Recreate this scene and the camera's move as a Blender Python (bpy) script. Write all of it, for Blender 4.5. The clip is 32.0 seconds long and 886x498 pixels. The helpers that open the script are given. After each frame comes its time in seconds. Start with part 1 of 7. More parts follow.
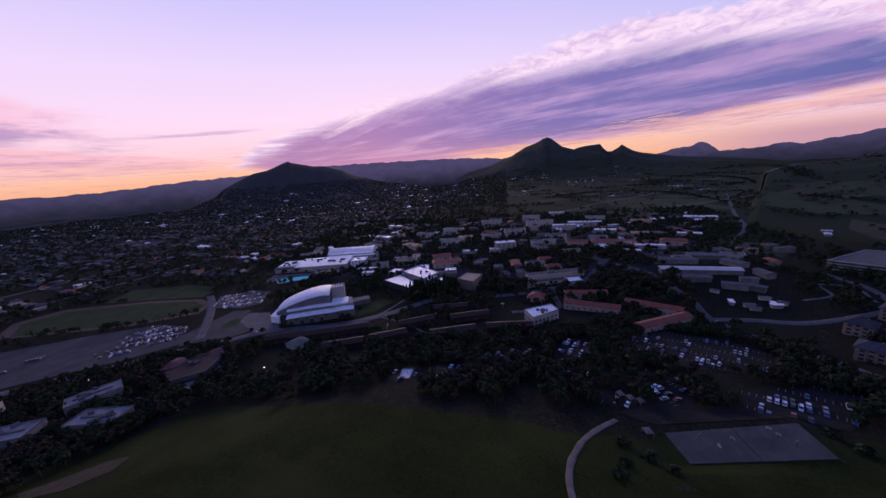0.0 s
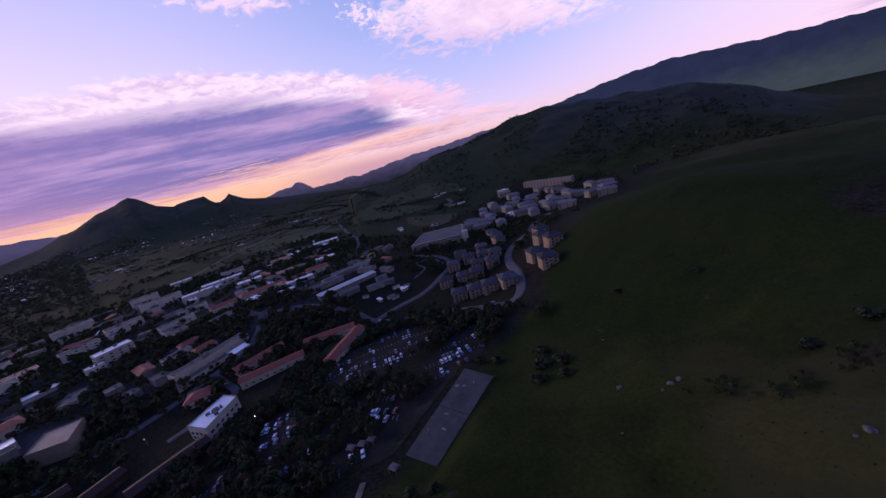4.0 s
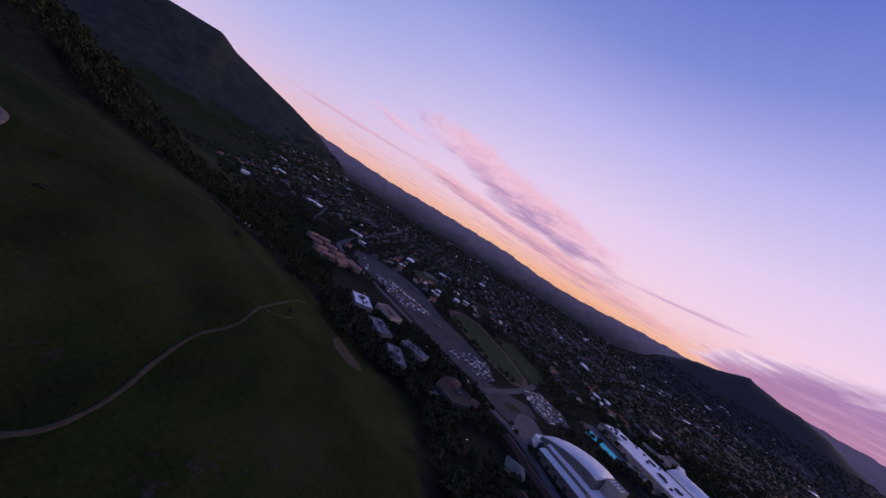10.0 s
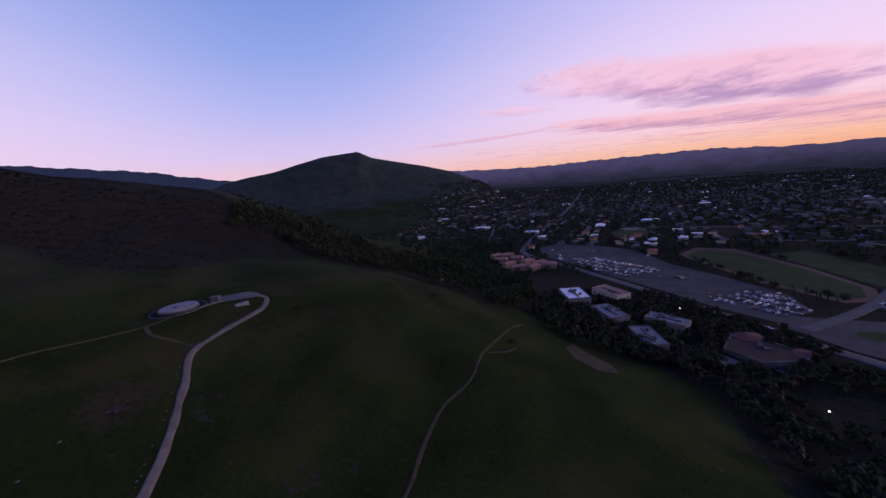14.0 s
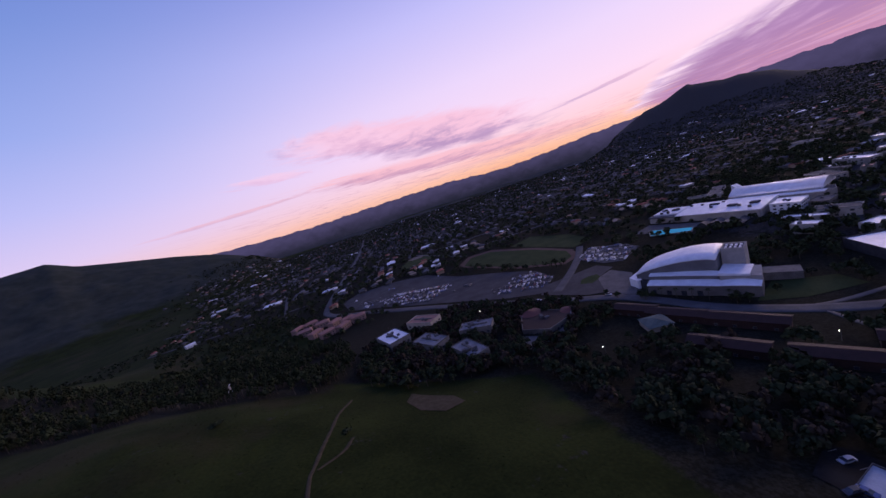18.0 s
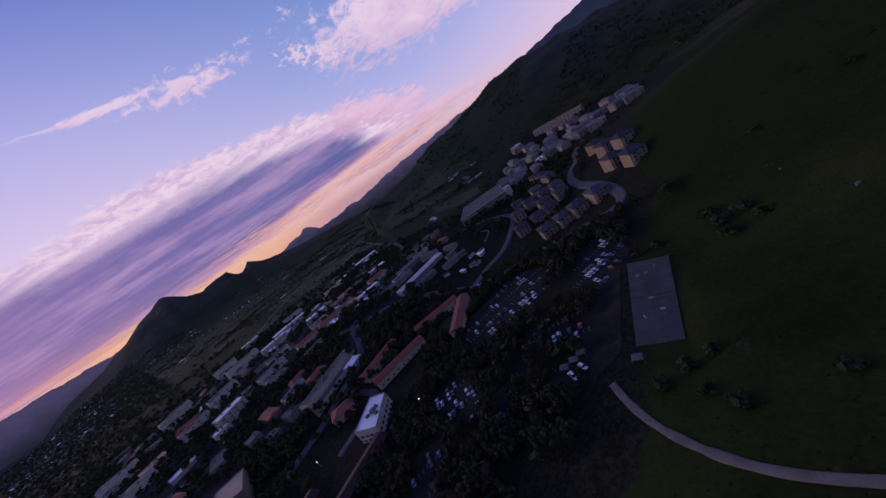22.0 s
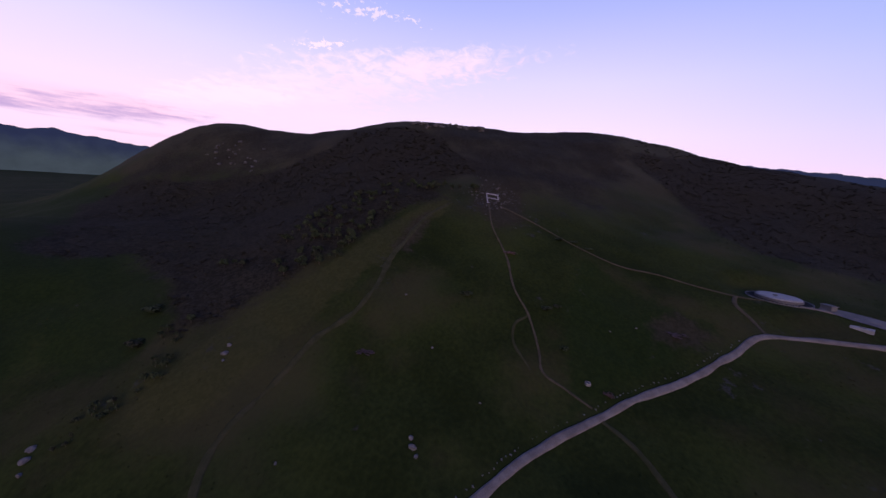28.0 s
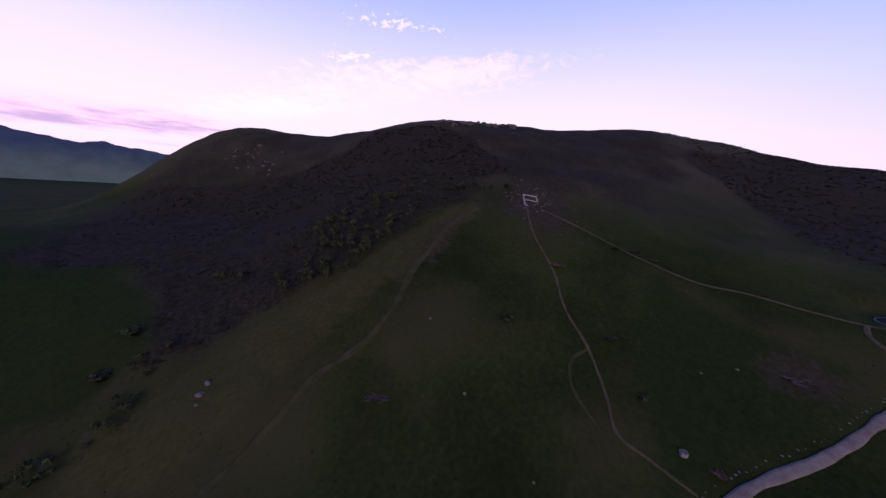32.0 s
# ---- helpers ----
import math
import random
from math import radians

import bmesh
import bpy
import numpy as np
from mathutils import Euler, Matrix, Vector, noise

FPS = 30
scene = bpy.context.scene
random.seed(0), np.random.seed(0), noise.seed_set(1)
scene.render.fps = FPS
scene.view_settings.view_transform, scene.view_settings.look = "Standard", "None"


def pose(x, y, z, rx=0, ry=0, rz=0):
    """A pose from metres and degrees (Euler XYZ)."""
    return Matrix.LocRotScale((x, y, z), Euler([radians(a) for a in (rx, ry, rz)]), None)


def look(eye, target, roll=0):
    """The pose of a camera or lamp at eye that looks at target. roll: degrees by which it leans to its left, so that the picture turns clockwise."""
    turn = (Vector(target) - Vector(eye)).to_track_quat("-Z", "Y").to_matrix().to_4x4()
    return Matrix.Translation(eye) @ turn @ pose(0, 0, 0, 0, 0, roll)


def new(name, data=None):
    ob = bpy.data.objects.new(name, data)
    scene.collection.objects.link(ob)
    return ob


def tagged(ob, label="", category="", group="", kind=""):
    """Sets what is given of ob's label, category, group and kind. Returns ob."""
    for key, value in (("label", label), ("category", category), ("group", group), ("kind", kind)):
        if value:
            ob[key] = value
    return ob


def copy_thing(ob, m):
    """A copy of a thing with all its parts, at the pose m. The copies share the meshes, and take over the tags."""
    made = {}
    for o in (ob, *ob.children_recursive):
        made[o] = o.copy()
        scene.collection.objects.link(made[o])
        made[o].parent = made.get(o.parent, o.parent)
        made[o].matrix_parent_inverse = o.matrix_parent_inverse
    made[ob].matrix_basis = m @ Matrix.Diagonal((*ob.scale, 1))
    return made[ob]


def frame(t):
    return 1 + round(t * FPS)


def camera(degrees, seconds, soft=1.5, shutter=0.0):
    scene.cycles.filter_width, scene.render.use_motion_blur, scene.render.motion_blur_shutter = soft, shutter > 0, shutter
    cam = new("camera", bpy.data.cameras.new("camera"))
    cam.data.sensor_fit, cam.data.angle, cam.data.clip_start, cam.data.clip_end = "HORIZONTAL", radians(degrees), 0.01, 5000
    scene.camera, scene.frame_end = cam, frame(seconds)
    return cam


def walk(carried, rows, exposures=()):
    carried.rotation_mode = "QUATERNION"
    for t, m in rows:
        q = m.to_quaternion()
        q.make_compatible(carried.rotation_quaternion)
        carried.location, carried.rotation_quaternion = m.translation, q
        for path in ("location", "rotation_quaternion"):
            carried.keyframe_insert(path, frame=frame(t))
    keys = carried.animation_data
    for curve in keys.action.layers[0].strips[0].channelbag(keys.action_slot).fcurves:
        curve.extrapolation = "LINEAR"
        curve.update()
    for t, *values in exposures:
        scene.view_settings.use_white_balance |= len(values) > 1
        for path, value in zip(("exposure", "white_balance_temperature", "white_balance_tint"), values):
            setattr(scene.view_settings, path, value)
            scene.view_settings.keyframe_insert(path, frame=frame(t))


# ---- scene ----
cam = camera(105.56, 32.0, soft=1.5)
PATH = [
    (0.0, pose(5.78, 0.92, 146.81, 76.81, 4.51, 104.16)),
    (0.5, pose(2.03, -0.16, 146.57, 77.19, 5.68, 99.76)),
    (1.0, pose(-2.38, -0.97, 146.26, 78.35, 9.37, 95.23)),
    (1.5, pose(-6.84, -0.18, 145.89, 79.60, 15.09, 89.84)),
    (2.0, pose(-11.39, 1.28, 145.48, 79.51, 20.22, 81.50)),
    (2.5, pose(-16.57, 2.29, 144.93, 77.96, 21.66, 71.32)),
    (3.0, pose(-20.96, 3.33, 144.08, 75.17, 22.72, 60.16)),
    (3.5, pose(-24.80, 4.31, 143.40, 74.10, 20.84, 49.95)),
    (5.5, pose(-36.30, 7.48, 137.96, 82.06, -14.43, 36.58)),
    (6.0, pose(-40.80, 11.44, 137.89, 86.75, -25.17, 43.97)),
    (6.5, pose(-45.51, 15.02, 137.72, 89.05, -32.41, 52.52)),
    (7.0, pose(-50.03, 18.93, 137.73, 86.03, -36.47, 67.74)),
    (7.5, pose(-53.34, 22.73, 137.95, 79.34, -41.13, 88.68)),
    (8.0, pose(-55.38, 25.90, 138.08, 71.45, -40.45, 111.90)),
    (8.5, pose(-56.74, 27.76, 138.00, 68.87, -38.37, 136.35)),
    (9.0, pose(-60.00, 28.91, 137.89, 75.29, -35.49, 150.78)),
    (9.5, pose(-63.01, 28.97, 137.64, 82.90, -33.12, 163.05)),
    (10.0, pose(-65.81, 27.16, 137.19, 85.48, -31.38, 175.80)),
    (10.5, pose(-68.67, 23.32, 136.61, 84.01, -26.45, -169.21)),
    (11.0, pose(-71.60, 19.21, 136.51, 81.52, -15.80, -152.60)),
    (11.5, pose(-73.05, 16.63, 137.18, 83.14, -9.38, -143.52)),
    (12.0, pose(-73.20, 14.07, 137.50, 85.21, -4.71, -145.51)),
    (12.5, pose(-72.53, 11.70, 137.68, 85.33, 0.37, -149.16)),
    (13.0, pose(-71.44, 9.30, 137.80, 84.30, 5.56, -150.65)),
    (13.5, pose(-69.86, 6.78, 137.83, 81.80, 7.68, -153.38)),
    (14.0, pose(-67.70, 4.50, 137.84, 78.78, 4.90, -158.18)),
    (14.5, pose(-65.26, 2.43, 137.90, 76.55, 3.49, -163.82)),
    (16.5, pose(-66.56, -10.40, 134.89, 78.95, 7.58, -173.02)),
    (17.0, pose(-66.85, -13.43, 133.98, 80.50, 10.83, -179.44)),
    (17.5, pose(-66.62, -20.06, 132.61, 80.66, 14.36, 172.35)),
    (18.0, pose(-66.49, -26.22, 131.30, 80.51, 17.91, 164.94)),
    (18.5, pose(-66.25, -31.87, 130.52, 82.52, 20.74, 156.49)),
    (19.0, pose(-66.95, -35.49, 130.18, 85.16, 23.03, 145.85)),
    (19.5, pose(-68.65, -38.51, 130.02, 87.03, 26.21, 133.68)),
    (20.0, pose(-70.93, -41.14, 129.99, 87.04, 28.87, 118.88)),
    (20.5, pose(-73.05, -42.33, 129.89, 84.64, 30.25, 101.32)),
    (21.0, pose(-75.00, -42.38, 129.73, 80.40, 32.25, 81.15)),
    (21.5, pose(-77.19, -42.57, 129.22, 75.58, 34.11, 59.89)),
    (22.0, pose(-80.72, -41.53, 128.92, 72.45, 33.24, 40.66)),
    (22.5, pose(-84.76, -40.25, 128.69, 71.83, 33.03, 21.33)),
    (23.0, pose(-88.08, -39.21, 128.33, 74.94, 31.26, 5.31)),
    (23.5, pose(-90.59, -38.57, 128.17, 80.01, 26.13, -10.34)),
    (24.0, pose(-95.46, -32.30, 129.93, 78.37, 23.58, -28.95)),
    (24.5, pose(-99.76, -24.66, 128.73, 76.83, 15.07, -45.71)),
    (25.0, pose(-97.77, -20.99, 127.20, 78.22, 10.71, -53.72)),
    (25.5, pose(-97.84, -14.31, 127.84, 79.49, 6.28, -59.81)),
    (27.5, pose(-86.94, -5.87, 126.40, 81.95, -4.86, -65.85)),
    (28.0, pose(-84.28, -4.08, 126.11, 79.57, -4.53, -66.78)),
    (28.5, pose(-81.54, -2.34, 125.74, 76.96, -5.01, -66.02)),
    (29.0, pose(-78.42, -0.94, 125.25, 76.21, -5.15, -64.94)),
    (29.5, pose(-75.44, 1.06, 124.71, 76.87, -5.29, -65.35)),
    (30.0, pose(-72.18, 2.85, 124.09, 77.25, -6.25, -64.99)),
    (30.5, pose(-68.86, 4.90, 123.59, 78.72, -6.18, -64.93)),
    (31.0, pose(-65.53, 6.64, 123.15, 79.74, -4.95, -63.87)),
    (31.5, pose(-62.18, 8.03, 122.88, 79.96, -4.65, -62.60)),
    (32.0, pose(-59.14, 10.14, 122.69, 80.33, -4.01, -62.80)),
]
EXPOSURE = [(0.0, 0.0), (2.0, -0.05), (4.5, 0.15), (6.0, 0.2), (8.0, 0.1), (9.0, 0.0), (10.0, -0.2), (11.0, -0.35), (12.0, -0.17), (13.0, -0.1), (17.0, 0.0), (19.5, -0.15), (21.0, -0.35), (23.0, -0.1), (26.0, 0.1), (28.0, 0.2), (30.0, 0.32), (32.0, 0.38)]
walk(cam, PATH, EXPOSURE)

# ---- world: dusk sky with a cloud deck, weak low sun ----
SUN_AZ = 246.0


def lin(r, g, b):
    """sRGB 0-255 to linear."""
    return tuple(((c / 255 / 12.92) if c <= 10 else (((c / 255) + 0.055) / 1.055) ** 2.4) for c in (r, g, b))


class Nodes:
    """Short hand for building a node tree."""

    def __init__(self, tree):
        self.tree = tree
        tree.nodes.clear()

    def add(self, kind, **props):
        n = self.tree.nodes.new(kind)
        for key, val in props.items():
            if key == "operation":
                n.operation = val
            elif key == "blend_type":
                n.blend_type = val
            elif key == "data_type":
                n.data_type = val
        return n

    def put(self, sock, val):
        if hasattr(val, "is_output"):
            self.tree.links.new(val, sock)
        elif val is not None:
            sock.default_value = val

    def math(self, op, a, b=None, c=None, clamp=False):
        n = self.add("ShaderNodeMath", operation=op)
        n.use_clamp = clamp
        self.put(n.inputs[0], a)
        self.put(n.inputs[1], b)
        self.put(n.inputs[2], c)
        return n.outputs[0]

    def smooth(self, v, lo, hi):
        n = self.add("ShaderNodeMapRange")
        n.interpolation_type = "SMOOTHSTEP"
        self.put(n.inputs["Value"], v)
        self.put(n.inputs["From Min"], lo)
        self.put(n.inputs["From Max"], hi)
        return n.outputs["Result"]

    def mix(self, fac, a, b):
        n = self.add("ShaderNodeMix", data_type="RGBA")
        self.put(n.inputs[0], fac)
        self.put(n.inputs[6], a if hasattr(a, "is_output") else (*a, 1))
        self.put(n.inputs[7], b if hasattr(b, "is_output") else (*b, 1))
        return n.outputs[2]

    def ramp(self, v, stops):
        n = self.add("ShaderNodeValToRGB")
        r = n.color_ramp
        while len(r.elements) < len(stops):
            r.elements.new(0.5)
        for e, (p, c) in zip(r.elements, stops):
            e.position, e.color = p, (*c, 1)
        self.put(n.inputs[0], v)
        return n.outputs[0]

    def noise(self, vec, scale, detail=4.0, rough=0.55, distortion=0.0):
        n = self.add("ShaderNodeTexNoise")
        self.put(n.inputs["Vector"], vec)
        n.inputs["Scale"].default_value = scale
        n.inputs["Detail"].default_value = detail
        n.inputs["Roughness"].default_value = rough
        n.inputs["Distortion"].default_value = distortion
        return n.outputs["Fac"]

    def xyz(self, x, y, z=0.0):
        n = self.add("ShaderNodeCombineXYZ")
        for s, v in zip(n.inputs, (x, y, z)):
            self.put(s, v)
        return n.outputs[0]

    def sep(self, v):
        n = self.add("ShaderNodeSeparateXYZ")
        self.put(n.inputs[0], v)
        return n.outputs[0], n.outputs[1], n.outputs[2]


def build_world():
    world = bpy.data.worlds.new("dusk_sky")
    scene.world = world
    world.use_nodes = True
    N = Nodes(world.node_tree)
    out = N.add("ShaderNodeOutputWorld")
    bg = N.add("ShaderNodeBackground")
    co = N.add("ShaderNodeTexCoord").outputs["Generated"]
    x, y, z = N.sep(co)
    zc = N.math("MAXIMUM", z, 0.0)
    hor = N.math("MAXIMUM", N.math("SQRT", N.math("ADD", N.math("MULTIPLY", x, x), N.math("MULTIPLY", y, y))), 1e-3)
    sx, sy = math.sin(radians(230.0)), math.cos(radians(230.0))
    toward = N.math("DIVIDE", N.math("ADD", N.math("MULTIPLY", x, sx), N.math("MULTIPLY", y, sy)), hor)
    # colour by height, towards the sunset, across it and away from it
    west = N.ramp(zc, [(0.0, lin(252, 176, 128)), (0.035, lin(254, 196, 172)), (0.075, lin(254, 210, 222)), (0.15, lin(252, 220, 248)), (0.26, lin(238, 216, 253)),
                       (0.42, lin(200, 194, 252)), (0.58, lin(136, 148, 228)), (0.76, lin(86, 106, 204)), (1.0, lin(60, 84, 186))])
    side = N.ramp(zc, [(0.0, lin(248, 184, 168)), (0.04, lin(244, 202, 214)), (0.10, lin(220, 202, 244)), (0.2, lin(188, 190, 248)),
                       (0.33, lin(150, 170, 238)), (0.5, lin(114, 144, 218)), (0.62, lin(98, 126, 204)), (0.78, lin(80, 106, 198)), (1.0, lin(60, 84, 186))])
    east = N.ramp(zc, [(0.0, lin(244, 204, 228)), (0.06, lin(248, 214, 242)), (0.16, lin(240, 216, 250)), (0.28, lin(216, 206, 252)),
                       (0.42, lin(172, 178, 242)), (0.6, lin(112, 132, 212)), (0.78, lin(80, 106, 198)), (1.0, lin(60, 84, 186))])
    sky = N.mix(N.smooth(toward, -0.05, 0.98), N.mix(N.smooth(toward, -0.85, -0.08), east, side), west)
    # clouds: seamless coordinates round the compass and by distance on the layer
    zz = N.math("MAXIMUM", z, 0.012)
    logr = N.math("LOGARITHM", N.math("DIVIDE", hor, zz), math.e)
    ux, uy = N.math("DIVIDE", x, hor), N.math("DIVIDE", y, hor)
    az = N.math("ADD", N.math("MULTIPLY", N.math("ARCTAN2", x, y), 180 / math.pi), 360.0)
    el = N.math("MULTIPLY", N.math("ARCTAN2", z, hor), 180 / math.pi)

    def cloud_noise(k, l, detail, rough, distortion=0.0, lean=0.0):
        """Noise with k waves along the horizon and l by distance; lean shears it."""
        far = N.math("ADD", N.math("MULTIPLY", logr, l), N.math("MULTIPLY", N.math("ADD", ux, uy), lean * l))
        return N.noise(N.xyz(N.math("MULTIPLY", ux, k), N.math("MULTIPLY", uy, k), far), 1.0, detail, rough, distortion)

    mott = cloud_noise(3.2, 1.9, 5.0, 0.52, 0.3)
    band = cloud_noise(4.2, 8.0, 5.0, 0.55, 0.5, 0.9)
    ripple = cloud_noise(26.0, 17.0, 4.0, 0.6, 0.6)
    puff = cloud_noise(58.0, 34.0, 3.0, 0.6, 0.3)
    heap = cloud_noise(9.0, 6.0, 6.0, 0.6, 0.4)
    wisps = cloud_noise(15.0, 30.0, 5.0, 0.62, 0.8, 0.35)

    def off(n, amount):
        return N.math("MULTIPLY", N.math("SUBTRACT", n, 0.5), amount)

    def along(points, v0, v1):
        """A height in degrees along the compass, from a few points."""
        return N.math("MULTIPLY", N.ramp(N.math("DIVIDE", N.math("SUBTRACT", az, v0), v1 - v0), [((p - v0) / (v1 - v0), (h / 20,) * 3) for p, h in points]), 20.0)

    # the long deck between its rippled upper rim and its flat foot
    top = along([(223, 2.0), (228, 5.6), (235, 8.6), (244, 10.3), (256, 12.8), (264, 15.2), (276, 16.8), (284, 17.2), (294, 16.6), (302, 15.0), (308, 13.0), (313, 9.6), (318, 6.0), (322, 3.0)], 215, 330)
    foot = along([(222, 3.0), (230, 1.2), (239, 0.4), (250, 0.9), (260, 1.8), (270, 2.4), (279, 2.3), (289, 2.9), (296, 3.9), (304, 4.6), (311, 5.4), (320, 6.0)], 215, 330)
    e2 = N.math("ADD", el, N.math("ADD", off(mott, 4.4), off(ripple, 2.2)))
    under_top = N.math("SUBTRACT", top, e2)
    over_foot = N.math("SUBTRACT", N.math("ADD", el, N.math("ADD", off(wisps, 2.6), off(mott, 2.0))), foot)
    deck = N.math("MULTIPLY", N.smooth(under_top, -0.3, 1.1), N.smooth(over_foot, -0.6, 0.9))
    # streaks of the deck run away to one vanishing point low in the south-west
    slope = N.math("DIVIDE", hor, N.math("MAXIMUM", z, 0.012))
    turn = N.math("MULTIPLY", N.math("SUBTRACT", az, 222.0), math.pi / 180)
    across = N.math("LOGARITHM", N.math("MAXIMUM", N.math("MULTIPLY", slope, N.math("SINE", turn)), 0.2), math.e)
    onward = N.math("MULTIPLY", slope, N.math("COSINE", turn))
    lane = N.noise(N.xyz(N.math("MULTIPLY", across, 3.2), N.math("MULTIPLY", onward, 0.16)), 1.0, 6.0, 0.55, 0.5)
    drawn = N.smooth(az, 226.0, 246.0)
    lane = N.math("ADD", N.math("MULTIPLY", lane, drawn), N.math("MULTIPLY", band, N.math("SUBTRACT", 1.0, drawn)))
    rim_width = N.math("MULTIPLY", N.smooth(az, 248.0, 280.0), 2.6)
    inner = N.math("SUBTRACT", N.math("ADD", under_top, N.math("ADD", off(mott, 3.5), off(lane, 7.0))), rim_width)
    body = N.smooth(inner, 0.2, 3.2)
    along_deck = N.ramp(N.math("DIVIDE", N.math("SUBTRACT", az, 226.0), 90.0), [(0.0, lin(170, 126, 180)), (0.25, lin(152, 120, 184)), (0.5, lin(128, 112, 180)), (0.78, lin(112, 108, 176)), (0.95, lin(92, 102, 168))])
    light_part = N.math("MULTIPLY", N.smooth(N.math("ADD", N.math("MULTIPLY", lane, 0.75), N.math("MULTIPLY", heap, 0.25)), 0.46, 0.66), 0.7)
    deck_body = N.mix(light_part, along_deck, lin(204, 166, 216))
    deck_body = N.mix(N.math("MULTIPLY", N.math("SUBTRACT", 1.0, N.smooth(over_foot, 0.0, 2.2)), 0.45), deck_body, lin(214, 150, 186))
    rim_col = N.mix(N.smooth(N.math("ADD", N.math("MULTIPLY", ripple, 0.5), N.math("MULTIPLY", lane, 0.5)), 0.42, 0.62), lin(254, 226, 250), lin(214, 186, 230))
    sky = N.mix(deck, sky, N.mix(body, rim_col, deck_body))

    def bank(caz, cel, raz, rel, slope, grain, amount, lo, hi, k, bright, dull, lowdull=0.6):
        """One bank of cloud about a bearing and height, ragged by its grain; duller beneath."""
        nonlocal sky
        d = N.add("ShaderNodeMath", operation="WRAP")
        N.put(d.inputs[0], N.math("SUBTRACT", az, caz))
        d.inputs[1].default_value, d.inputs[2].default_value = 180.0, -180.0
        da = d.outputs[0]
        p = N.math("DIVIDE", da, raz)
        q = N.math("DIVIDE", N.math("SUBTRACT", N.math("SUBTRACT", el, cel), N.math("MULTIPLY", da, slope)), rel)
        r = N.math("SQRT", N.math("ADD", N.math("MULTIPLY", p, p), N.math("MULTIPLY", q, q)))
        m = N.smooth(N.math("ADD", N.math("SUBTRACT", 1.0, r), N.math("ADD", off(grain, amount * 4), off(mott, amount * 2.2))), lo, hi)
        shade = N.math("MULTIPLY", N.smooth(N.math("ADD", N.math("MULTIPLY", q, -1.0), N.math("ADD", off(heap, 3.0), off(ripple, 1.6))), -0.5, 0.9), lowdull)
        sky = N.mix(N.math("MULTIPLY", m, k), sky, N.mix(shade, bright, dull))

    white, pink, rose, mauve = lin(255, 226, 250), lin(250, 206, 234), lin(226, 174, 212), lin(176, 148, 202)
    bank(313.5, 9.6, 9.5, 3.2, -0.32, ripple, 0.5, 0.0, 0.6, 0.85, pink, lin(206, 164, 208))
    bank(321.5, 5.2, 13, 1.3, -0.1, wisps, 0.5, 0.0, 0.8, 0.7, pink, lin(190, 158, 198))
    bank(325, 18.6, 18, 5.2, -0.1, ripple, 0.5, -0.1, 0.6, 0.9, white, lin(222, 186, 228), 0.7)
    bank(333, 15.2, 11, 2.6, -0.2, ripple, 0.6, 0.0, 0.8, 0.7, white, lin(222, 186, 228))
    bank(296, 24.4, 15, 2.2, 0.02, ripple, 0.8, 0.15, 0.9, 0.8, white, pink)
    bank(281, 25.2, 8, 0.6, 0.02, wisps, 0.5, 0.0, 0.6, 0.8, white, pink)
    bank(309, 20.5, 6, 2.4, -0.4, puff, 0.9, 0.3, 0.9, 0.75, white, pink)
    bank(321, 27.4, 4, 1.6, -0.6, puff, 0.9, 0.3, 0.9, 0.4, white, pink)
    bank(195, 10.0, 20, 3.3, -0.17, heap, 0.28, -0.12, 0.45, 0.95, lin(250, 198, 224), lin(178, 142, 192), 0.9)
    bank(184, 11.8, 12, 2.4, -0.08, wisps, 0.4, -0.1, 0.7, 0.7, pink, rose)
    bank(198, 5.2, 26, 1.2, -0.07, wisps, 0.3, -0.12, 0.45, 0.85, lin(250, 190, 206), lin(196, 144, 184), 0.9)
    bank(208, 3.2, 22, 1.0, 0.0, wisps, 0.5, 0.0, 0.8, 0.6, lin(252, 190, 190), lin(204, 150, 186))
    bank(170.5, 9.8, 7, 0.7, -0.03, wisps, 0.6, 0.0, 0.8, 0.65, pink, rose)
    bank(164, 6.1, 15, 0.35, 0.04, wisps, 0.3, 0.0, 0.6, 0.6, lin(236, 180, 200), lin(192, 150, 190))
    bank(222, 7.2, 9, 0.32, 0.07, wisps, 0.3, 0.0, 0.7, 0.7, lin(214, 172, 210), mauve)
    bank(207, 7.0, 7, 0.5, -0.05, wisps, 0.5, 0.0, 0.8, 0.4, lin(230, 186, 220), mauve)
    bank(55, 23.4, 7, 1.2, 0.0, puff, 1.3, 0.35, 1.0, 0.6, white, white)
    bank(47, 18.3, 4, 0.7, 0.2, puff, 1.3, 0.35, 0.9, 0.8, white, white)
    bank(61, 17.6, 18, 2.6, 0.1, ripple, 0.6, -0.15, 0.9, 0.6, lin(255, 222, 250), pink)
    bank(51, 13.6, 19, 4.2, 0.18, ripple, 0.6, -0.2, 1.0, 0.55, white, pink)
    bank(36, 9.4, 12, 2.2, 0.2, ripple, 0.6, -0.15, 0.7, 0.7, white, pink)
    bank(18, 6.0, 16, 1.9, 0.04, heap, 0.25, -0.1, 0.5, 0.85, pink, mauve, 0.95)
    bank(28, 6.4, 8, 0.8, -0.1, wisps, 0.4, 0.0, 0.8, 0.6, pink, mauve, 0.9)
    bank(25, 3.6, 6, 0.45, 0.0, wisps, 0.3, 0.0, 0.8, 0.5, pink, mauve)
    bank(304, 4.0, 24, 1.3, 0.02, wisps, 0.65, -0.05, 0.5, 0.75, lin(252, 190, 176), lin(190, 142, 178), 0.9)
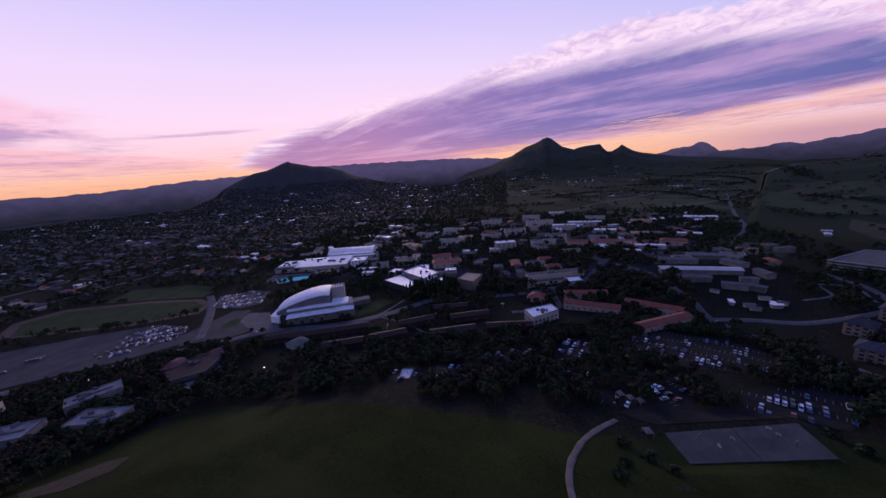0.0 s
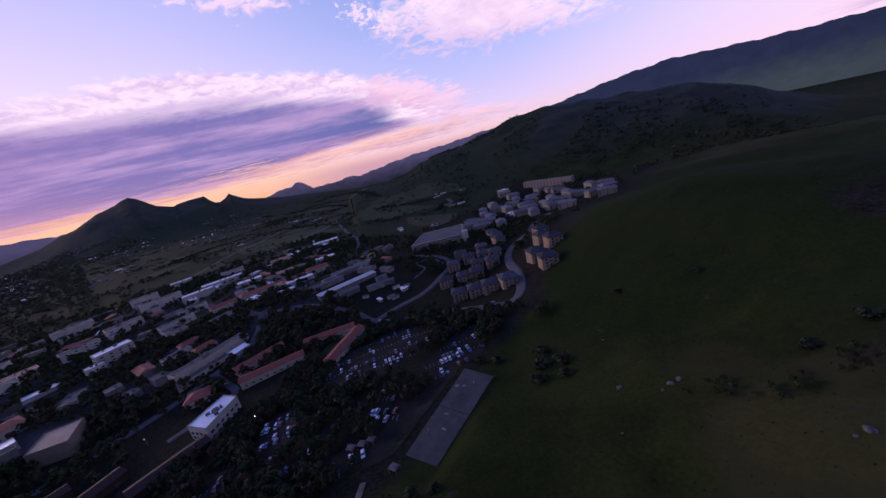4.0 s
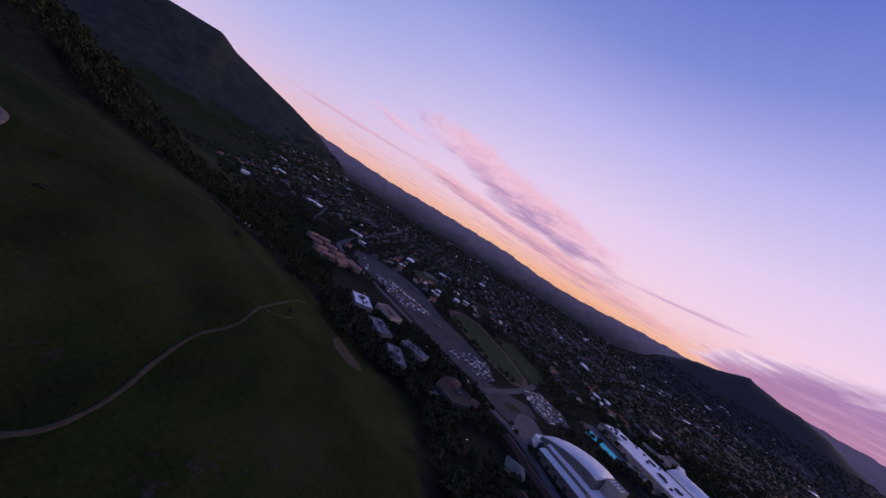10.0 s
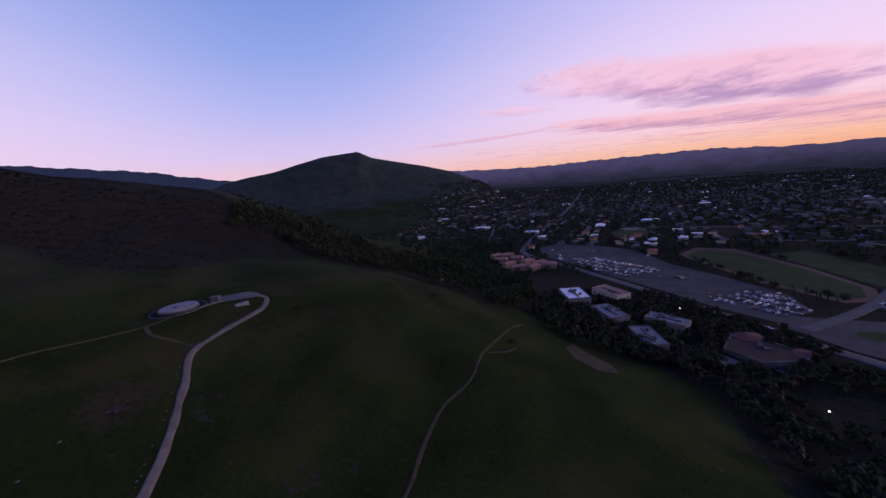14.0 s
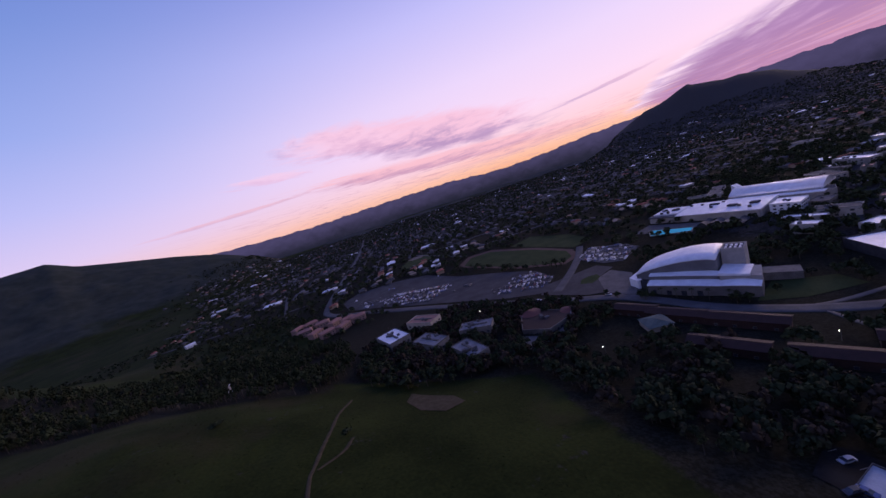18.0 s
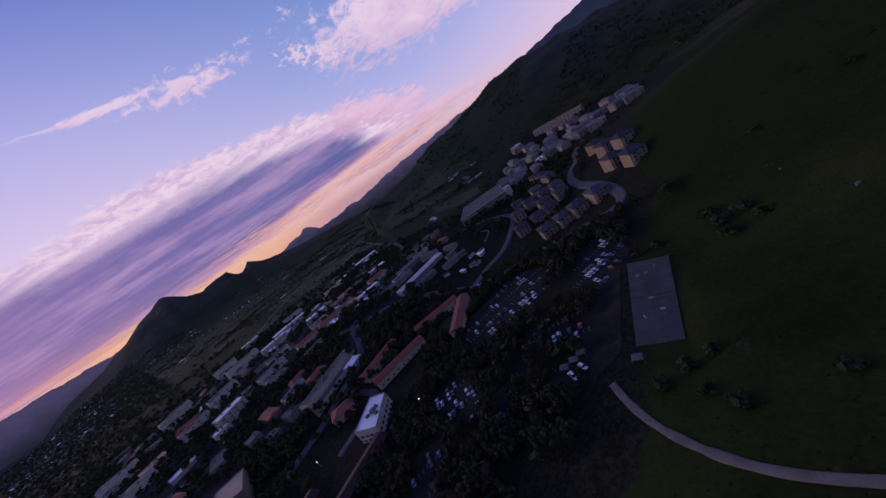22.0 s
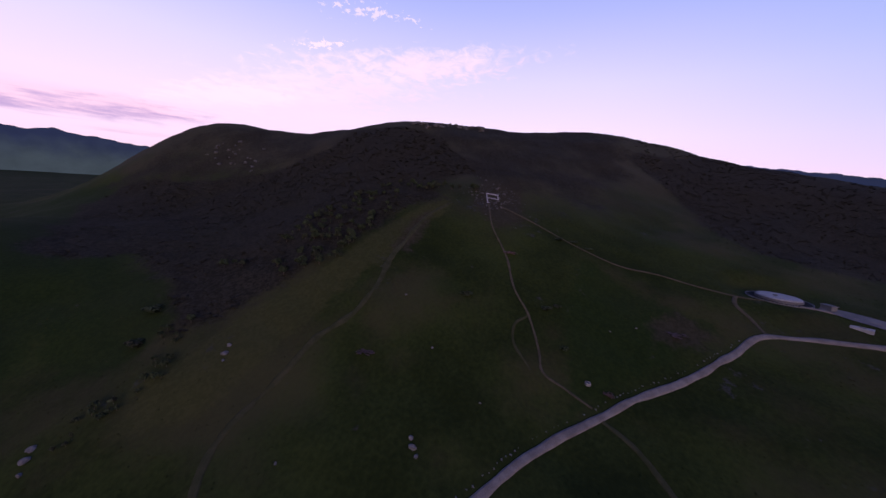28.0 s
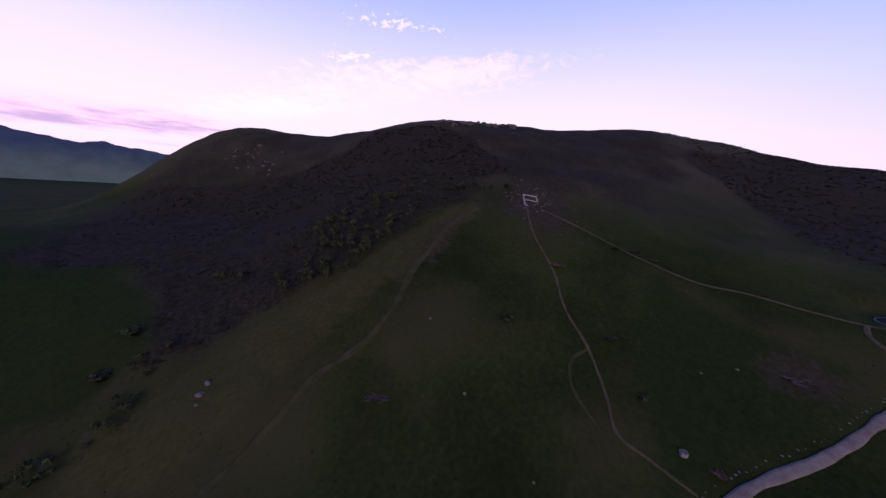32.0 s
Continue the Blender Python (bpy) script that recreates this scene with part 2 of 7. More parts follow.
    bank(312, 4.4, 14, 0.6, -0.02, wisps, 0.45, 0.0, 0.6, 0.6, lin(252, 196, 190), lin(186, 146, 186), 0.9)
    bank(268, 2.6, 16, 0.45, 0.0, wisps, 0.5, 0.0, 0.6, 0.5, lin(255, 188, 140), lin(200, 130, 160), 0.5)
    # burning strip under the deck, with thin dark lines of cloud
    strip = N.math("MULTIPLY", N.math("SUBTRACT", 1.0, N.smooth(el, 3.6, 6.0)), N.smooth(toward, 0.1, 0.6))
    glow = N.math("MULTIPLY", strip, N.smooth(N.math("SUBTRACT", 1.0, N.math("ABSOLUTE", N.math("DIVIDE", N.math("SUBTRACT", az, 266.0), 46.0))), 0.0, 0.7))
    clear = N.math("SUBTRACT", 1.0, N.math("MULTIPLY", deck, 0.9))
    sky = N.mix(N.math("MULTIPLY", N.math("MULTIPLY", glow, clear), 0.5), sky, N.mix(N.smooth(wisps, 0.4, 0.6), lin(254, 184, 142), lin(255, 214, 176)))
    sky = N.mix(N.math("MULTIPLY", N.math("MULTIPLY", strip, N.smooth(wisps, 0.52, 0.68)), 0.6), sky, lin(196, 140, 170))
    right_haze = N.math("MULTIPLY", N.math("SUBTRACT", 1.0, N.smooth(el, 0.8, 3.2)), N.smooth(az, 284.0, 304.0))
    sky = N.mix(N.math("MULTIPLY", right_haze, N.math("SUBTRACT", 1.0, N.smooth(az, 330.0, 360.0))), sky, lin(206, 158, 176))
    # daylight sky under it all, faint
    nishita = N.add("ShaderNodeTexSky")
    nishita.sky_type = "NISHITA"
    nishita.sun_disc = False
    nishita.sun_elevation = radians(0.5)
    nishita.sun_rotation = radians(SUN_AZ)
    add = N.add("ShaderNodeMix", data_type="RGBA", blend_type="ADD")
    add.inputs[0].default_value = 0.012
    N.put(add.inputs[6], sky)
    N.put(add.inputs[7], nishita.outputs[0])
    below = N.smooth(z, -0.06, 0.0)
    col = N.mix(below, lin(40, 42, 60), add.outputs[2])
    N.put(bg.inputs[0], col)
    bg.inputs[1].default_value = 1.0
    N.tree.links.new(bg.outputs[0], out.inputs[0])


build_world()
sun = new("sun", bpy.data.lights.new("sun", "SUN"))
sun.data.energy, sun.data.angle, sun.data.color = 2.3, radians(30), (1.0, 0.72, 0.66)
sun.matrix_world = look((0, 0, 0), (-math.sin(radians(SUN_AZ)), -math.cos(radians(SUN_AZ)), -0.09))

# ---- materials ----
MATS = {}


def surface(name, dark, light, scale=0.2, rough=0.8, bump=0.3, fine=3.0, metal=0.0, spot=None, spot_amount=0.0, piece=0.0, spec=0.3, upland=None, brush=False):
    """A weathered surface: two scales of colour, optional stains, grain relief. Colours are linear."""
    m = bpy.data.materials.new(name)
    m.use_nodes = True
    N = Nodes(m.node_tree)
    out = N.add("ShaderNodeOutputMaterial")
    b = N.add("ShaderNodeBsdfPrincipled")
    co = N.add("ShaderNodeNewGeometry").outputs["Position"]
    big = N.noise(co, scale, 5.0, 0.6)
    small = N.noise(co, scale * fine * 4, 4.0, 0.6)
    f = N.smooth(N.math("ADD", N.math("MULTIPLY", big, 0.65), N.math("MULTIPLY", small, 0.35)), 0.33, 0.67)
    col = N.mix(f, dark, light)
    if spot:
        s = N.smooth(N.noise(co, scale * 0.45, 6.0, 0.62), 0.5, 0.64)
        col = N.mix(N.math("MULTIPLY", s, spot_amount), col, spot)
    if upland:
        # dry brush takes over on the high ground
        hz = N.sep(co)[2]
        w = N.smooth(N.math("ADD", hz, N.math("MULTIPLY", N.math("SUBTRACT", N.noise(co, 0.02, 5.0), 0.5), 70.0)), 95.0, 150.0)
        hx_, hy_, _ = N.sep(co)
        gone = N.math("SQRT", N.math("ADD", N.math("POWER", N.math("SUBTRACT", hx_, 200.0), 2.0), N.math("POWER", N.math("SUBTRACT", hy_, 100.0), 2.0)))
        w = N.math("MULTIPLY", w, N.math("SUBTRACT", 1.0, N.smooth(gone, 550.0, 900.0)))
        col = N.mix(N.math("MULTIPLY", w, 0.8), col, upland)
        # far heights carry dark oak and chaparral cover, tinted bluish in place of haze
        cover = N.math("MULTIPLY", N.smooth(gone, 800.0, 1400.0), N.smooth(N.math("ADD", hz, N.math("MULTIPLY", N.math("SUBTRACT", N.noise(co, 0.008, 5.0), 0.5), 120.0)), 20.0, 75.0))
        col = N.mix(N.math("MULTIPLY", cover, 0.85), col, N.mix(f, (0.023, 0.029, 0.026), (0.041, 0.048, 0.042)))
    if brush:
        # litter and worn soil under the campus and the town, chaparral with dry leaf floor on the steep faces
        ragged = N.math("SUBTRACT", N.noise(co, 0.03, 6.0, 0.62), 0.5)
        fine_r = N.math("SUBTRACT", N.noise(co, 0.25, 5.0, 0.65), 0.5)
        # the pale grey-blue tone mixes paving and roofs with painted distance haze
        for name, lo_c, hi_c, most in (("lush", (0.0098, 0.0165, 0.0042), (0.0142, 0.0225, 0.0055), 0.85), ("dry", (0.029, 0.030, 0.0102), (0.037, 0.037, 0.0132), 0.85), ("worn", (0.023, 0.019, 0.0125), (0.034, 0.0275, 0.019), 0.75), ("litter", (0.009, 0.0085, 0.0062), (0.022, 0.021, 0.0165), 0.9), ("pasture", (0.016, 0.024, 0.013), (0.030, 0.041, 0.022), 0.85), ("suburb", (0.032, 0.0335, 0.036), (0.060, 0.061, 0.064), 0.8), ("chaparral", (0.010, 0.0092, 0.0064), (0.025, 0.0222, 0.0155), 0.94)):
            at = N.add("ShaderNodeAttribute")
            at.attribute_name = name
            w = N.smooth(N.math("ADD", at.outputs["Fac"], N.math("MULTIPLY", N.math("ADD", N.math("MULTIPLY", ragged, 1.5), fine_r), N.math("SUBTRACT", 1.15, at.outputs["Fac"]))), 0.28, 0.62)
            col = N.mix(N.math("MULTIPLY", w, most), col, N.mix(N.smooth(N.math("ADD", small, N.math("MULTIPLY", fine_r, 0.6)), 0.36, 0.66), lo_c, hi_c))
    if piece:
        rnd = N.add("ShaderNodeObjectInfo").outputs["Random"]
        isl = N.add("ShaderNodeNewGeometry").outputs["Random Per Island"]
        k = N.math("ADD", 1.0 - piece, N.math("MULTIPLY", N.math("FRACT", N.math("ADD", rnd, isl)), piece * 2))
        n = N.add("ShaderNodeVectorMath", operation="SCALE")
        N.put(n.inputs[0], col)
        N.put(n.inputs[3], k)
        col = n.outputs[0]
    N.put(b.inputs["Base Color"], col)
    b.inputs["Roughness"].default_value = rough
    b.inputs["Metallic"].default_value = metal
    b.inputs["Specular IOR Level"].default_value = spec
    if bump:
        bp = N.add("ShaderNodeBump")
        bp.inputs["Strength"].default_value = bump
        bp.inputs["Distance"].default_value = 0.3
        N.put(bp.inputs["Height"], small)
        N.tree.links.new(bp.outputs[0], b.inputs["Normal"])
    N.tree.links.new(b.outputs[0], out.inputs[0])
    MATS[name] = m
    return m


def glowing(name, colour, strength):
    m = bpy.data.materials.new(name)
    m.use_nodes = True
    N = Nodes(m.node_tree)
    out = N.add("ShaderNodeOutputMaterial")
    e = N.add("ShaderNodeEmission")
    e.inputs[0].default_value = (*colour, 1)
    e.inputs[1].default_value = strength
    N.tree.links.new(e.outputs[0], out.inputs[0])
    MATS[name] = m
    return m


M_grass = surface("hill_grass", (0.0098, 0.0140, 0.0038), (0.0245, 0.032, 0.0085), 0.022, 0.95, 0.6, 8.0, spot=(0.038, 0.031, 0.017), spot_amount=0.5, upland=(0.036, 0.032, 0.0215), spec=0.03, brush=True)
M_white_roof = surface("white_membrane", (0.54, 0.55, 0.58), (0.72, 0.73, 0.75), 0.15, 0.5, 0.05)
M_grey_roof = surface("grey_roofing", (0.058, 0.058, 0.065), (0.112, 0.112, 0.122), 0.2, 0.85, 0.1, piece=0.35, spec=0.12)
M_wall = surface("pale_stucco", (0.22, 0.205, 0.19), (0.33, 0.31, 0.285), 0.15, 0.9, 0.1, piece=0.15)
M_siding = surface("weathered_siding", (0.085, 0.08, 0.075), (0.155, 0.148, 0.138), 0.2, 0.9, 0.1, piece=0.35)
M_tan = surface("tan_stucco", (0.28, 0.20, 0.14), (0.38, 0.275, 0.19), 0.2, 0.9, 0.1, piece=0.12)
M_beige = surface("beige_plaster", (0.26, 0.22, 0.18), (0.36, 0.31, 0.26), 0.2, 0.9, 0.1, piece=0.12)
M_tile = surface("red_roof_tile", (0.16, 0.045, 0.03), (0.26, 0.075, 0.05), 0.3, 0.8, 0.3, piece=0.2)
M_pink = surface("pink_roof_tile", (0.22, 0.11, 0.085), (0.31, 0.155, 0.122), 0.3, 0.8, 0.3)
M_slate = surface("dark_shingle", (0.035, 0.037, 0.045), (0.07, 0.07, 0.08), 0.3, 0.9, 0.2, piece=0.3, spec=0.1)
M_asphalt = surface("asphalt", (0.0105, 0.0105, 0.0105), (0.021, 0.021, 0.0205), 0.12, 0.92, 0.1, spec=0.04)
M_lot = surface("grey_lot_asphalt", (0.030, 0.030, 0.033), (0.052, 0.052, 0.056), 0.06, 0.88, 0.1, 6.0, spot=(0.022, 0.022, 0.024), spot_amount=0.6, spec=0.15)
M_road = surface("worn_asphalt", (0.048, 0.048, 0.052), (0.082, 0.082, 0.086), 0.1, 0.85, 0.1, spec=0.15)
M_concrete = surface("concrete", (0.052, 0.050, 0.050), (0.092, 0.088, 0.088), 0.12, 0.85, 0.1)
M_court = surface("stained_court_concrete", (0.034, 0.034, 0.034), (0.058, 0.057, 0.057), 0.16, 0.88, 0.1, 4.0, spot=(0.024, 0.024, 0.024), spot_amount=0.6)
M_dirt = surface("pale_dirt_road", (0.092, 0.078, 0.066), (0.158, 0.135, 0.114), 0.25, 0.95, 0.2, spec=0.1)
M_trail = surface("trodden_earth", (0.034, 0.030, 0.018), (0.064, 0.054, 0.035), 0.3, 0.95, 0.2, spec=0.05)
M_faint = surface("overgrown_earth", (0.022, 0.024, 0.010), (0.040, 0.038, 0.019), 0.3, 0.95, 0.2, spec=0.05)
M_leaf = surface("dark_foliage", (0.018, 0.025, 0.0125), (0.036, 0.046, 0.0215), 0.3, 0.9, 0.5, piece=0.3, spot=(0.031, 0.028, 0.018), spot_amount=0.7, spec=0.05)
M_scrub = surface("scrub", (0.013, 0.0125, 0.0082), (0.031, 0.0285, 0.0185), 0.06, 0.9, 0.5, piece=0.2, spec=0.05)
M_bare = surface("bare_brown_crown", (0.024, 0.018, 0.013), (0.046, 0.035, 0.027), 0.3, 0.9, 0.5, piece=0.4, spec=0.05)
M_field = surface("dull_pasture", (0.030, 0.040, 0.020), (0.046, 0.058, 0.030), 0.02, 0.95, 0.2, 6.0, spec=0.05)
M_crop = surface("olive_crop", (0.036, 0.038, 0.022), (0.056, 0.056, 0.034), 0.02, 0.95, 0.2, 6.0, spec=0.05)
M_tilled = surface("tilled_soil", (0.040, 0.033, 0.027), (0.062, 0.052, 0.043), 0.02, 0.95, 0.2, 6.0, spec=0.05)
M_tan_wall = surface("ochre_stucco", (0.17, 0.128, 0.096), (0.235, 0.18, 0.138), 0.2, 0.9, 0.1, piece=0.15)
M_gravel_roof = surface("pale_gravel_roof", (0.13, 0.128, 0.135), (0.21, 0.205, 0.215), 0.3, 0.9, 0.1, spot=(0.085, 0.085, 0.09), spot_amount=0.7)
M_village = surface("grey_beige_stucco", (0.15, 0.132, 0.118), (0.215, 0.19, 0.168), 0.2, 0.9, 0.1, piece=0.15)
M_village_roof = surface("mid_grey_shingle", (0.085, 0.084, 0.09), (0.14, 0.138, 0.146), 0.2, 0.85, 0.2, piece=0.25, spec=0.1)
M_bark = surface("bark", (0.04, 0.032, 0.025), (0.08, 0.065, 0.05), 2.0, 0.95, 0.4)
M_lawn = surface("lawn", (0.022, 0.034, 0.012), (0.038, 0.052, 0.020), 0.05, 0.95, 0.2, spec=0.05)
M_track = surface("red_running_track", (0.044, 0.023, 0.018), (0.07, 0.034, 0.027), 0.1, 0.9, 0.1)
M_pool = glowing("lit_pool_water", (0.06, 0.36, 0.8), 0.55)
M_glass = surface("window_glass", (0.02, 0.022, 0.03), (0.05, 0.055, 0.07), 0.3, 0.15, 0.0, spec=0.6)
M_rock = surface("grey_rock", (0.05, 0.047, 0.044), (0.12, 0.113, 0.106), 0.6, 0.9, 0.6)
M_outcrop = surface("lichened_outcrop", (0.030, 0.028, 0.026), (0.085, 0.08, 0.074), 0.6, 0.9, 0.6)


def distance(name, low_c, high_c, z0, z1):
    """Plain glowing backdrop, haze painted into the colour foot to crest, with faint folds."""
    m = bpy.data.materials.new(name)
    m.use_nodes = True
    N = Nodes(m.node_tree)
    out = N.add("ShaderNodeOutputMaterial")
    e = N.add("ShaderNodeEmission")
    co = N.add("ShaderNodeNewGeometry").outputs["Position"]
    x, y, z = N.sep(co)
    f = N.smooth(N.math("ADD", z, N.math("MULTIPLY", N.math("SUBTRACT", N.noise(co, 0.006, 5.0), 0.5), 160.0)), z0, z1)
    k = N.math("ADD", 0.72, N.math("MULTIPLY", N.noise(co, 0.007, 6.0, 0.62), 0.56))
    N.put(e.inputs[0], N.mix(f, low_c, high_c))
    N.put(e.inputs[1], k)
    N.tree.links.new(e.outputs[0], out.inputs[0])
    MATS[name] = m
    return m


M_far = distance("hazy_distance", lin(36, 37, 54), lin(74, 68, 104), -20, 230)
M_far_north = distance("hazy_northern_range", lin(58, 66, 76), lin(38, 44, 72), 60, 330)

# ---- land ----
HILLS_A = [(-230, 220, 111, -28.4), (-150, 250, 133, 16.4), (-300, 300, 117, -4.8), (-200, 100, 76, 24.0), (-130, 80, 92, -1.8), (-205, 40, 89, -0.8), (-170, -75, 121, 17.5), (-200, -110, 136, -11.6), (-63, -223, 87, -32.2), (-59, -304, 85, -2.2), (-88, -340, 125, 4.3), (-119, -266, 84, 8.2), (81, -325, 148, -18.0), (24, -17, 89, -43.0), (88, -78, 94, -5.8), (89, -121, 113, 51.0), (130, 55, 134, 34.7), (-13, 104, 101, 17.9), (-52, 121, 99, -32.4), (257, 148, 91, 7.3)]
HILLS_B = [(212, 424, 123, 227.2), (-60, 0, 89, 26.9), (-80, -60, 84, 1.8), (-60, -110, 82, 18.4), (0, -60, 84, -14.1), (0, -160, 93, -5.0), (20, -230, 113, 50.6), (150, -220, 136, -9.3), (454, -309, 199, 206.4), (300, -420, 200, -34.9), (-105, 230, 114, -21.8), (-36, 307, 133, 174.9), (100, 383, 167, -194.9), (0, 200, 105, -8.9), (60, 120, 100, 37.9), (60, 30, 94, 22.4), (-260, 0, 123, -3.5), (-250, 120, 107, -13.3), (-36, 600, 200, 53.5), (-200, 450, 200, -19.4)]
HILLS_C = [(195, 435, 55, 12.0), (100, 620, 200, 37.4), (197, 525, 177, 33.2), (243, 312, 129, 19.4), (243, 234, 91, 55.0), (321, 104, 135, 64.6), (434, 41, 135, 43.3), (513, -56, 132, 63.5), (249, 188, 116, 40.2), (536, -158, 180, -134.7), (509, -243, 196, 60.5), (-350, 200, 134, 23.0), (-400, 350, 200, 7.3), (760, -40, 200, 73.8), (700, 120, 200, 17.7), (760, -250, 200, 85.9), (420, 240, 187, 30.2), (330, 420, 177, -31.5), (620, -420, 200, -66.9), (560, 60, 159, 53.3)]
EYE = (-60.0, 0.0)
TANK_LEVEL = 86.3


def wave(x, y, s, seed):
    """Cheap smooth noise for arrays, about -1 to 1."""
    out = 0.0
    for i in range(6):
        a = seed * 1.7 + i * 2.399
        k = (1.0 + 0.37 * i) / s
        out = out + np.sin((x * math.cos(a) + y * math.sin(a)) * k + seed * 3.1 + i) * np.cos((x * math.sin(a * 1.3) - y * math.cos(a * 1.3)) * k * 0.83 + i * 1.9)
    return out / 3.0


def step(v, lo, hi):
    t = np.clip((v - lo) / (hi - lo), 0, 1)
    return t * t * (3 - 2 * t)


# far heights seen from the middle of the flight: compass bearing and angle of the skyline
BISHOP = [(256, -2.4), (260, -0.47), (261.9, -0.06), (263.8, 0.34), (265.7, 1.19), (267, 1.52), (268, 2.06), (269.3, 2.74), (270.2, 3.0), (271.1, 3.27), (271.9, 3.7), (272.6, 3.93), (273.3, 3.64), (274, 3.07), (274.9, 2.3), (275.6, 2.06), (276.6, 1.72), (277.1, 1.92), (278.6, 2.11), (280.3, 2.18), (280.7, 1.57), (281.3, 1.02), (281.9, 0.96), (282.7, 1.38), (283.2, 1.81), (283.9, 1.33), (284.8, 0.77), (285.8, 0.44), (287.8, 0.02), (290, -0.42), (294, -0.9), (300, -1.8)]
CERRO = [(217, -2.4), (220.9, -1.13), (222.5, 0.22), (224.1, 0.97), (226.2, 1.93), (228, 2.22), (229.2, 2.63), (230.2, 3.06), (231.2, 3.42), (231.7, 3.14), (234, 2.64), (234.7, 2.42), (236.1, 2.41), (237.8, 1.94), (239, 1.58), (240.7, 0.64), (242.8, -0.17), (244.2, -0.65), (246.5, -1.12), (249.3, -1.64), (253, -2.4)]
ISLAY = [(119, -1.5), (124, 1.8), (126.2, 2.58), (128.7, 3.14), (132.1, 3.63), (135.7, 4.59), (139.4, 5.45), (141.3, 5.65), (144.9, 5.95), (147, 4.91), (150.8, 4.04), (155.6, 2.95), (159.4, 1.87), (161.2, 1.19), (164.9, -0.51), (168, -2.5)]
NORTHERN = [(300, -2.4), (306, -1.9), (311, -1.0), (315, 0.5), (320, 1.1), (325, 2.0), (329, 3.2), (334, 3.5), (339, 3.1), (343, 2.5), (348, 2.1), (352, 1.7), (356, 0.3), (360, -1.6), (364, -3.4), (368, -5.0)]


def mountain(bearing, r, line, dist, foot, back, twist=0.0):
    """Height over the plain of a mountain whose skyline runs along line at dist."""
    az = np.array([p[0] for p in line])
    b = np.where(bearing < az[0] - 20, bearing + 360, bearing)
    el = np.interp(b, az, [p[1] for p in line], left=-9, right=-9)
    d = dist * (1 + twist * (b - az.mean()) / 40)
    top = 132 + d * np.tan(np.radians(el))
    rise = np.where(r < d, step(r, d - foot, d) ** 1.25, 1 - step(r, d, d + back))
    return np.maximum(top, 0) * rise


def height(x, y):
    x, y = np.asarray(x, float), np.asarray(y, float)
    z = np.zeros_like(x)
    for cx, cy, rad, h in HILLS_A + HILLS_B + HILLS_C:
        z = z + h * np.exp(-((x - cx) ** 2 + (y - cy) ** 2) / (2 * rad * rad))
    dx, dy = x - EYE[0], y - EYE[1]
    r = np.hypot(dx, dy)
    b = np.degrees(np.arctan2(dx, dy)) % 360
    m = np.maximum.reduce([mountain(b, r, BISHOP, 4100, 1700, 700), mountain(b, r, CERRO, 3300, 1150, 900),
                           mountain(b, r, ISLAY, 3000, 1500, 900), mountain(b, r, NORTHERN, 1500, 800, 900)])
    far = step(r, 900, 2500)
    # folds on the flanks, none along the crests
    crest = np.maximum.reduce([step(m, 10, 60) * (1 - step(np.abs(r - d), 40, 420)) for d in (4100, 3300, 3000)])
    z = z + m + (1 - crest) * (far * (m / 300 + 0.08 + 0.35 * step(r, 2300, 3400) * step(b, 150, 165)) * 22 * wave(x, y, 190, 3) + step(m, 20, 160) * 9 * wave(x, y, 70, 5))
    hill = step(z, 18, 60) * (1 - step(r, 900, 1500))
    z = z + hill * (2.0 * wave(x, y, 34, 1) + 0.7 * wave(x, y, 11, 2))
    # level pad under the concrete court
    lu, lv = np.abs((x + 137) * -0.22 + (y - 82) * 0.975), np.abs((x + 137) * 0.975 + (y - 82) * 0.22)
    pad = (1 - step(lu, 31, 44)) * (1 - step(lv, 10, 19))
    z = z * (1 - pad) + 27.6 * pad
    # level shelf under the water tank
    shelf = 1 - step(np.hypot(x - 120.5, y + 93.5), 13.5, 26)
    z = z * (1 - shelf) + TANK_LEVEL * shelf
    return z


def gz(x, y):
    return float(height(np.array([x]), np.array([y]))[0])


def mesh_object(name, verts, faces, mat, smooth=False):
    me = bpy.data.meshes.new(name)
    me.from_pydata(verts, [], faces)
    me.materials.append(mat)
    if smooth:
        me.polygons.foreach_set("use_smooth", [True] * len(me.polygons))
    me.update()
    return new(name, me)


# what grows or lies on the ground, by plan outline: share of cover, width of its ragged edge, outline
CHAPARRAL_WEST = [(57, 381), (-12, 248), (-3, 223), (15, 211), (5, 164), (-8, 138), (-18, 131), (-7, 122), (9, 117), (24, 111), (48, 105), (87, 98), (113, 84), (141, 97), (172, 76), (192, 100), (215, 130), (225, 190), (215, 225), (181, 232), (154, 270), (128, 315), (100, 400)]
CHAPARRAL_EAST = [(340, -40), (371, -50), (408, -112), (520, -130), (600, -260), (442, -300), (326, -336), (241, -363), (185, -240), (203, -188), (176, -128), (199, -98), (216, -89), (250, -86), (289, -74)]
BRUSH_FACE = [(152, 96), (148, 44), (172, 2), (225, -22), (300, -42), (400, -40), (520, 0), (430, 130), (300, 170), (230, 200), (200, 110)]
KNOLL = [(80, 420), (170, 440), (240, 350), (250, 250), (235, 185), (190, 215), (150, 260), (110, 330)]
VALLEY = [(-150, 130), (-128, 20), (-135, -205), (-60, -246), (-20, -262), (30, -480), (60, -640), (330, -760), (300, -3300), (-3300, -2600), (-3000, -200), (-1000, -60), (-1000, 330), (-560, 420), (-560, 790), (-190, 780), (-185, 270), (-150, 200)]
GROVE = [(285, -250), (254, -285), (193, -262), (110, -262), (40, -250), (-8, -248), (-28, -300), (-10, -400), (50, -470), (130, -470), (205, -440), (300, -410), (345, -300)]
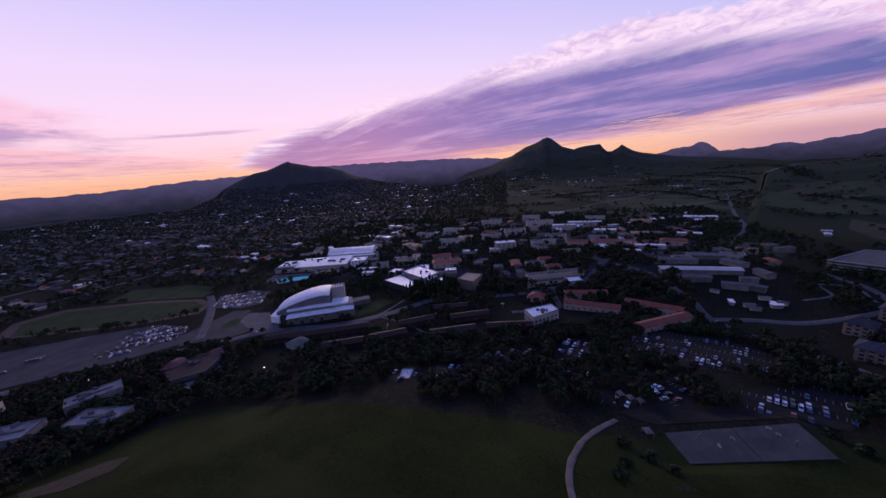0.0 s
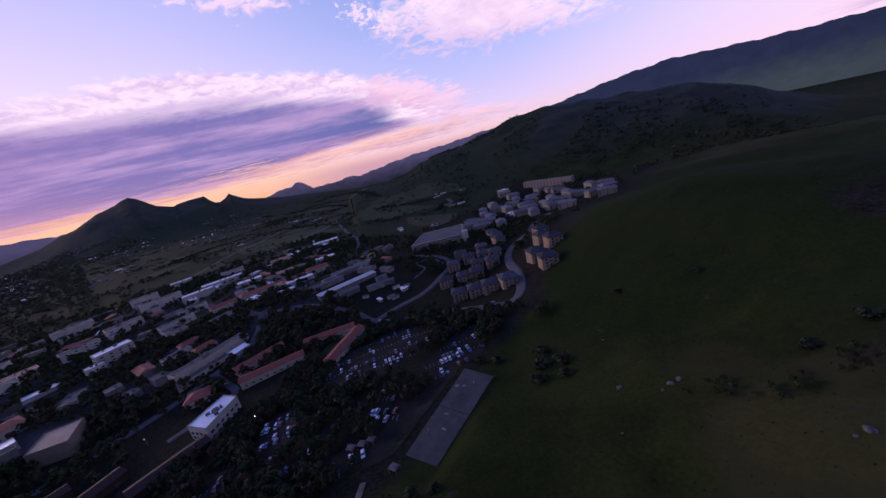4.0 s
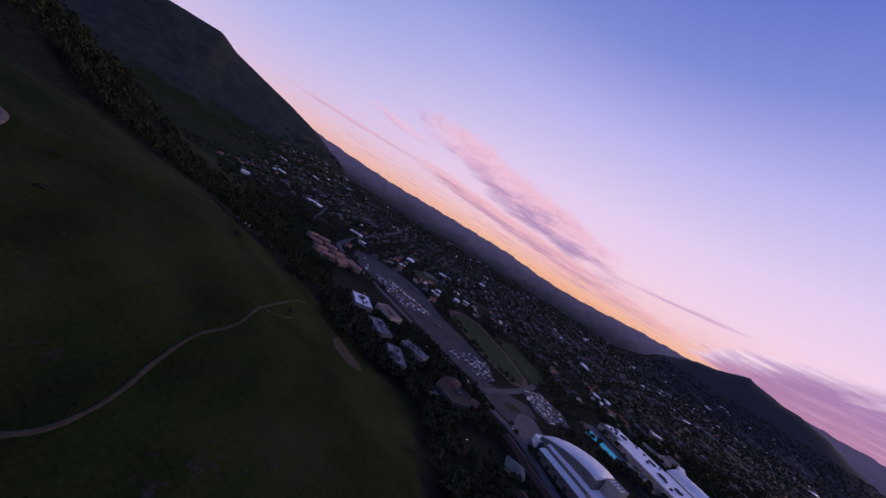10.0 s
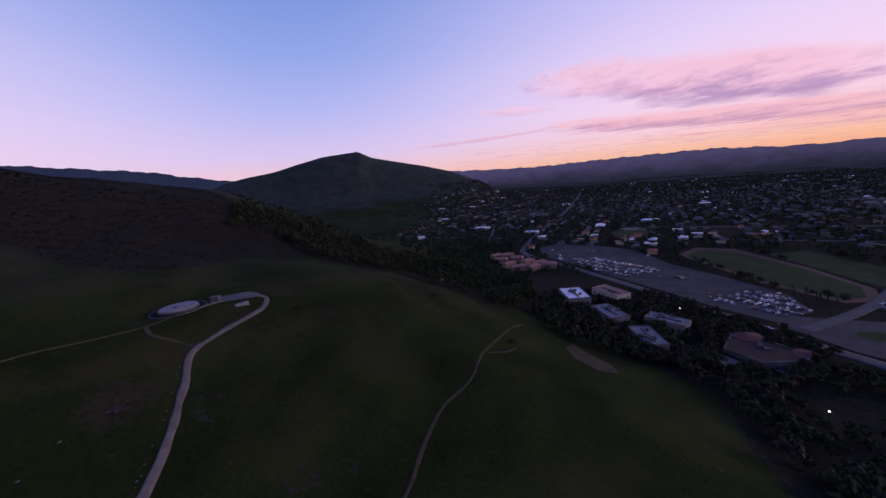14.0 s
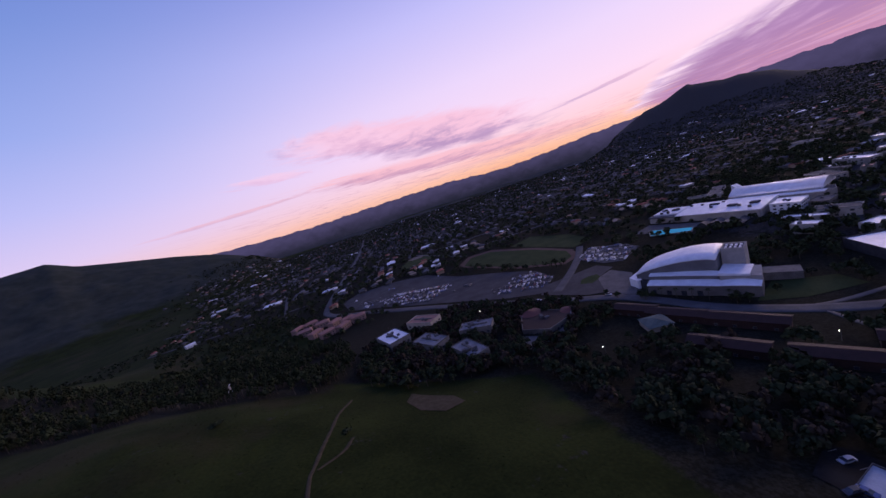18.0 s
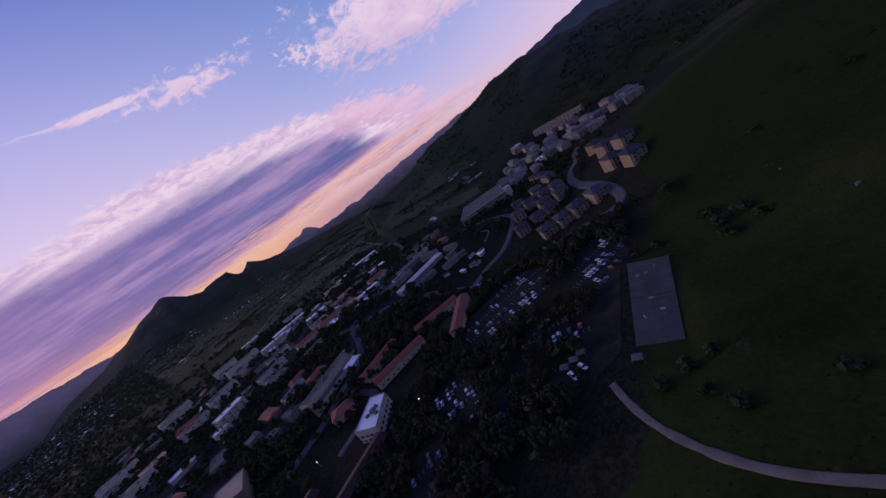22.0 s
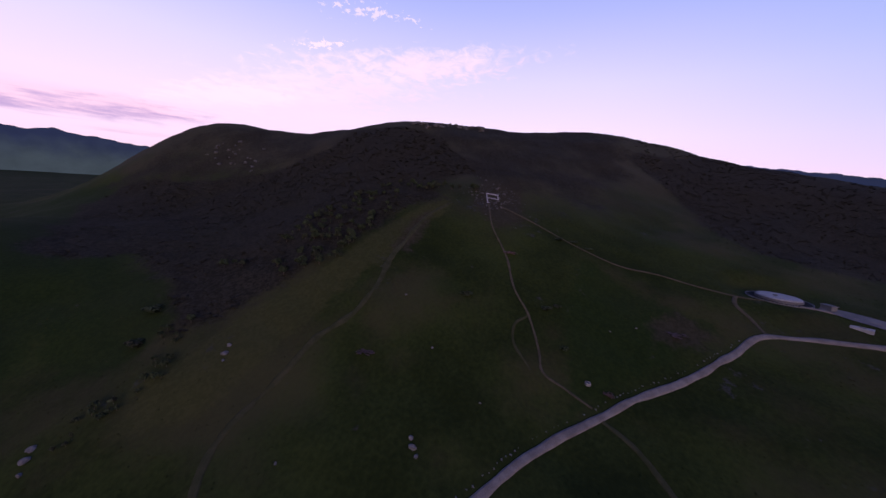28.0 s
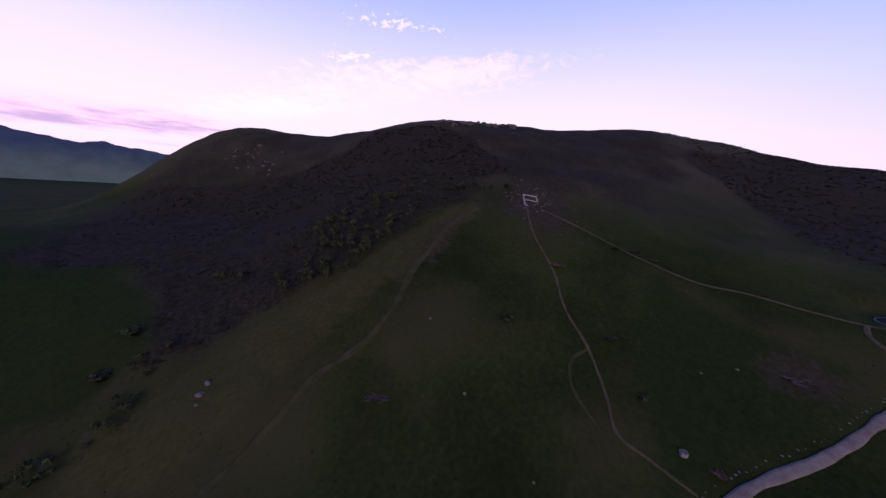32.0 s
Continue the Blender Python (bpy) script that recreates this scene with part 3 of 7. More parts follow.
CAMPUS = [(-420, -330), (-420, 150), (-470, 260), (-900, 300), (-900, -350)]
# far plain, paled for haze as well as for roofs and roads
HAZED_TOWN = [(330, -1250), (300, -3900), (-4300, -3000), (-4000, -700), (-1900, -500), (-1300, -900)]
PASTURE = [(-960, 40), (-1500, -350), (-3000, -350), (-3600, 700), (-2200, 1900), (-700, 1300), (-560, 800), (-600, 480), (-900, 330)]
# outlines where the grass is a darker green
DARK_NORTH = [(-140, 160), (-60, 150), (0, 200), (60, 270), (90, 420), (60, 640), (-190, 640), (-215, 400), (-190, 300)]
DARK_BOWL = [(111, -7), (95, -39), (84, -63), (52, -38), (20, -8), (56, 0)]
LUSH_DALE = [(-24, 225), (11, 182), (-2, 135), (-31, 129), (-43, 143)]
DRY_SPUR = [(125, 80), (76, 96), (27, 104), (-1, 114), (-31, 114), (-46, 109), (-33, 92), (-7, 88), (40, 84), (99, 72)]
WORN_SOIL = [[(162, 74), (175, 42), (123, 30), (100, 40), (118, 60)], [(77, -32), (90, -47), (79, -61), (67, -51), (64, -36)], [(100, 82), (84, 86), (58, 82), (60, 74), (88, 74)]]
PLANT_COVER = {"lush": [(0.9, 40, DARK_NORTH), (0.8, 25, DARK_BOWL), (0.8, 25, LUSH_DALE)], "dry": [(0.9, 20, DRY_SPUR)], "worn": [(0.75, 16, q) for q in WORN_SOIL], "chaparral": [(1.0, 40, CHAPARRAL_WEST), (1.0, 40, CHAPARRAL_EAST), (0.55, 50, BRUSH_FACE), (0.5, 60, KNOLL)], "litter": [(1.0, 20, VALLEY), (1.0, 30, GROVE)], "suburb": [(1.0, 500, HAZED_TOWN), (0.62, 60, CAMPUS)], "pasture": [(1.0, 160, PASTURE)]}


def within(poly, x, y, edge):
    """1 inside an outline, 0 outside, over an edge of that width."""
    p = np.asarray(poly, float)
    lo, hi = p.min(0) - edge, p.max(0) + edge
    out = np.zeros(len(x))
    k = np.where((x > lo[0]) & (x < hi[0]) & (y > lo[1]) & (y < hi[1]))[0]
    px, py = x[k], y[k]
    near, odd = np.full(len(k), 1e9), np.zeros(len(k), bool)
    for (x0, y0), (x1, y1) in zip(p, np.roll(p, -1, 0)):
        dx, dy = x1 - x0, y1 - y0
        f = np.clip(((px - x0) * dx + (py - y0) * dy) / (dx * dx + dy * dy), 0, 1)
        near = np.minimum(near, np.hypot(px - x0 - f * dx, py - y0 - f * dy))
        odd ^= ((y0 > py) != (y1 > py)) & (px < x0 + dx * (py - y0) / (dy if dy else 1e-9))
    out[k] = step(np.where(odd, near, -near), -edge / 2, edge / 2)
    return out


def build_ground():
    a = np.radians(np.concatenate([np.arange(0, 215, 0.4), np.arange(215, 256, 0.25), np.arange(256, 292, 0.16), np.arange(292, 360, 0.4)]))
    na = len(a)
    rs = [0.0]
    rr = 3.0
    while rr < 4880:
        rs.append(rr)
        rr *= 1.0 + min(0.022, 3.0 / rr + 0.0125)
    rs.append(4890.0)
    rs = np.array(rs[1:])
    R, A = np.meshgrid(rs, a, indexing="ij")
    X, Y = EYE[0] + R * np.sin(A), EYE[1] + R * np.cos(A)
    Z = height(X, Y)
    nv = X.size
    co = np.empty((nv + 1, 3))
    co[:nv, 0], co[:nv, 1], co[:nv, 2] = X.ravel(), Y.ravel(), Z.ravel()
    co[nv] = (EYE[0], EYE[1], gz(*EYE))
    i, j = np.meshgrid(np.arange(len(rs) - 1), np.arange(na), indexing="ij")
    j2 = (j + 1) % na
    quads = np.stack([i * na + j, i * na + j2, (i + 1) * na + j2, (i + 1) * na + j], -1).reshape(-1, 4)
    fan = np.stack([np.full(na, nv), np.arange(na), (np.arange(na) + 1) % na], -1)
    me = bpy.data.meshes.new("ground")
    me.vertices.add(nv + 1)
    me.vertices.foreach_set("co", co.ravel())
    me.loops.add(quads.size + fan.size)
    me.loops.foreach_set("vertex_index", np.concatenate([fan.ravel()[:], quads[:, ::-1].ravel()])[:].astype(np.int32))
    starts = np.concatenate([np.arange(na) * 3, na * 3 + np.arange(len(quads)) * 4])
    me.polygons.add(len(starts))
    me.polygons.foreach_set("loop_start", starts.astype(np.int32))
    me.polygons.foreach_set("loop_total", np.concatenate([np.full(na, 3), np.full(len(quads), 4)]).astype(np.int32))
    me.materials.append(M_grass)
    me.update(calc_edges=True)
    me.validate()
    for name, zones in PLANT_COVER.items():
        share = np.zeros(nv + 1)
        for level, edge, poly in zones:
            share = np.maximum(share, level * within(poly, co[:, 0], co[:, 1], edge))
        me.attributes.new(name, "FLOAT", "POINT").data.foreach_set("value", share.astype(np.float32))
    me.polygons.foreach_set("use_smooth", [True] * len(me.polygons))
    g = new("ground", me)
    # keep the faces looking up
    if me.polygons[len(me.polygons) // 2].normal.z < 0:
        me.flip_normals()
    return tagged(g, "dark green grassy hills and a broad town valley at dusk", "ground", kind="structure")


ground = build_ground()


def backdrop(name, label, line, dist, mat):
    """A distant hazy range along the horizon, a rounded ridge with a back slope."""
    az = np.array([p[0] for p in line])
    n = 260
    b = np.linspace(az[0], az[-1], n)
    el = np.interp(b, az, [p[1] for p in line])
    rough = 0.06 * np.sin(b * 1.7) + 0.04 * np.sin(b * 4.3 + 1) + 0.015 * np.sin(b * 9.1 + 2) + 0.02 * np.sin(b * 13.7 + b * b * 0.01)
    edge = np.minimum(1, np.minimum(b - b[0], b[-1] - b) / 4)
    el = el + rough * edge
    verts, faces = [], []
    rows = ((-500, 0.0), (-300, 0.42), (-130, 0.8), (0, 1.0), (60, 0.6))
    for k, (off, part_up) in enumerate(rows):
        for q in range(n):
            d = dist + off
            top = 132 + dist * math.tan(radians(el[q]))
            wob = 0 if k in (0, 3) else 14 * math.sin(b[q] * 3.1 + k) + 8 * math.sin(b[q] * 8.3 + 2 * k)
            aa = radians(b[q])
            verts.append((EYE[0] + d * math.sin(aa), EYE[1] + d * math.cos(aa), -30 + (top + 30) * part_up + wob))
    for k in range(len(rows) - 1):
        for q in range(n - 1):
            faces.append((k * n + q, k * n + q + 1, (k + 1) * n + q + 1, (k + 1) * n + q))
    return tagged(mesh_object(name, verts, faces, mat, True), label, "mountain range", kind="structure")


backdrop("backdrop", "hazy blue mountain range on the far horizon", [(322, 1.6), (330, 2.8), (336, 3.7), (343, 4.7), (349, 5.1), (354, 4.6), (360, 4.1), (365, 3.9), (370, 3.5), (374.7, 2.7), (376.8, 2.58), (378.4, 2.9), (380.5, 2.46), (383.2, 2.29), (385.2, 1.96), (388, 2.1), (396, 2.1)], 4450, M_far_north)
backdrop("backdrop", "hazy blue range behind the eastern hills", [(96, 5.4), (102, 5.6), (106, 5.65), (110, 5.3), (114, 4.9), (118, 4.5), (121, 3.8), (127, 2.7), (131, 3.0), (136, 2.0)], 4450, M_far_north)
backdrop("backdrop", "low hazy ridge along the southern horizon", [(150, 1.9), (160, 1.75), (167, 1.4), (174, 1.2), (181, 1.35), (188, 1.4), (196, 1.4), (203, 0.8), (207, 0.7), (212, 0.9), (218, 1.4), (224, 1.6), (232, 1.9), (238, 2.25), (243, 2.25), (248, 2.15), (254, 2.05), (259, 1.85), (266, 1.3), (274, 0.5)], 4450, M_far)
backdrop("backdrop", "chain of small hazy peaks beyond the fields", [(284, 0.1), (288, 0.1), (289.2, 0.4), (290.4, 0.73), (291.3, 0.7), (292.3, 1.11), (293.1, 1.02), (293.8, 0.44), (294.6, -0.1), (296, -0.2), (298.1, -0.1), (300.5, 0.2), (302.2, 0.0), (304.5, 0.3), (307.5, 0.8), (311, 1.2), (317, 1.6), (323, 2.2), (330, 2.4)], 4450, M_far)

# ---- building blocks ----
rng = random.Random(7)
nrg = np.random.default_rng(11)


def solid(*pieces):
    """Join (verts, faces) pieces."""
    V, F = [], []
    for v, f in pieces:
        k = len(V)
        V += list(v)
        F += [tuple(i + k for i in q) for q in f]
    return V, F


def box(x0, x1, y0, y1, z0, z1, tx=0.0):
    """A box, its top drawn in by tx on every side."""
    V = [(x0, y0, z0), (x1, y0, z0), (x1, y1, z0), (x0, y1, z0), (x0 + tx, y0 + tx, z1), (x1 - tx, y0 + tx, z1), (x1 - tx, y1 - tx, z1), (x0 + tx, y1 - tx, z1)]
    return V, [(3, 2, 1, 0), (4, 5, 6, 7), (0, 1, 5, 4), (1, 2, 6, 5), (2, 3, 7, 6), (3, 0, 4, 7)]


def prism(poly, z0, z1):
    """A wall block on a plan polygon; z1 may be one height or one for each corner."""
    n = len(poly)
    area = sum(poly[i][0] * poly[(i + 1) % n][1] - poly[(i + 1) % n][0] * poly[i][1] for i in range(n))
    if area < 0:
        poly = poly[::-1]
        z1 = z1[::-1] if isinstance(z1, (list, tuple)) else z1
    tops = z1 if isinstance(z1, (list, tuple)) else [z1] * n
    V = [(p[0], p[1], z0) for p in poly] + [(p[0], p[1], t) for p, t in zip(poly, tops)]
    F = [tuple(range(n - 1, -1, -1)), tuple(range(n, 2 * n))] + [(i, (i + 1) % n, n + (i + 1) % n, n + i) for i in range(n)]
    return V, F


def hip(w, d, z, h, over=0.6, ridge=0.45, thick=0.25):
    """A hipped roof over w x d; ridge 1.0 makes a gable."""
    x, y = w / 2 + over, d / 2 + over
    r = max(0.05, (w / 2 - d / 2 * (1 - ridge)) if ridge < 1 else x)
    V = [(-x, -y, z), (x, -y, z), (x, y, z), (-x, y, z), (-x, -y, z + thick), (x, -y, z + thick), (x, y, z + thick), (-x, y, z + thick), (-r, 0, z + h), (r, 0, z + h)]
    F = [(3, 2, 1, 0), (0, 1, 5, 4), (1, 2, 6, 5), (2, 3, 7, 6), (3, 0, 4, 7), (4, 5, 9, 8), (6, 7, 8, 9), (5, 6, 9), (7, 4, 8)]
    return V, F


def disc(cx, cy, rx, ry, z0, z1, n=28, top=1.0):
    V, F = [], []
    for z, k in ((z0, 1.0), (z1, top)):
        for i in range(n):
            a = 2 * math.pi * i / n
            V.append((cx + rx * k * math.cos(a), cy + ry * k * math.sin(a), z))
    F = [tuple(range(n - 1, -1, -1)), tuple(range(n, 2 * n))] + [(i, (i + 1) % n, n + (i + 1) % n, n + i) for i in range(n)]
    return V, F


def vault(w, d, z0, z1, rise, n=8):
    """A barrel vault over w along x and d along y, with end walls."""
    V, F = [], []
    for x in (-w / 2, w / 2):
        for i in range(n + 1):
            t = -1 + 2 * i / n
            V.append((x, t * d / 2, z1 + rise * (1 - t * t)))
    m = n + 1
    F += [(i, m + i, m + i + 1, i + 1) for i in range(n)]
    k = len(V)
    V += [(-w / 2, -d / 2, z0), (-w / 2, d / 2, z0), (w / 2, -d / 2, z0), (w / 2, d / 2, z0)]
    F += [tuple([k] + [k + 1] + list(range(n, -1, -1))), tuple([k + 3, k + 2] + list(range(m, 2 * m)))]
    F += [(k, 0, m, k + 2), (k + 1, k + 3, 2 * m - 1, n)]
    return V, F


def as_mesh(name, vf, mat, smooth=False):
    me = bpy.data.meshes.new(name)
    me.from_pydata(vf[0], [], vf[1])
    me.materials.append(mat)
    if smooth:
        me.polygons.foreach_set("use_smooth", [True] * len(me.polygons))
    me.update()
    return me


def thing(name, label, category, group="", at=(0, 0, 0), turn=0.0):
    ob = new(name)
    ob.empty_display_size = 0.5
    ob.matrix_basis = pose(*at, 0, 0, turn)
    return tagged(ob, label, category, group)


def part(name, vf, mat, parent, label="", smooth=False, at=None):
    """One mesh under a thing or under a part. vf: (verts, faces) or a mesh."""
    me = vf if isinstance(vf, bpy.types.Mesh) else as_mesh(name, vf, mat, smooth)
    ob = new(name, me)
    ob.parent = parent
    if at is not None:
        ob.matrix_basis = at
    return tagged(ob, label) if label else ob


def mass(name, V, F, mat, label, category, smooth=False):
    """A joined mesh of very many small pieces, from arrays of corners and triangles."""
    me = bpy.data.meshes.new(name)
    V, F = np.ascontiguousarray(V, dtype=np.float32), np.ascontiguousarray(F, dtype=np.int32)
    me.vertices.add(len(V))
    me.vertices.foreach_set("co", V.ravel())
    k = F.shape[1]
    me.loops.add(F.size)
    me.loops.foreach_set("vertex_index", F.ravel())
    me.polygons.add(len(F))
    me.polygons.foreach_set("loop_start", np.arange(len(F), dtype=np.int32) * k)
    me.polygons.foreach_set("loop_total", np.full(len(F), k, dtype=np.int32))
    if smooth:
        me.polygons.foreach_set("use_smooth", [True] * len(F))
    me.materials.append(mat)
    me.update(calc_edges=True)
    return tagged(new(name, me), label, category, kind="stuff")


def repeat(tv, tf, places):
    """Copies of a template (arrays) at rows of x, y, z, width, depth, height, turn."""
    P = np.asarray(places, float)
    c, s = np.cos(P[:, 6]), np.sin(P[:, 6])
    x = tv[None, :, 0] * P[:, 3:4]
    y = tv[None, :, 1] * P[:, 4:5]
    z = tv[None, :, 2] * P[:, 5:6] + P[:, 2:3]
    V = np.stack([x * c[:, None] - y * s[:, None] + P[:, 0:1], x * s[:, None] + y * c[:, None] + P[:, 1:2], z], -1).reshape(-1, 3)
    F = (tf[None] + (np.arange(len(P)) * len(tv))[:, None, None]).reshape(-1, tf.shape[1])
    return V, F


def smooth_line(pts, gap=4.0):
    """A rounded line through the points, sampled every gap metres."""
    P = [np.array(p[:2], float) for p in pts]
    P = [2 * P[0] - P[1]] + P + [2 * P[-1] - P[-2]]
    out = []
    for i in range(1, len(P) - 2):
        n = max(2, int(np.linalg.norm(P[i + 1] - P[i]) / gap))
        for k in range(n):
            t = k / n
            out.append(0.5 * (2 * P[i] + (P[i + 1] - P[i - 1]) * t + (2 * P[i - 1] - 5 * P[i] + 4 * P[i + 1] - P[i + 2]) * t * t + (3 * P[i] - P[i - 1] - 3 * P[i + 1] + P[i + 2]) * t ** 3))
    out.append(P[-2])
    return np.array(out)


ROADS = []  # (samples, half width), to keep trees and houses off


def ribbon(name, pts, width, mat, label, lift=0.22, gap=4.0, category="road", jitter=0.0, kind="structure", keep=True):
    """A road laid on the land, cambered, with skirts down into the soil."""
    L = smooth_line(pts, gap)
    T = np.gradient(L, axis=0)
    T /= np.linalg.norm(T, axis=1)[:, None] + 1e-9
    Nn = np.stack([-T[:, 1], T[:, 0]], 1)
    half = width / 2 * (1 + jitter * wave(L[:, 0] * 3, L[:, 1] * 3, 9, 4))
    cols = [(-1.04, -0.6), (-1.0, 0.0), (-0.5, 0.05), (0.0, 0.08), (0.5, 0.05), (1.0, 0.0), (1.04, -0.6)]
    V = []
    for k, dz in cols:
        q = L + Nn * (half * k)[:, None]
        V.append(np.column_stack([q, height(q[:, 0], q[:, 1]) + lift + dz]))
    n, m = len(L), len(cols)
    V = np.concatenate(V)
    F = [(a * n + i, (a + 1) * n + i, (a + 1) * n + i + 1, a * n + i + 1) for a in range(m - 1) for i in range(n - 1)]
    F = [f[::-1] for f in F]
    if keep:
        ROADS.append((L, width / 2))
    ob = mesh_object(name, V.tolist(), F, mat, True)
    return tagged(ob, label, category, kind=kind)


AREAS = []  # plan polygons kept free of trees


def inside(poly, x, y):
    p = np.asarray(poly, float)
    x, y = np.atleast_1d(x), np.atleast_1d(y)
    r = np.zeros(len(x), bool)
    j = len(p) - 1
    for i in range(len(p)):
        hit = (p[i, 1] > y) != (p[j, 1] > y)
        with np.errstate(divide="ignore", invalid="ignore"):
            xc = (p[j, 0] - p[i, 0]) * (y - p[i, 1]) / (p[j, 1] - p[i, 1]) + p[i, 0]
        r ^= hit & (x < xc)
        j = i
    return r


def patch_on_land(name, poly, mat, label, lift=0.2, category="pavement", cell=8.0, free=True):
    """A paved or grassed area laid on the land, cut to its outline."""
    bm = bmesh.new()
    vs = [bm.verts.new((p[0], p[1], 0)) for p in poly]
    f = bm.faces.new(vs)
    if f.normal.z < 0:
        f.normal_flip()
    xs, ys = [p[0] for p in poly], [p[1] for p in poly]
    for lo, hi, ax in ((min(xs), max(xs), 0), (min(ys), max(ys), 1)):
        k = lo + cell
        while k < hi:
            co, no = ((k, 0, 0), (1, 0, 0)) if ax == 0 else ((0, k, 0), (0, 1, 0))
            bmesh.ops.bisect_plane(bm, geom=bm.verts[:] + bm.edges[:] + bm.faces[:], plane_co=co, plane_no=no)
            k += cell
    bm.normal_update()
    co = np.array([v.co[:2] for v in bm.verts])
    z = height(co[:, 0], co[:, 1])
    for v, h in zip(bm.verts, z):
        v.co.z = h + lift
    for f in bm.faces:
        if f.normal.z < 0:
            f.normal_flip()
    me = bpy.data.meshes.new(name)
    bm.to_mesh(me)
    bm.free()
    me.materials.append(mat)
    if free:
        AREAS.append(poly)
    return tagged(new(name, me), label, category, kind="structure")


def frame_of(ox, oy, bearing):
    """Local plan axes at a corner: X along the bearing, Y to its left."""
    a = radians(bearing)
    ax, ay = math.sin(a), math.cos(a)
    return lambda X, Y: (ox + ax * X - ay * Y, oy + ay * X + ax * Y)


WINDOW = {}


def window_mesh(w, h):
    """A framed window: frame and pane in one mesh of two materials."""
    key = (round(w, 1), round(h, 1))
    if key not in WINDOW:
        fr = solid(box(-w / 2 - 0.12, w / 2 + 0.12, -0.07, 0.05, -0.12, 0.0), box(-w / 2 - 0.12, w / 2 + 0.12, -0.07, 0.05, h, h + 0.12), box(-w / 2 - 0.12, -w / 2, -0.07, 0.05, 0, h), box(w / 2, w / 2 + 0.12, -0.07, 0.05, 0, h))
        k = len(fr[1])
        me = as_mesh("window", solid(fr, box(-w / 2, w / 2, -0.05, 0.0, 0, h)), M_siding)
        me.materials.append(M_glass)
        for f in me.polygons[k:]:
            f.material_index = 1
        WINDOW[key] = me
    return WINDOW[key]


def windows(parent, x0, x1, y, z, n, w, h, turn=0.0):
    """A row of n framed windows along a wall, each its own part."""
    me = window_mesh(w, h)
    for i in range(n):
        p = Vector((x0 + (x1 - x0) * (i + 0.5) / n, y, z))
        p.rotate(Euler((0, 0, radians(turn))))
        part("window", me, None, parent, at=pose(p.x, p.y, p.z, 0, 0, turn))

# ---- roads, lots, fields ----
DIRT = [(-141, 37), (-132, 28), (-121, 20), (-107, 14), (-95, 12), (-83, 13), (-70, 16), (-55, 22), (-43, 25), (-34, 22), (-20, 13), (-2, 3), (9, -4), (24, -17), (37, -29), (48, -42), (69, -62), (83, -74), (88, -90), (88, -104), (91, -117), (98, -125), (105, -120), (110, -107), (112, -90)]
ribbon("dirt_road", DIRT, 2.5, M_dirt, "pale compacted dirt road climbing the grassy hill", 0.25, 2.5, jitter=0.2)
ribbon("dirt_road", [(112, -90), (111, -74), (113, -60), (115, -40), (115, -15), (122, 12), (128, 46)], 0.8, M_trail, "narrow dirt track from the water tank along the slope", 0.2, 2.5, jitter=0.25)
ribbon("dirt_road", [(111, -74), (103, -72), (95, -76), (86, -78)], 1.6, M_trail, "short trodden link between track and dirt road", 0.18, 2.0, jitter=0.3)
ribbon("dirt_road", [(24, -17), (18, -26), (8, -34), (-3, -40), (-14, -45)], 1.6, M_faint, "faint side track leaving the dirt road", 0.15, 2.5, jitter=0.35)
ribbon("footpath", [(127, 54), (103, 44), (86, 31), (65, 21), (55, 12), (41, 5), (32, 2), (30, -6), (27, -15)], 1.0, M_trail, "steep worn footpath down from the hillside letter", 0.18, 2.0, category="path", jitter=0.45)
ribbon("footpath", [(106, 74), (94, 79), (81, 80), (66, 79), (50, 78), (36, 74), (22, 73), (12, 76), (4, 79), (-10, 79), (-24, 80), (-33, 79), (-42, 73), (-50, 62)], 2.2, M_faint, "old overgrown track across the hillside", 0.12, 2.5, category="path", jitter=0.5)
ribbon("footpath", [(55, 12), (47, 16), (38, 14), (30, 6)], 1.0, M_faint, "thin trodden loop beside the footpath", 0.12, 2.0, category="path", jitter=0.5)
ribbon("footpath", [(-14, -45), (-18, -50), (-20, -58), (-20, -68), (-18, -82), (-17, -102), (-22, -123), (-20, -149)], 1.3, M_trail, "trodden path along the grass shoulder", 0.16, 2.0, category="path", jitter=0.4)
ribbon("footpath", [(-20, -149), (-23, -180), (-24, -205), (-28, -225)], 1.2, M_trail, "winding pale footpath over the grass shoulder", 0.16, 2.0, category="path", jitter=0.35)
ribbon("footpath", [(-22, -152), (-30, -162), (-33, -172)], 1.2, M_trail, "short spur of the footpath", 0.14, 2.0, category="path", jitter=0.4)
ribbon("avenue", [(-70, -2300), (-45, -1700), (-18, -1260), (3, -1047), (23, -837), (36, -690), (28, -612), (-45, -530), (-98, -460), (-148, -387), (-175, -352), (-205, -316), (-224, -293), (-248, -270), (-262, -240), (-272, -205), (-285, -180), (-310, -150), (-350, -118)], 11, M_road, "two-lane avenue of worn grey asphalt", 0.35, 8.0)
ribbon("campus_road", [(-229, -323), (-269, -358), (-312, -400), (-345, -440)], 9, M_road, "wide access drive between the parking lots", 0.4, 5.0)
ribbon("campus_road", [(-860, 40), (-673, 66), (-535, 84), (-478, 92), (-420, 130), (-350, 147), (-307, 148), (-272, 166), (-244, 184), (-200, 191), (-179, 194), (-176, 209), (-198, 241), (-236, 281), (-258, 321), (-266, 372), (-290, 430), (-300, 500)], 8.5, M_road, "curving two-lane campus road", 0.3, 4.0)
ribbon("campus_road", [(-307, 148), (-308, 179), (-304, 212), (-314, 252), (-330, 285), (-370, 300), (-420, 290)], 7, M_road, "side road behind the apartments", 0.3, 4.0)
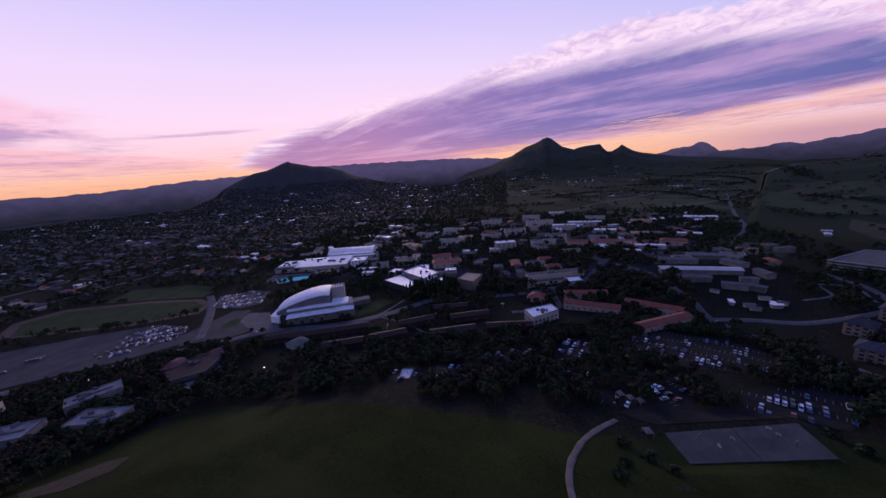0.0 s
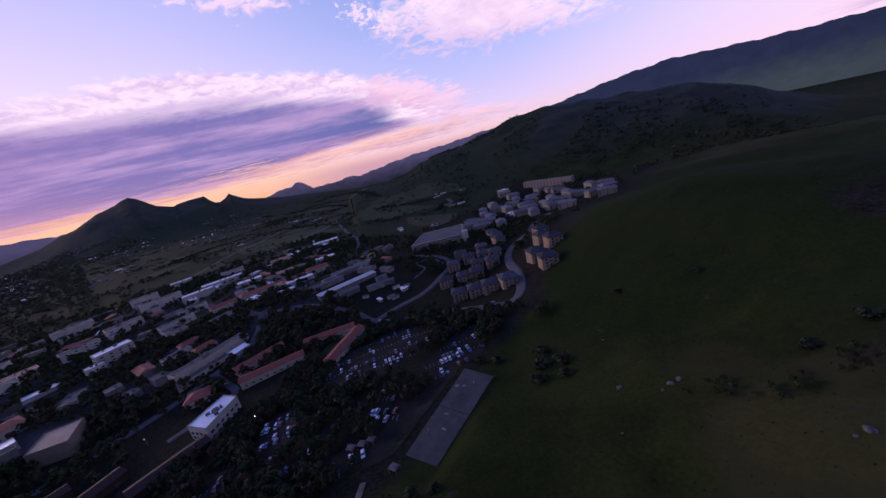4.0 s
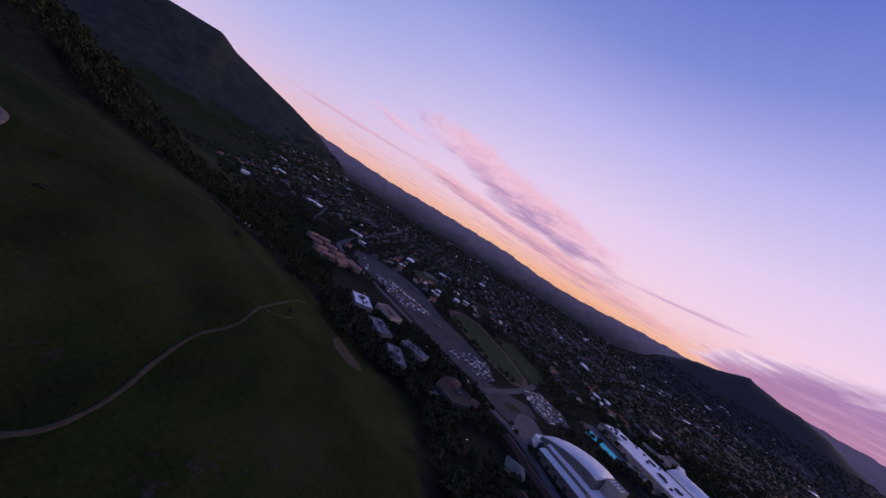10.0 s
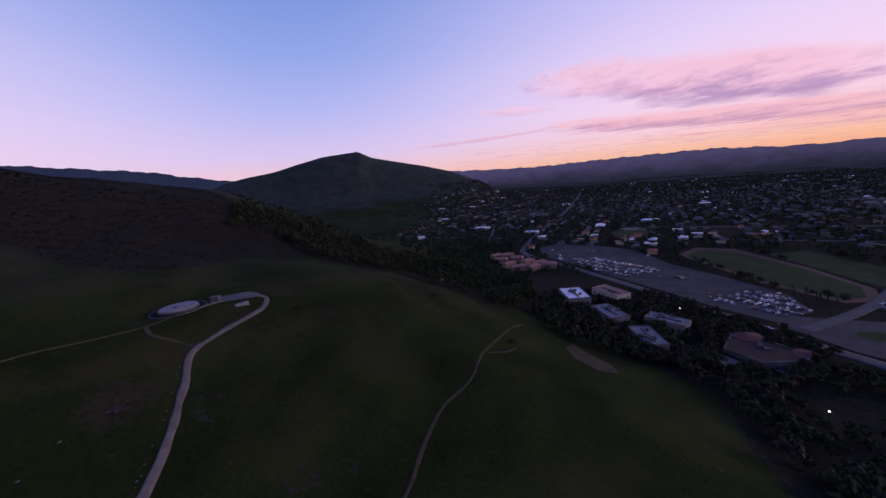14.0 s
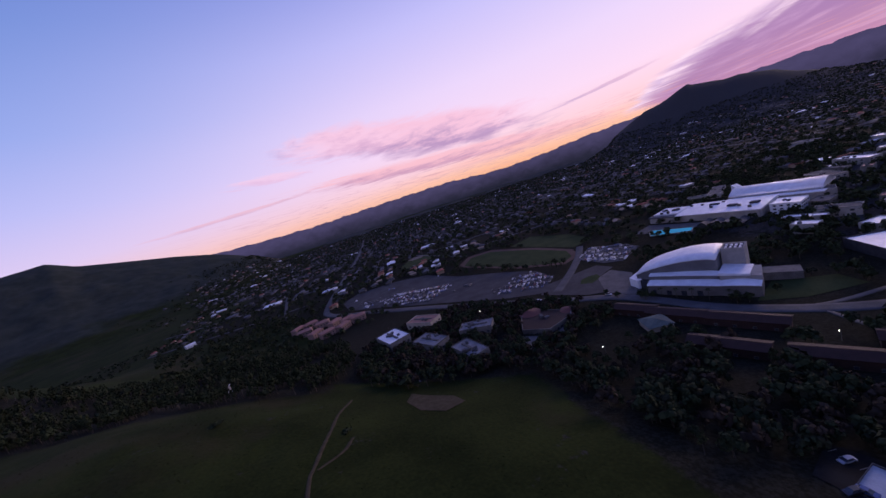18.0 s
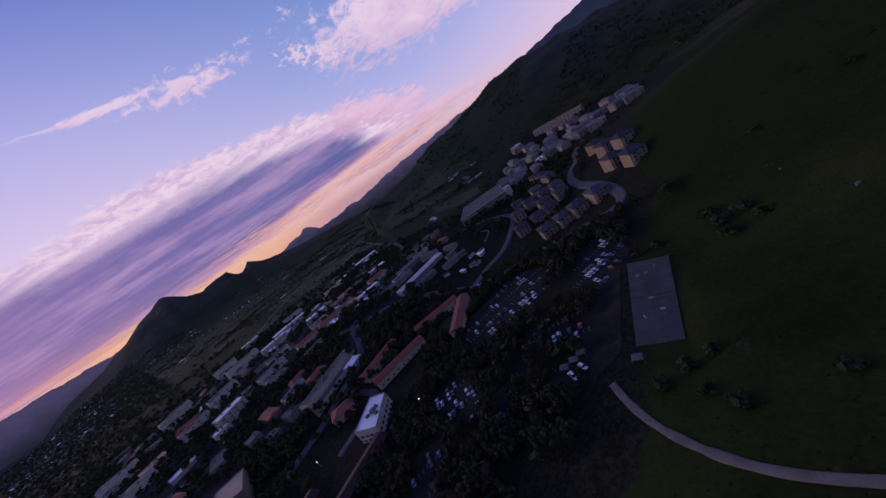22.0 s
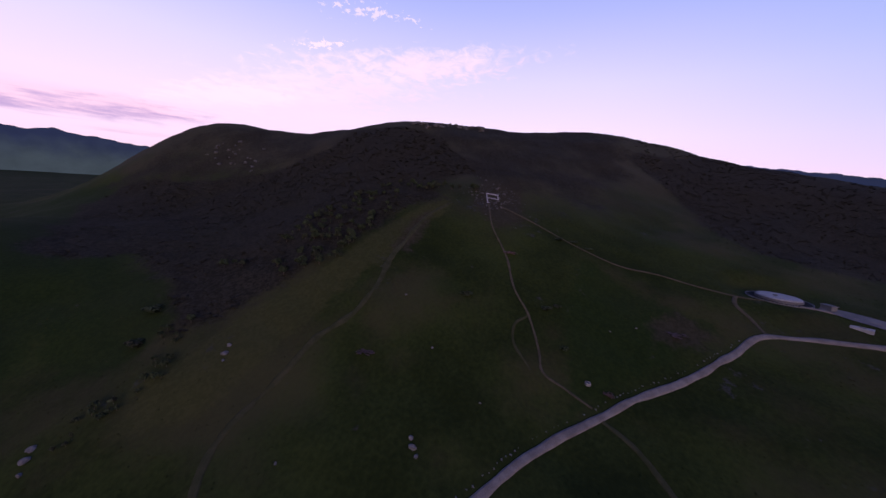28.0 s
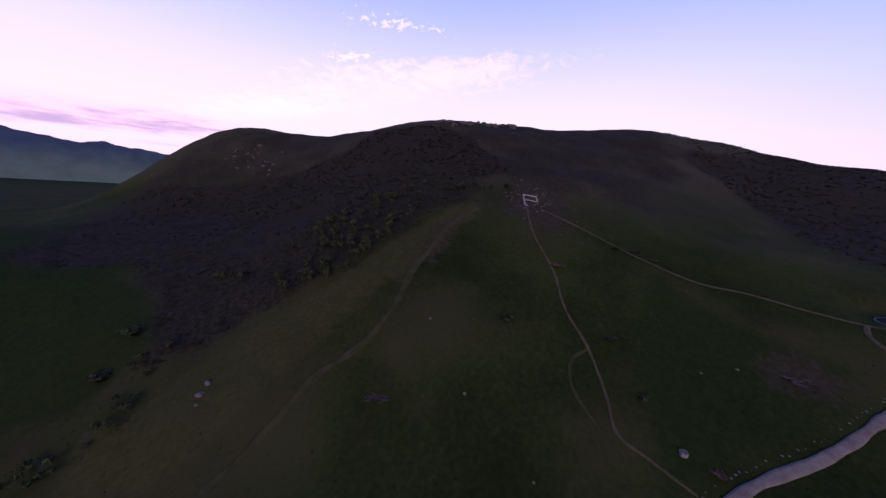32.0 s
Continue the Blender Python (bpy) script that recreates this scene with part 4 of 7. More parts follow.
ribbon("campus_road", [(-475, 93), (-430, 76), (-394, 52), (-384, 22), (-372, -5), (-362, -50), (-350, -118)], 8, M_road, "campus road past the long hall", 0.3, 4.0)
ribbon("campus_road", [(-382, 22), (-352, 25), (-330, 26), (-322, 5), (-318, -20)], 6, M_road, "short street beside the white building", 0.3, 4.0)
ribbon("campus_road", [(-478, 92), (-500, 40), (-520, -60), (-560, -180), (-600, -260)], 7, M_road, "inner campus street between the halls", 0.3, 6.0)
ribbon("campus_road", [(-478, 92), (-520, 200), (-600, 300), (-720, 380), (-900, 450), (-1300, 620)], 7, M_road, "road out towards the fields", 0.35, 7.0)
ribbon("highway", [(-1900, 1500), (-1500, 1000), (-1150, 560), (-1000, 250), (-960, -100), (-1050, -500), (-1200, -900)], 12, M_road, "straight highway beyond the campus", 0.5, 12.0)
ribbon("footpath", [(-262, -205), (-300, -165), (-345, -150), (-372, -140)], 3.0, M_concrete, "broad concrete walk towards the union", 0.32, 3.0, category="path")
ribbon("footpath", [(-233, -60), (-262, -95), (-285, -125), (-300, -160)], 2.6, M_concrete, "concrete walk through the trees", 0.3, 3.0, category="path")
ribbon("footpath", [(-287, 100), (-292, 112), (-306, 118), (-318, 108)], 2.0, M_concrete, "light walk between the dormitory rows", 0.3, 2.0, category="path")
ribbon("footpath", [(-345, 235), (-355, 262), (-380, 268), (-372, 290), (-340, 282)], 2.5, M_concrete, "zigzag pale ramp on the bare slope", 0.3, 2.0, category="path")
for line in ([(-120, -245), (-130, -238), (-136, -228), (-131, -222)], [(-150, -300), (-165, -292), (-172, -282)], [(-70, -260), (-66, -250), (-70, -240)]):
    ribbon("footpath", line, 1.6, M_concrete, "light concrete path by the dormitories", 0.3, 2.0, category="path")
# town streets, worn grey lines between the houses
for i, (x0, y0, x1, y1) in enumerate([(-480, -560, -150, -1900), (-640, -520, -420, -2000), (-820, -480, -700, -2100), (-1020, -420, -1000, -2000), (-300, -700, -1300, -560), (-200, -860, -1500, -690), (-150, -1060, -1700, -860), (-100, -1320, -1800, -1120), (-50, -1620, -1800, -1420), (80, -760, 420, -820), (60, -900, 480, -1000), (-240, -650, -60, -1500), (120, -700, 220, -1500), (-1200, -380, -1300, -1700), (-60, -1900, -1900, -1750)]):
    ribbon("street", [(x0, y0), ((x0 + x1) / 2 + 15, (y0 + y1) / 2 + 10), (x1, y1)], 7, M_road, "quiet residential street of worn asphalt", 0.5, 12.0)

BIG_LOT = [(8, -662), (-22, -690), (-96, -669), (-150, -626), (-186, -530), (-232, -460), (-256, -412), (-254, -366), (-216, -334), (-184, -360), (-152, -404), (-102, -474), (-58, -537), (-6, -592)]
patch_on_land("parking_lot", BIG_LOT, M_lot, "large sloping asphalt parking lot, partly filled", 0.3, "parking lot", 12)
LOT_TWO = [(-342, -416), (-368, -388), (-366, -356), (-323, -335), (-309, -349), (-305, -393)]
patch_on_land("parking_lot", LOT_TWO, M_road, "grey parking deck beside the arts centre", 0.35, "parking lot", 10)
patch_on_land("track_field", [(-203, -592), (-240, -640), (-285, -625), (-322, -515), (-333, -440), (-318, -405), (-288, -394), (-250, -450)], M_track, "reddish running track round the playing field", 0.28, "sports field", 14)
patch_on_land("playing_field", [(-212, -580), (-240, -622), (-276, -612), (-313, -515), (-325, -443), (-312, -413), (-292, -403), (-257, -455)], M_lawn, "green playing field inside the track", 0.42, "sports field", 14)
patch_on_land("playing_field", [(-309, -592), (-362, -612), (-388, -525), (-380, -455), (-340, -447), (-326, -518)], M_lawn, "green practice field beside the track", 0.3, "sports field", 14)
patch_on_land("baseball_field", [(-120, -760), (-128, -800), (-162, -865), (-200, -849), (-196, -770), (-151, -728)], M_lawn, "green ball field among the houses", 0.4, "sports field", 14)
patch_on_land("infield", [(-150, -850), (-168, -862), (-192, -846), (-180, -822), (-158, -826)], M_dirt, "pale bare infield of the ball field", 0.55, "sports field", 10)
EAST_LOTS = [
    [(-238, 62), (-258, 71), (-276, 104), (-268, 131), (-258, 156), (-228, 153), (-207, 129), (-204, 93), (-221, 75)],
    [(-232, 17), (-255, 28), (-247, 47), (-212, 36), (-201, 16)],
    [(-191, 16), (-197, 28), (-197, 52), (-196, 79), (-187, 80), (-187, 52), (-185, 30), (-181, 16)],
    [(-181, 106), (-196, 146), (-189, 165), (-154, 133), (-164, 99)],
    [(-178, 62), (-186, 74), (-171, 82), (-158, 75), (-161, 62)],
    [(-170, 44), (-160, 50), (-152, 46), (-156, 32), (-168, 30)],
    [(-198, -44), (-182, -96), (-162, -88), (-164, -56), (-182, -22)],
    [(-240, 6), (-214, -42), (-196, -22), (-214, 6)],
]
for q in EAST_LOTS:
    patch_on_land("parking_lot", q, M_asphalt, "dark asphalt parking bay strip among trees", 0.25, "parking lot", 8)
patch_on_land("parking_lot", [(-166, 110), (-154, 108), (-141, 52), (-148, 40), (-160, 50)], M_asphalt, "dark asphalt apron beside the concrete court", 0.2, "parking lot", 8)
patch_on_land("plaza", [(-300, -300), (-276, -270), (-264, -250), (-252, -280), (-274, -318), (-296, -325)], M_concrete, "dull paved forecourt of the arts centre", 0.36, "plaza", 10)
patch_on_land("lawn", [(-294, -188), (-312, -172), (-345, -160), (-352, -178), (-326, -200)], M_lawn, "mown lawn beside the arts centre", 0.3, "lawn", 8)
patch_on_land("lawn", [(-282, 92), (-302, 82), (-316, 104), (-298, 118)], M_lawn, "mown lawn between the dormitory rows", 0.28, "lawn", 8)
patch_on_land("lawn", [(-560, 60), (-620, 75), (-640, 40), (-580, 20)], M_lawn, "mown lawn inside the campus", 0.3, "lawn", 10)
# farmland beyond the campus, plot by plot along the lanes
plots = random.Random(31)
for i in range(-9, 10):
    for j in range(0, 13):
        along, out = 150 * i + plots.uniform(-12, 12), 760 + 115 * j
        fx, fy = EYE[0] - out * 0.90 - along * 0.42, EYE[1] + out * 0.42 + along * 0.90
        b_ = math.degrees(math.atan2(fx - EYE[0], fy - EYE[1])) % 360
        if not 273 < b_ < 313 or gz(fx, fy) > 48 or plots.random() < 0.66:
            continue
        hw, hd = plots.uniform(48, 69), plots.uniform(34, 51)
        q = [(fx + u * hw * 0.42 + v * hd * 0.9, fy - u * hw * 0.9 + v * hd * 0.42) for u, v in ((-1, -1), (-1, 1), (plots.uniform(0.7, 1), 1), (1, plots.uniform(-1, -0.6)))]
        k = plots.choice((0, 0, 0, 1, 1, 2))
        patch_on_land("field", q, (M_field, M_crop, M_tilled)[k], ("dull green pasture below the hills", "olive crop plot between the farm lanes", "bare tilled plot between the farm lanes")[k], 0.4, "field", 34, False)
for q, k in (([(-1030, 173), (-972, 278), (-859, 264), (-852, 181)], 1), ([(-735, 543), (-579, 576), (-533, 509), (-603, 477), (-674, 497)], 1), ([(-644, 285), (-512, 328), (-475, 294), (-544, 265)], 0), ([(-1101, 542), (-842, 630), (-708, 631), (-783, 537), (-929, 497)], 0), ([(-1402, 174), (-1212, 461), (-950, 488), (-1017, 279)], 0), ([(-1073, 622), (-898, 780), (-744, 777), (-704, 737), (-871, 651)], 0)):
    patch_on_land("field", q, (M_field, M_crop)[k], ("dull green pasture between tree belts", "brighter olive field between tree belts")[k], 0.5, "field", 24, False)
ribbon("farm_lane", [(-1000, 80), (-1089, 131), (-1202, 218), (-1291, 324), (-1464, 484), (-1700, 680)], 8, M_road, "pale straight farm lane through the fields", 0.5, 10.0)
patch_on_land("pond", [(-545, 470), (-566, 470), (-598, 512), (-604, 535), (-585, 555), (-560, 535), (-541, 505)], surface("still_water", (0.05, 0.055, 0.07), (0.07, 0.075, 0.09), 0.1, 0.06, 0.0, spec=0.9), "still pond reflecting the pink sky", 0.4, "pond", 20)
# concrete court: two slabs with a joint
court = thing("sports_court", "weathered pale concrete court in two halves", "court", at=(0, 0, 0))
cz = 27.8
A, B, C, D = (-132.5, 112.8), (-151, 111), (-136.4, 55.3), (-121, 59)
mid1 = ((A[0] + D[0]) / 2, (A[1] + D[1]) / 2)
mid2 = ((B[0] + C[0]) / 2, (B[1] + C[1]) / 2)
part("slab", prism([A, B, (mid2[0], mid2[1] + 0.15), (mid1[0], mid1[1] + 0.15)], cz - 4, cz + 0.25), M_court, court)
part("slab", prism([(mid1[0], mid1[1] - 0.15), (mid2[0], mid2[1] - 0.15), C, D], cz - 4, cz + 0.2), M_court, court)
for i, (fx, fy) in enumerate([(0.3, 0.2), (0.5, 0.28), (0.7, 0.3), (0.45, 0.62), (0.25, 0.75), (0.6, 0.82)]):
    px = A[0] + (B[0] - A[0]) * fx + (D[0] - A[0]) * fy
    py = A[1] + (B[1] - A[1]) * fx + (D[1] - A[1]) * fy
    hoop = thing("basketball_hoop", "small white basketball backboard on a post", "basketball hoop", "hoops on the court", at=(px, py, cz + 0.22), turn=rng.uniform(0, 360))
    post = part("post", box(-0.1, 0.1, -0.1, 0.1, 0, 3.0), M_concrete, hoop)
    part("backboard", box(-0.9, 0.9, 0.1, 0.16, 2.75, 3.8), M_wall, post, "pale backboard")
AREAS.append([A, B, C, D])

patch_on_land("lawn", [(-254, -319), (-261, -328), (-272, -331), (-281, -328), (-279, -320), (-272, -315), (-262, -311)], M_lawn, "round mown lawn in the forecourt drive", 0.42, "lawn", 5)

patch_on_land("forecourt_drive", [(-214, -330), (-232, -352), (-262, -352), (-300, -352), (-304, -330), (-278, -320), (-254, -282), (-240, -290)], M_lot, "wide asphalt drive before the arts centre", 0.33, "road", 8)

# ---- the arts centre ----
def footprint(poly):
    AREAS.append(poly)
    return poly


def low(poly):
    return min(gz(*p) for p in poly)


def arts_centre():
    f = frame_of(-279, -272, 333)
    g = 0.0
    t = thing("performing_arts_centre", "large concert hall with a sweeping white curved roof", "concert hall")
    footprint([f(-4, -20), f(86, -20), f(104, 12), f(104, 30), f(58, 40), f(0, 34)])
    # hall body and its curved roof, swept along X
    prof = [(2, 10.5), (8, 13.5), (16, 16.6), (26, 19.6), (36, 21.8), (46, 22.8), (54, 22.6), (59, 21.6)]
    V, F, R, Q = [], [], [], []
    for X, z in prof:
        front = -4 - 3.0 * math.sin((X - 2) / 57 * math.pi)
        for k, y in enumerate((front, 8, 22, 34)):
            zz = z + (0.0, 0.9, 0.6, -0.8)[k]
            R.append((*f(X, y), zz + 0.9))
            Q.append((*f(X, y), zz))
        V += [(*f(X, front + 0.8), g - 3), (*f(X, front + 0.8), z + 0.1), (*f(X, 33.2), z - 0.6), (*f(X, 33.2), g - 3)]
    n = len(prof)
    F = [(4 * i + a, 4 * i + a + 1, 4 * i + 4 + a + 1, 4 * i + 4 + a) for i in range(n - 1) for a in range(3)]
    F += [(0, 3, 2, 1), (4 * n - 4, 4 * n - 3, 4 * n - 2, 4 * n - 1)]
    part("hall_wall", (V, F), surface("grey_panels", (0.10, 0.10, 0.108), (0.15, 0.15, 0.158), 0.1, 0.7, 0.05), t, "smooth grey panelled wall")
    RV = R + Q
    m = len(R)
    RF = [(4 * i + a, 4 * i + 4 + a, 4 * i + 5 + a, 4 * i + 1 + a) for i in range(n - 1) for a in range(3)]
    RF = RF + [tuple(m + j for j in q[::-1]) for q in RF]
    RF += [(4 * i, 4 * i + m, 4 * i + 4 + m, 4 * i + 4) for i in range(n - 1)] + [(4 * i + 3, 4 * i + 7, 4 * i + 7 + m, 4 * i + 3 + m) for i in range(n - 1)]
    RF += [(0, 1, 1 + m, m), (1, 2, 2 + m, 1 + m), (2, 3, 3 + m, 2 + m), (4 * n - 4, 4 * n - 4 + m, 4 * n - 3 + m, 4 * n - 3), (4 * n - 3, 4 * n - 3 + m, 4 * n - 2 + m, 4 * n - 2), (4 * n - 2, 4 * n - 2 + m, 4 * n - 1 + m, 4 * n - 1)]
    part("hall_roof", (RV, RF), M_white_roof, t, "sweeping white standing-seam roof", True)
    # prow at the tip
    part("prow", solid(prism([f(-5, -2), f(4, -9), f(6, -6), f(3, 20), f(-2, 20)], g - 3, 7.4)), M_white_roof, t, "white prow-like entrance canopy")
    part("prow_glass", prism([f(4, -6.5), f(12, -8.5), f(12, -4), f(4, -3)], g - 3, 7.0), M_glass, t, "dark glazed entrance")

    def tier(name, xs, y0, y1, z0, z1, zw, label):
        V, F = [], []
        k = len(xs)
        for X in xs:
            b = 2.2 * math.sin((X - xs[0]) / (xs[-1] - xs[0]) * math.pi)
            lift = 1.2 * math.sin((X - xs[0]) / (xs[-1] - xs[0]) * math.pi)
            V += [(*f(X, y0 - b), z0 + lift), (*f(X, y1), z1 + lift), (*f(X, y1), z1 + lift - 0.6), (*f(X, y0 - b), z0 + lift - 0.6)]
        F = [(4 * i + a, 4 * i + 4 + a, 4 * i + 4 + (a + 1) % 4, 4 * i + (a + 1) % 4) for i in range(k - 1) for a in range(4)]
        F += [(0, 1, 2, 3), (4 * k - 1, 4 * k - 2, 4 * k - 3, 4 * k - 4)]
        part(name, (V, F), M_white_roof, t, label, False)
        W = []
        for X in xs:
            b = 2.2 * math.sin((X - xs[0]) / (xs[-1] - xs[0]) * math.pi) - 0.7
            lift = 1.2 * math.sin((X - xs[0]) / (xs[-1] - xs[0]) * math.pi)
            W += [(*f(X, y0 - b), -3), (*f(X, y0 - b), z0 + lift - 0.3), (*f(X, y1 + 1), z1 + lift - 0.3), (*f(X, y1 + 1), -3)]
        WF = [(4 * i + a, 4 * i + a + 1, 4 * i + 5 + a, 4 * i + 4 + a) for i in range(k - 1) for a in range(3)] + [(0, 3, 2, 1), (4 * k - 4, 4 * k - 3, 4 * k - 2, 4 * k - 1)]
        part(name.replace("roof", "wall"), (W, WF), zw, t)

    tier("upper_tier_roof", [14 + 46 * i / 8 for i in range(9)], -10, -4, 12.2, 13.2, MATS["grey_panels"], "curved white band over the side foyer")
    tier("lower_tier_roof", [14 + 48 * i / 8 for i in range(9)], -18, -10, 7.2, 8.6, surface("dun_panels", (0.085, 0.08, 0.078), (0.13, 0.122, 0.118), 0.1, 0.8, 0.05), "lower curved white roof along the front")
    tier("wing_roof", [62 + 22 * i / 5 for i in range(6)], -18, -11, 7.4, 8.6, MATS["dun_panels"], "white roof of the low north wing")
    part("wing_wall", prism([f(61, -11), f(84, -11), f(82, 9), f(61, 9)], -3, 12), M_wall, t)
    part("wing_slope", prism([f(60.5, -11.6), f(78, -11.6), f(78, 9.5), f(60.5, 9.5)], 12.2, [14.2, 13.4, 12.6, 13.6]), M_white_roof, t, "sloping white roof of the north wing")
    part("fly_tower", prism([f(60, 10), f(74, 10), f(74, 24), f(60, 24)], -3, 24.5), M_wall, t, "tall pale fly tower")
    part("tower_roof", prism([f(61, 11), f(73, 11), f(73, 23), f(61, 23)], 24.5, 24.62), M_slate, t, "dark sunken roof of the fly tower")
    part("parapet", solid(*[prism([f(a, b), f(c, b), f(c, d), f(a, d)], 24.5, 25.6) for a, b, c, d in ((60, 10, 74, 11), (60, 23, 74, 24), (60, 11, 61, 23), (73, 11, 74, 23))]), M_wall, t)
    for i in range(4):
        for j in range(2):
            part("roof_vent", prism([f(62 + i * 2.9, 12.8 + j * 5.4), f(63.4 + i * 2.9, 12.8 + j * 5.4), f(63.4 + i * 2.9, 15.2 + j * 5.4), f(62 + i * 2.9, 15.2 + j * 5.4)], 24.62, 25.5), M_white_roof, t, "white roof vent box")
    part("rear_wing", prism([f(75, 11), f(102, 15), f(100, 27), f(75, 24)], -3, 4.2), M_siding, t, "long low beige rear wing")
    for X in (18, 28, 38, 48, 66, 74):
        b = 2.2 * math.sin(max(0, min(1, (X - 14) / 48)) * math.pi)
        part("door", prism([f(X, -17.6 - b), f(X + 3.4, -17.6 - b), f(X + 3.4, -17.1 - b), f(X, -17.1 - b)], -1, 3.4), M_glass, t, "dark glazed door bay")


arts_centre()


def flat_block(name, label, category, poly, h, wall, roof, group="", rim=0.8, sink=4.0, kit=0, win=0, storey=3.6, turn_h=None):
    """A flat-roofed block on a plan polygon: wall, roof slab with a rim, plant on the roof, windows in rows."""
    g = low(poly)
    cx, cy = sum(p[0] for p in poly) / len(poly), sum(p[1] for p in poly) / len(poly)
    q = [(p[0] - cx, p[1] - cy) for p in poly]
    n = len(q)
    if sum(q[i][0] * q[(i + 1) % n][1] - q[(i + 1) % n][0] * q[i][1] for i in range(n)) < 0:
        q = q[::-1]
    t = thing(name, label, category, group, at=(cx, cy, g))
    body = part("wall", prism(q, -sink, h), wall, t)
    top = part("roof", prism([(a * 0.985, b * 0.985) for a, b in q], h, h + 0.12), roof, t)
    rimv = []
    for i in range(n):
        (a, b), (c, d) = q[i], q[(i + 1) % n]
        rimv.append(prism([(a, b), (c, d), (c * 0.97, d * 0.97), (a * 0.97, b * 0.97)], h, h + rim))
    part("parapet", solid(*rimv), wall, t)
    for i in range(kit):
        u, v = rng.uniform(-0.5, 0.5), rng.uniform(-0.5, 0.5)
        k = q[rng.randrange(n)]
        px, py = k[0] * u, k[1] * v
        w, d = rng.uniform(1.5, 4), rng.uniform(1.2, 3)
        part("roof_plant", solid(box(px - w / 2, px + w / 2, py - d / 2, py + d / 2, h + 0.1, h + rng.uniform(1.2, 2.4), 0.08)), M_concrete if i % 2 else M_grey_roof, top)
    if win:
        for i in range(n):
            (a, b), (c, d) = q[i], q[(i + 1) % n]
            L = math.hypot(c - a, d - b)
            if L < 8:
                continue
            ang = math.degrees(math.atan2(d - b, c - a))
            ox = (a + c) / 2 * math.cos(radians(-ang)) - (b + d) / 2 * math.sin(radians(-ang))
            oy = (a + c) / 2 * math.sin(radians(-ang)) + (b + d) / 2 * math.cos(radians(-ang))
            for s in range(max(1, int(h / storey))):
                windows(body, ox - L / 2 + 1, ox + L / 2 - 1, oy - 0.02, s * storey + 1.0, max(1, min(win, int(L / 4.5))), min(2.4, L / 8 + 0.6), 1.6, ang)
    footprint(poly)
    return t


def oblong(cx, cy, bearing, length, width):
    f = frame_of(cx, cy, bearing)
    return [f(-length / 2, -width / 2), f(length / 2, -width / 2), f(length / 2, width / 2), f(-length / 2, width / 2)]


def gabled(name, label, category, cx, cy, bearing, length, width, h, rise, wall, roof, group="", ridge=1.0, win=0, storey=2.9, z=None):
    """A long house: walls, tiled roof with eaves, framed windows along both sides."""
    g = gz(cx, cy) if z is None else z
    t = thing(name, label, category, group, at=(cx, cy, g), turn=90 - bearing)
    body = part("wall", box(-length / 2, length / 2, -width / 2, width / 2, -3, h), wall, t)
    if ridge >= 1:
        part("gable", ([(-length / 2, -width / 2, h), (-length / 2, width / 2, h), (-length / 2, 0, h + rise * 0.9), (length / 2, -width / 2, h), (length / 2, width / 2, h), (length / 2, 0, h + rise * 0.9)], [(1, 0, 2), (3, 4, 5)]), wall, t)
    part("roof", hip(length, width, h, rise, 0.7, ridge), roof, t)
    if win:
        for s in range(max(1, int(h / storey))):
            windows(body, -length / 2 + 1, length / 2 - 1, -width / 2 - 0.02, s * storey + 0.9, win, 1.5, 1.4)
            windows(body, -length / 2 + 1, length / 2 - 1, -width / 2 - 0.02, s * storey + 0.9, win, 1.5, 1.4, 180)
    footprint(oblong(cx, cy, bearing, length + 4, width + 4))
    return t


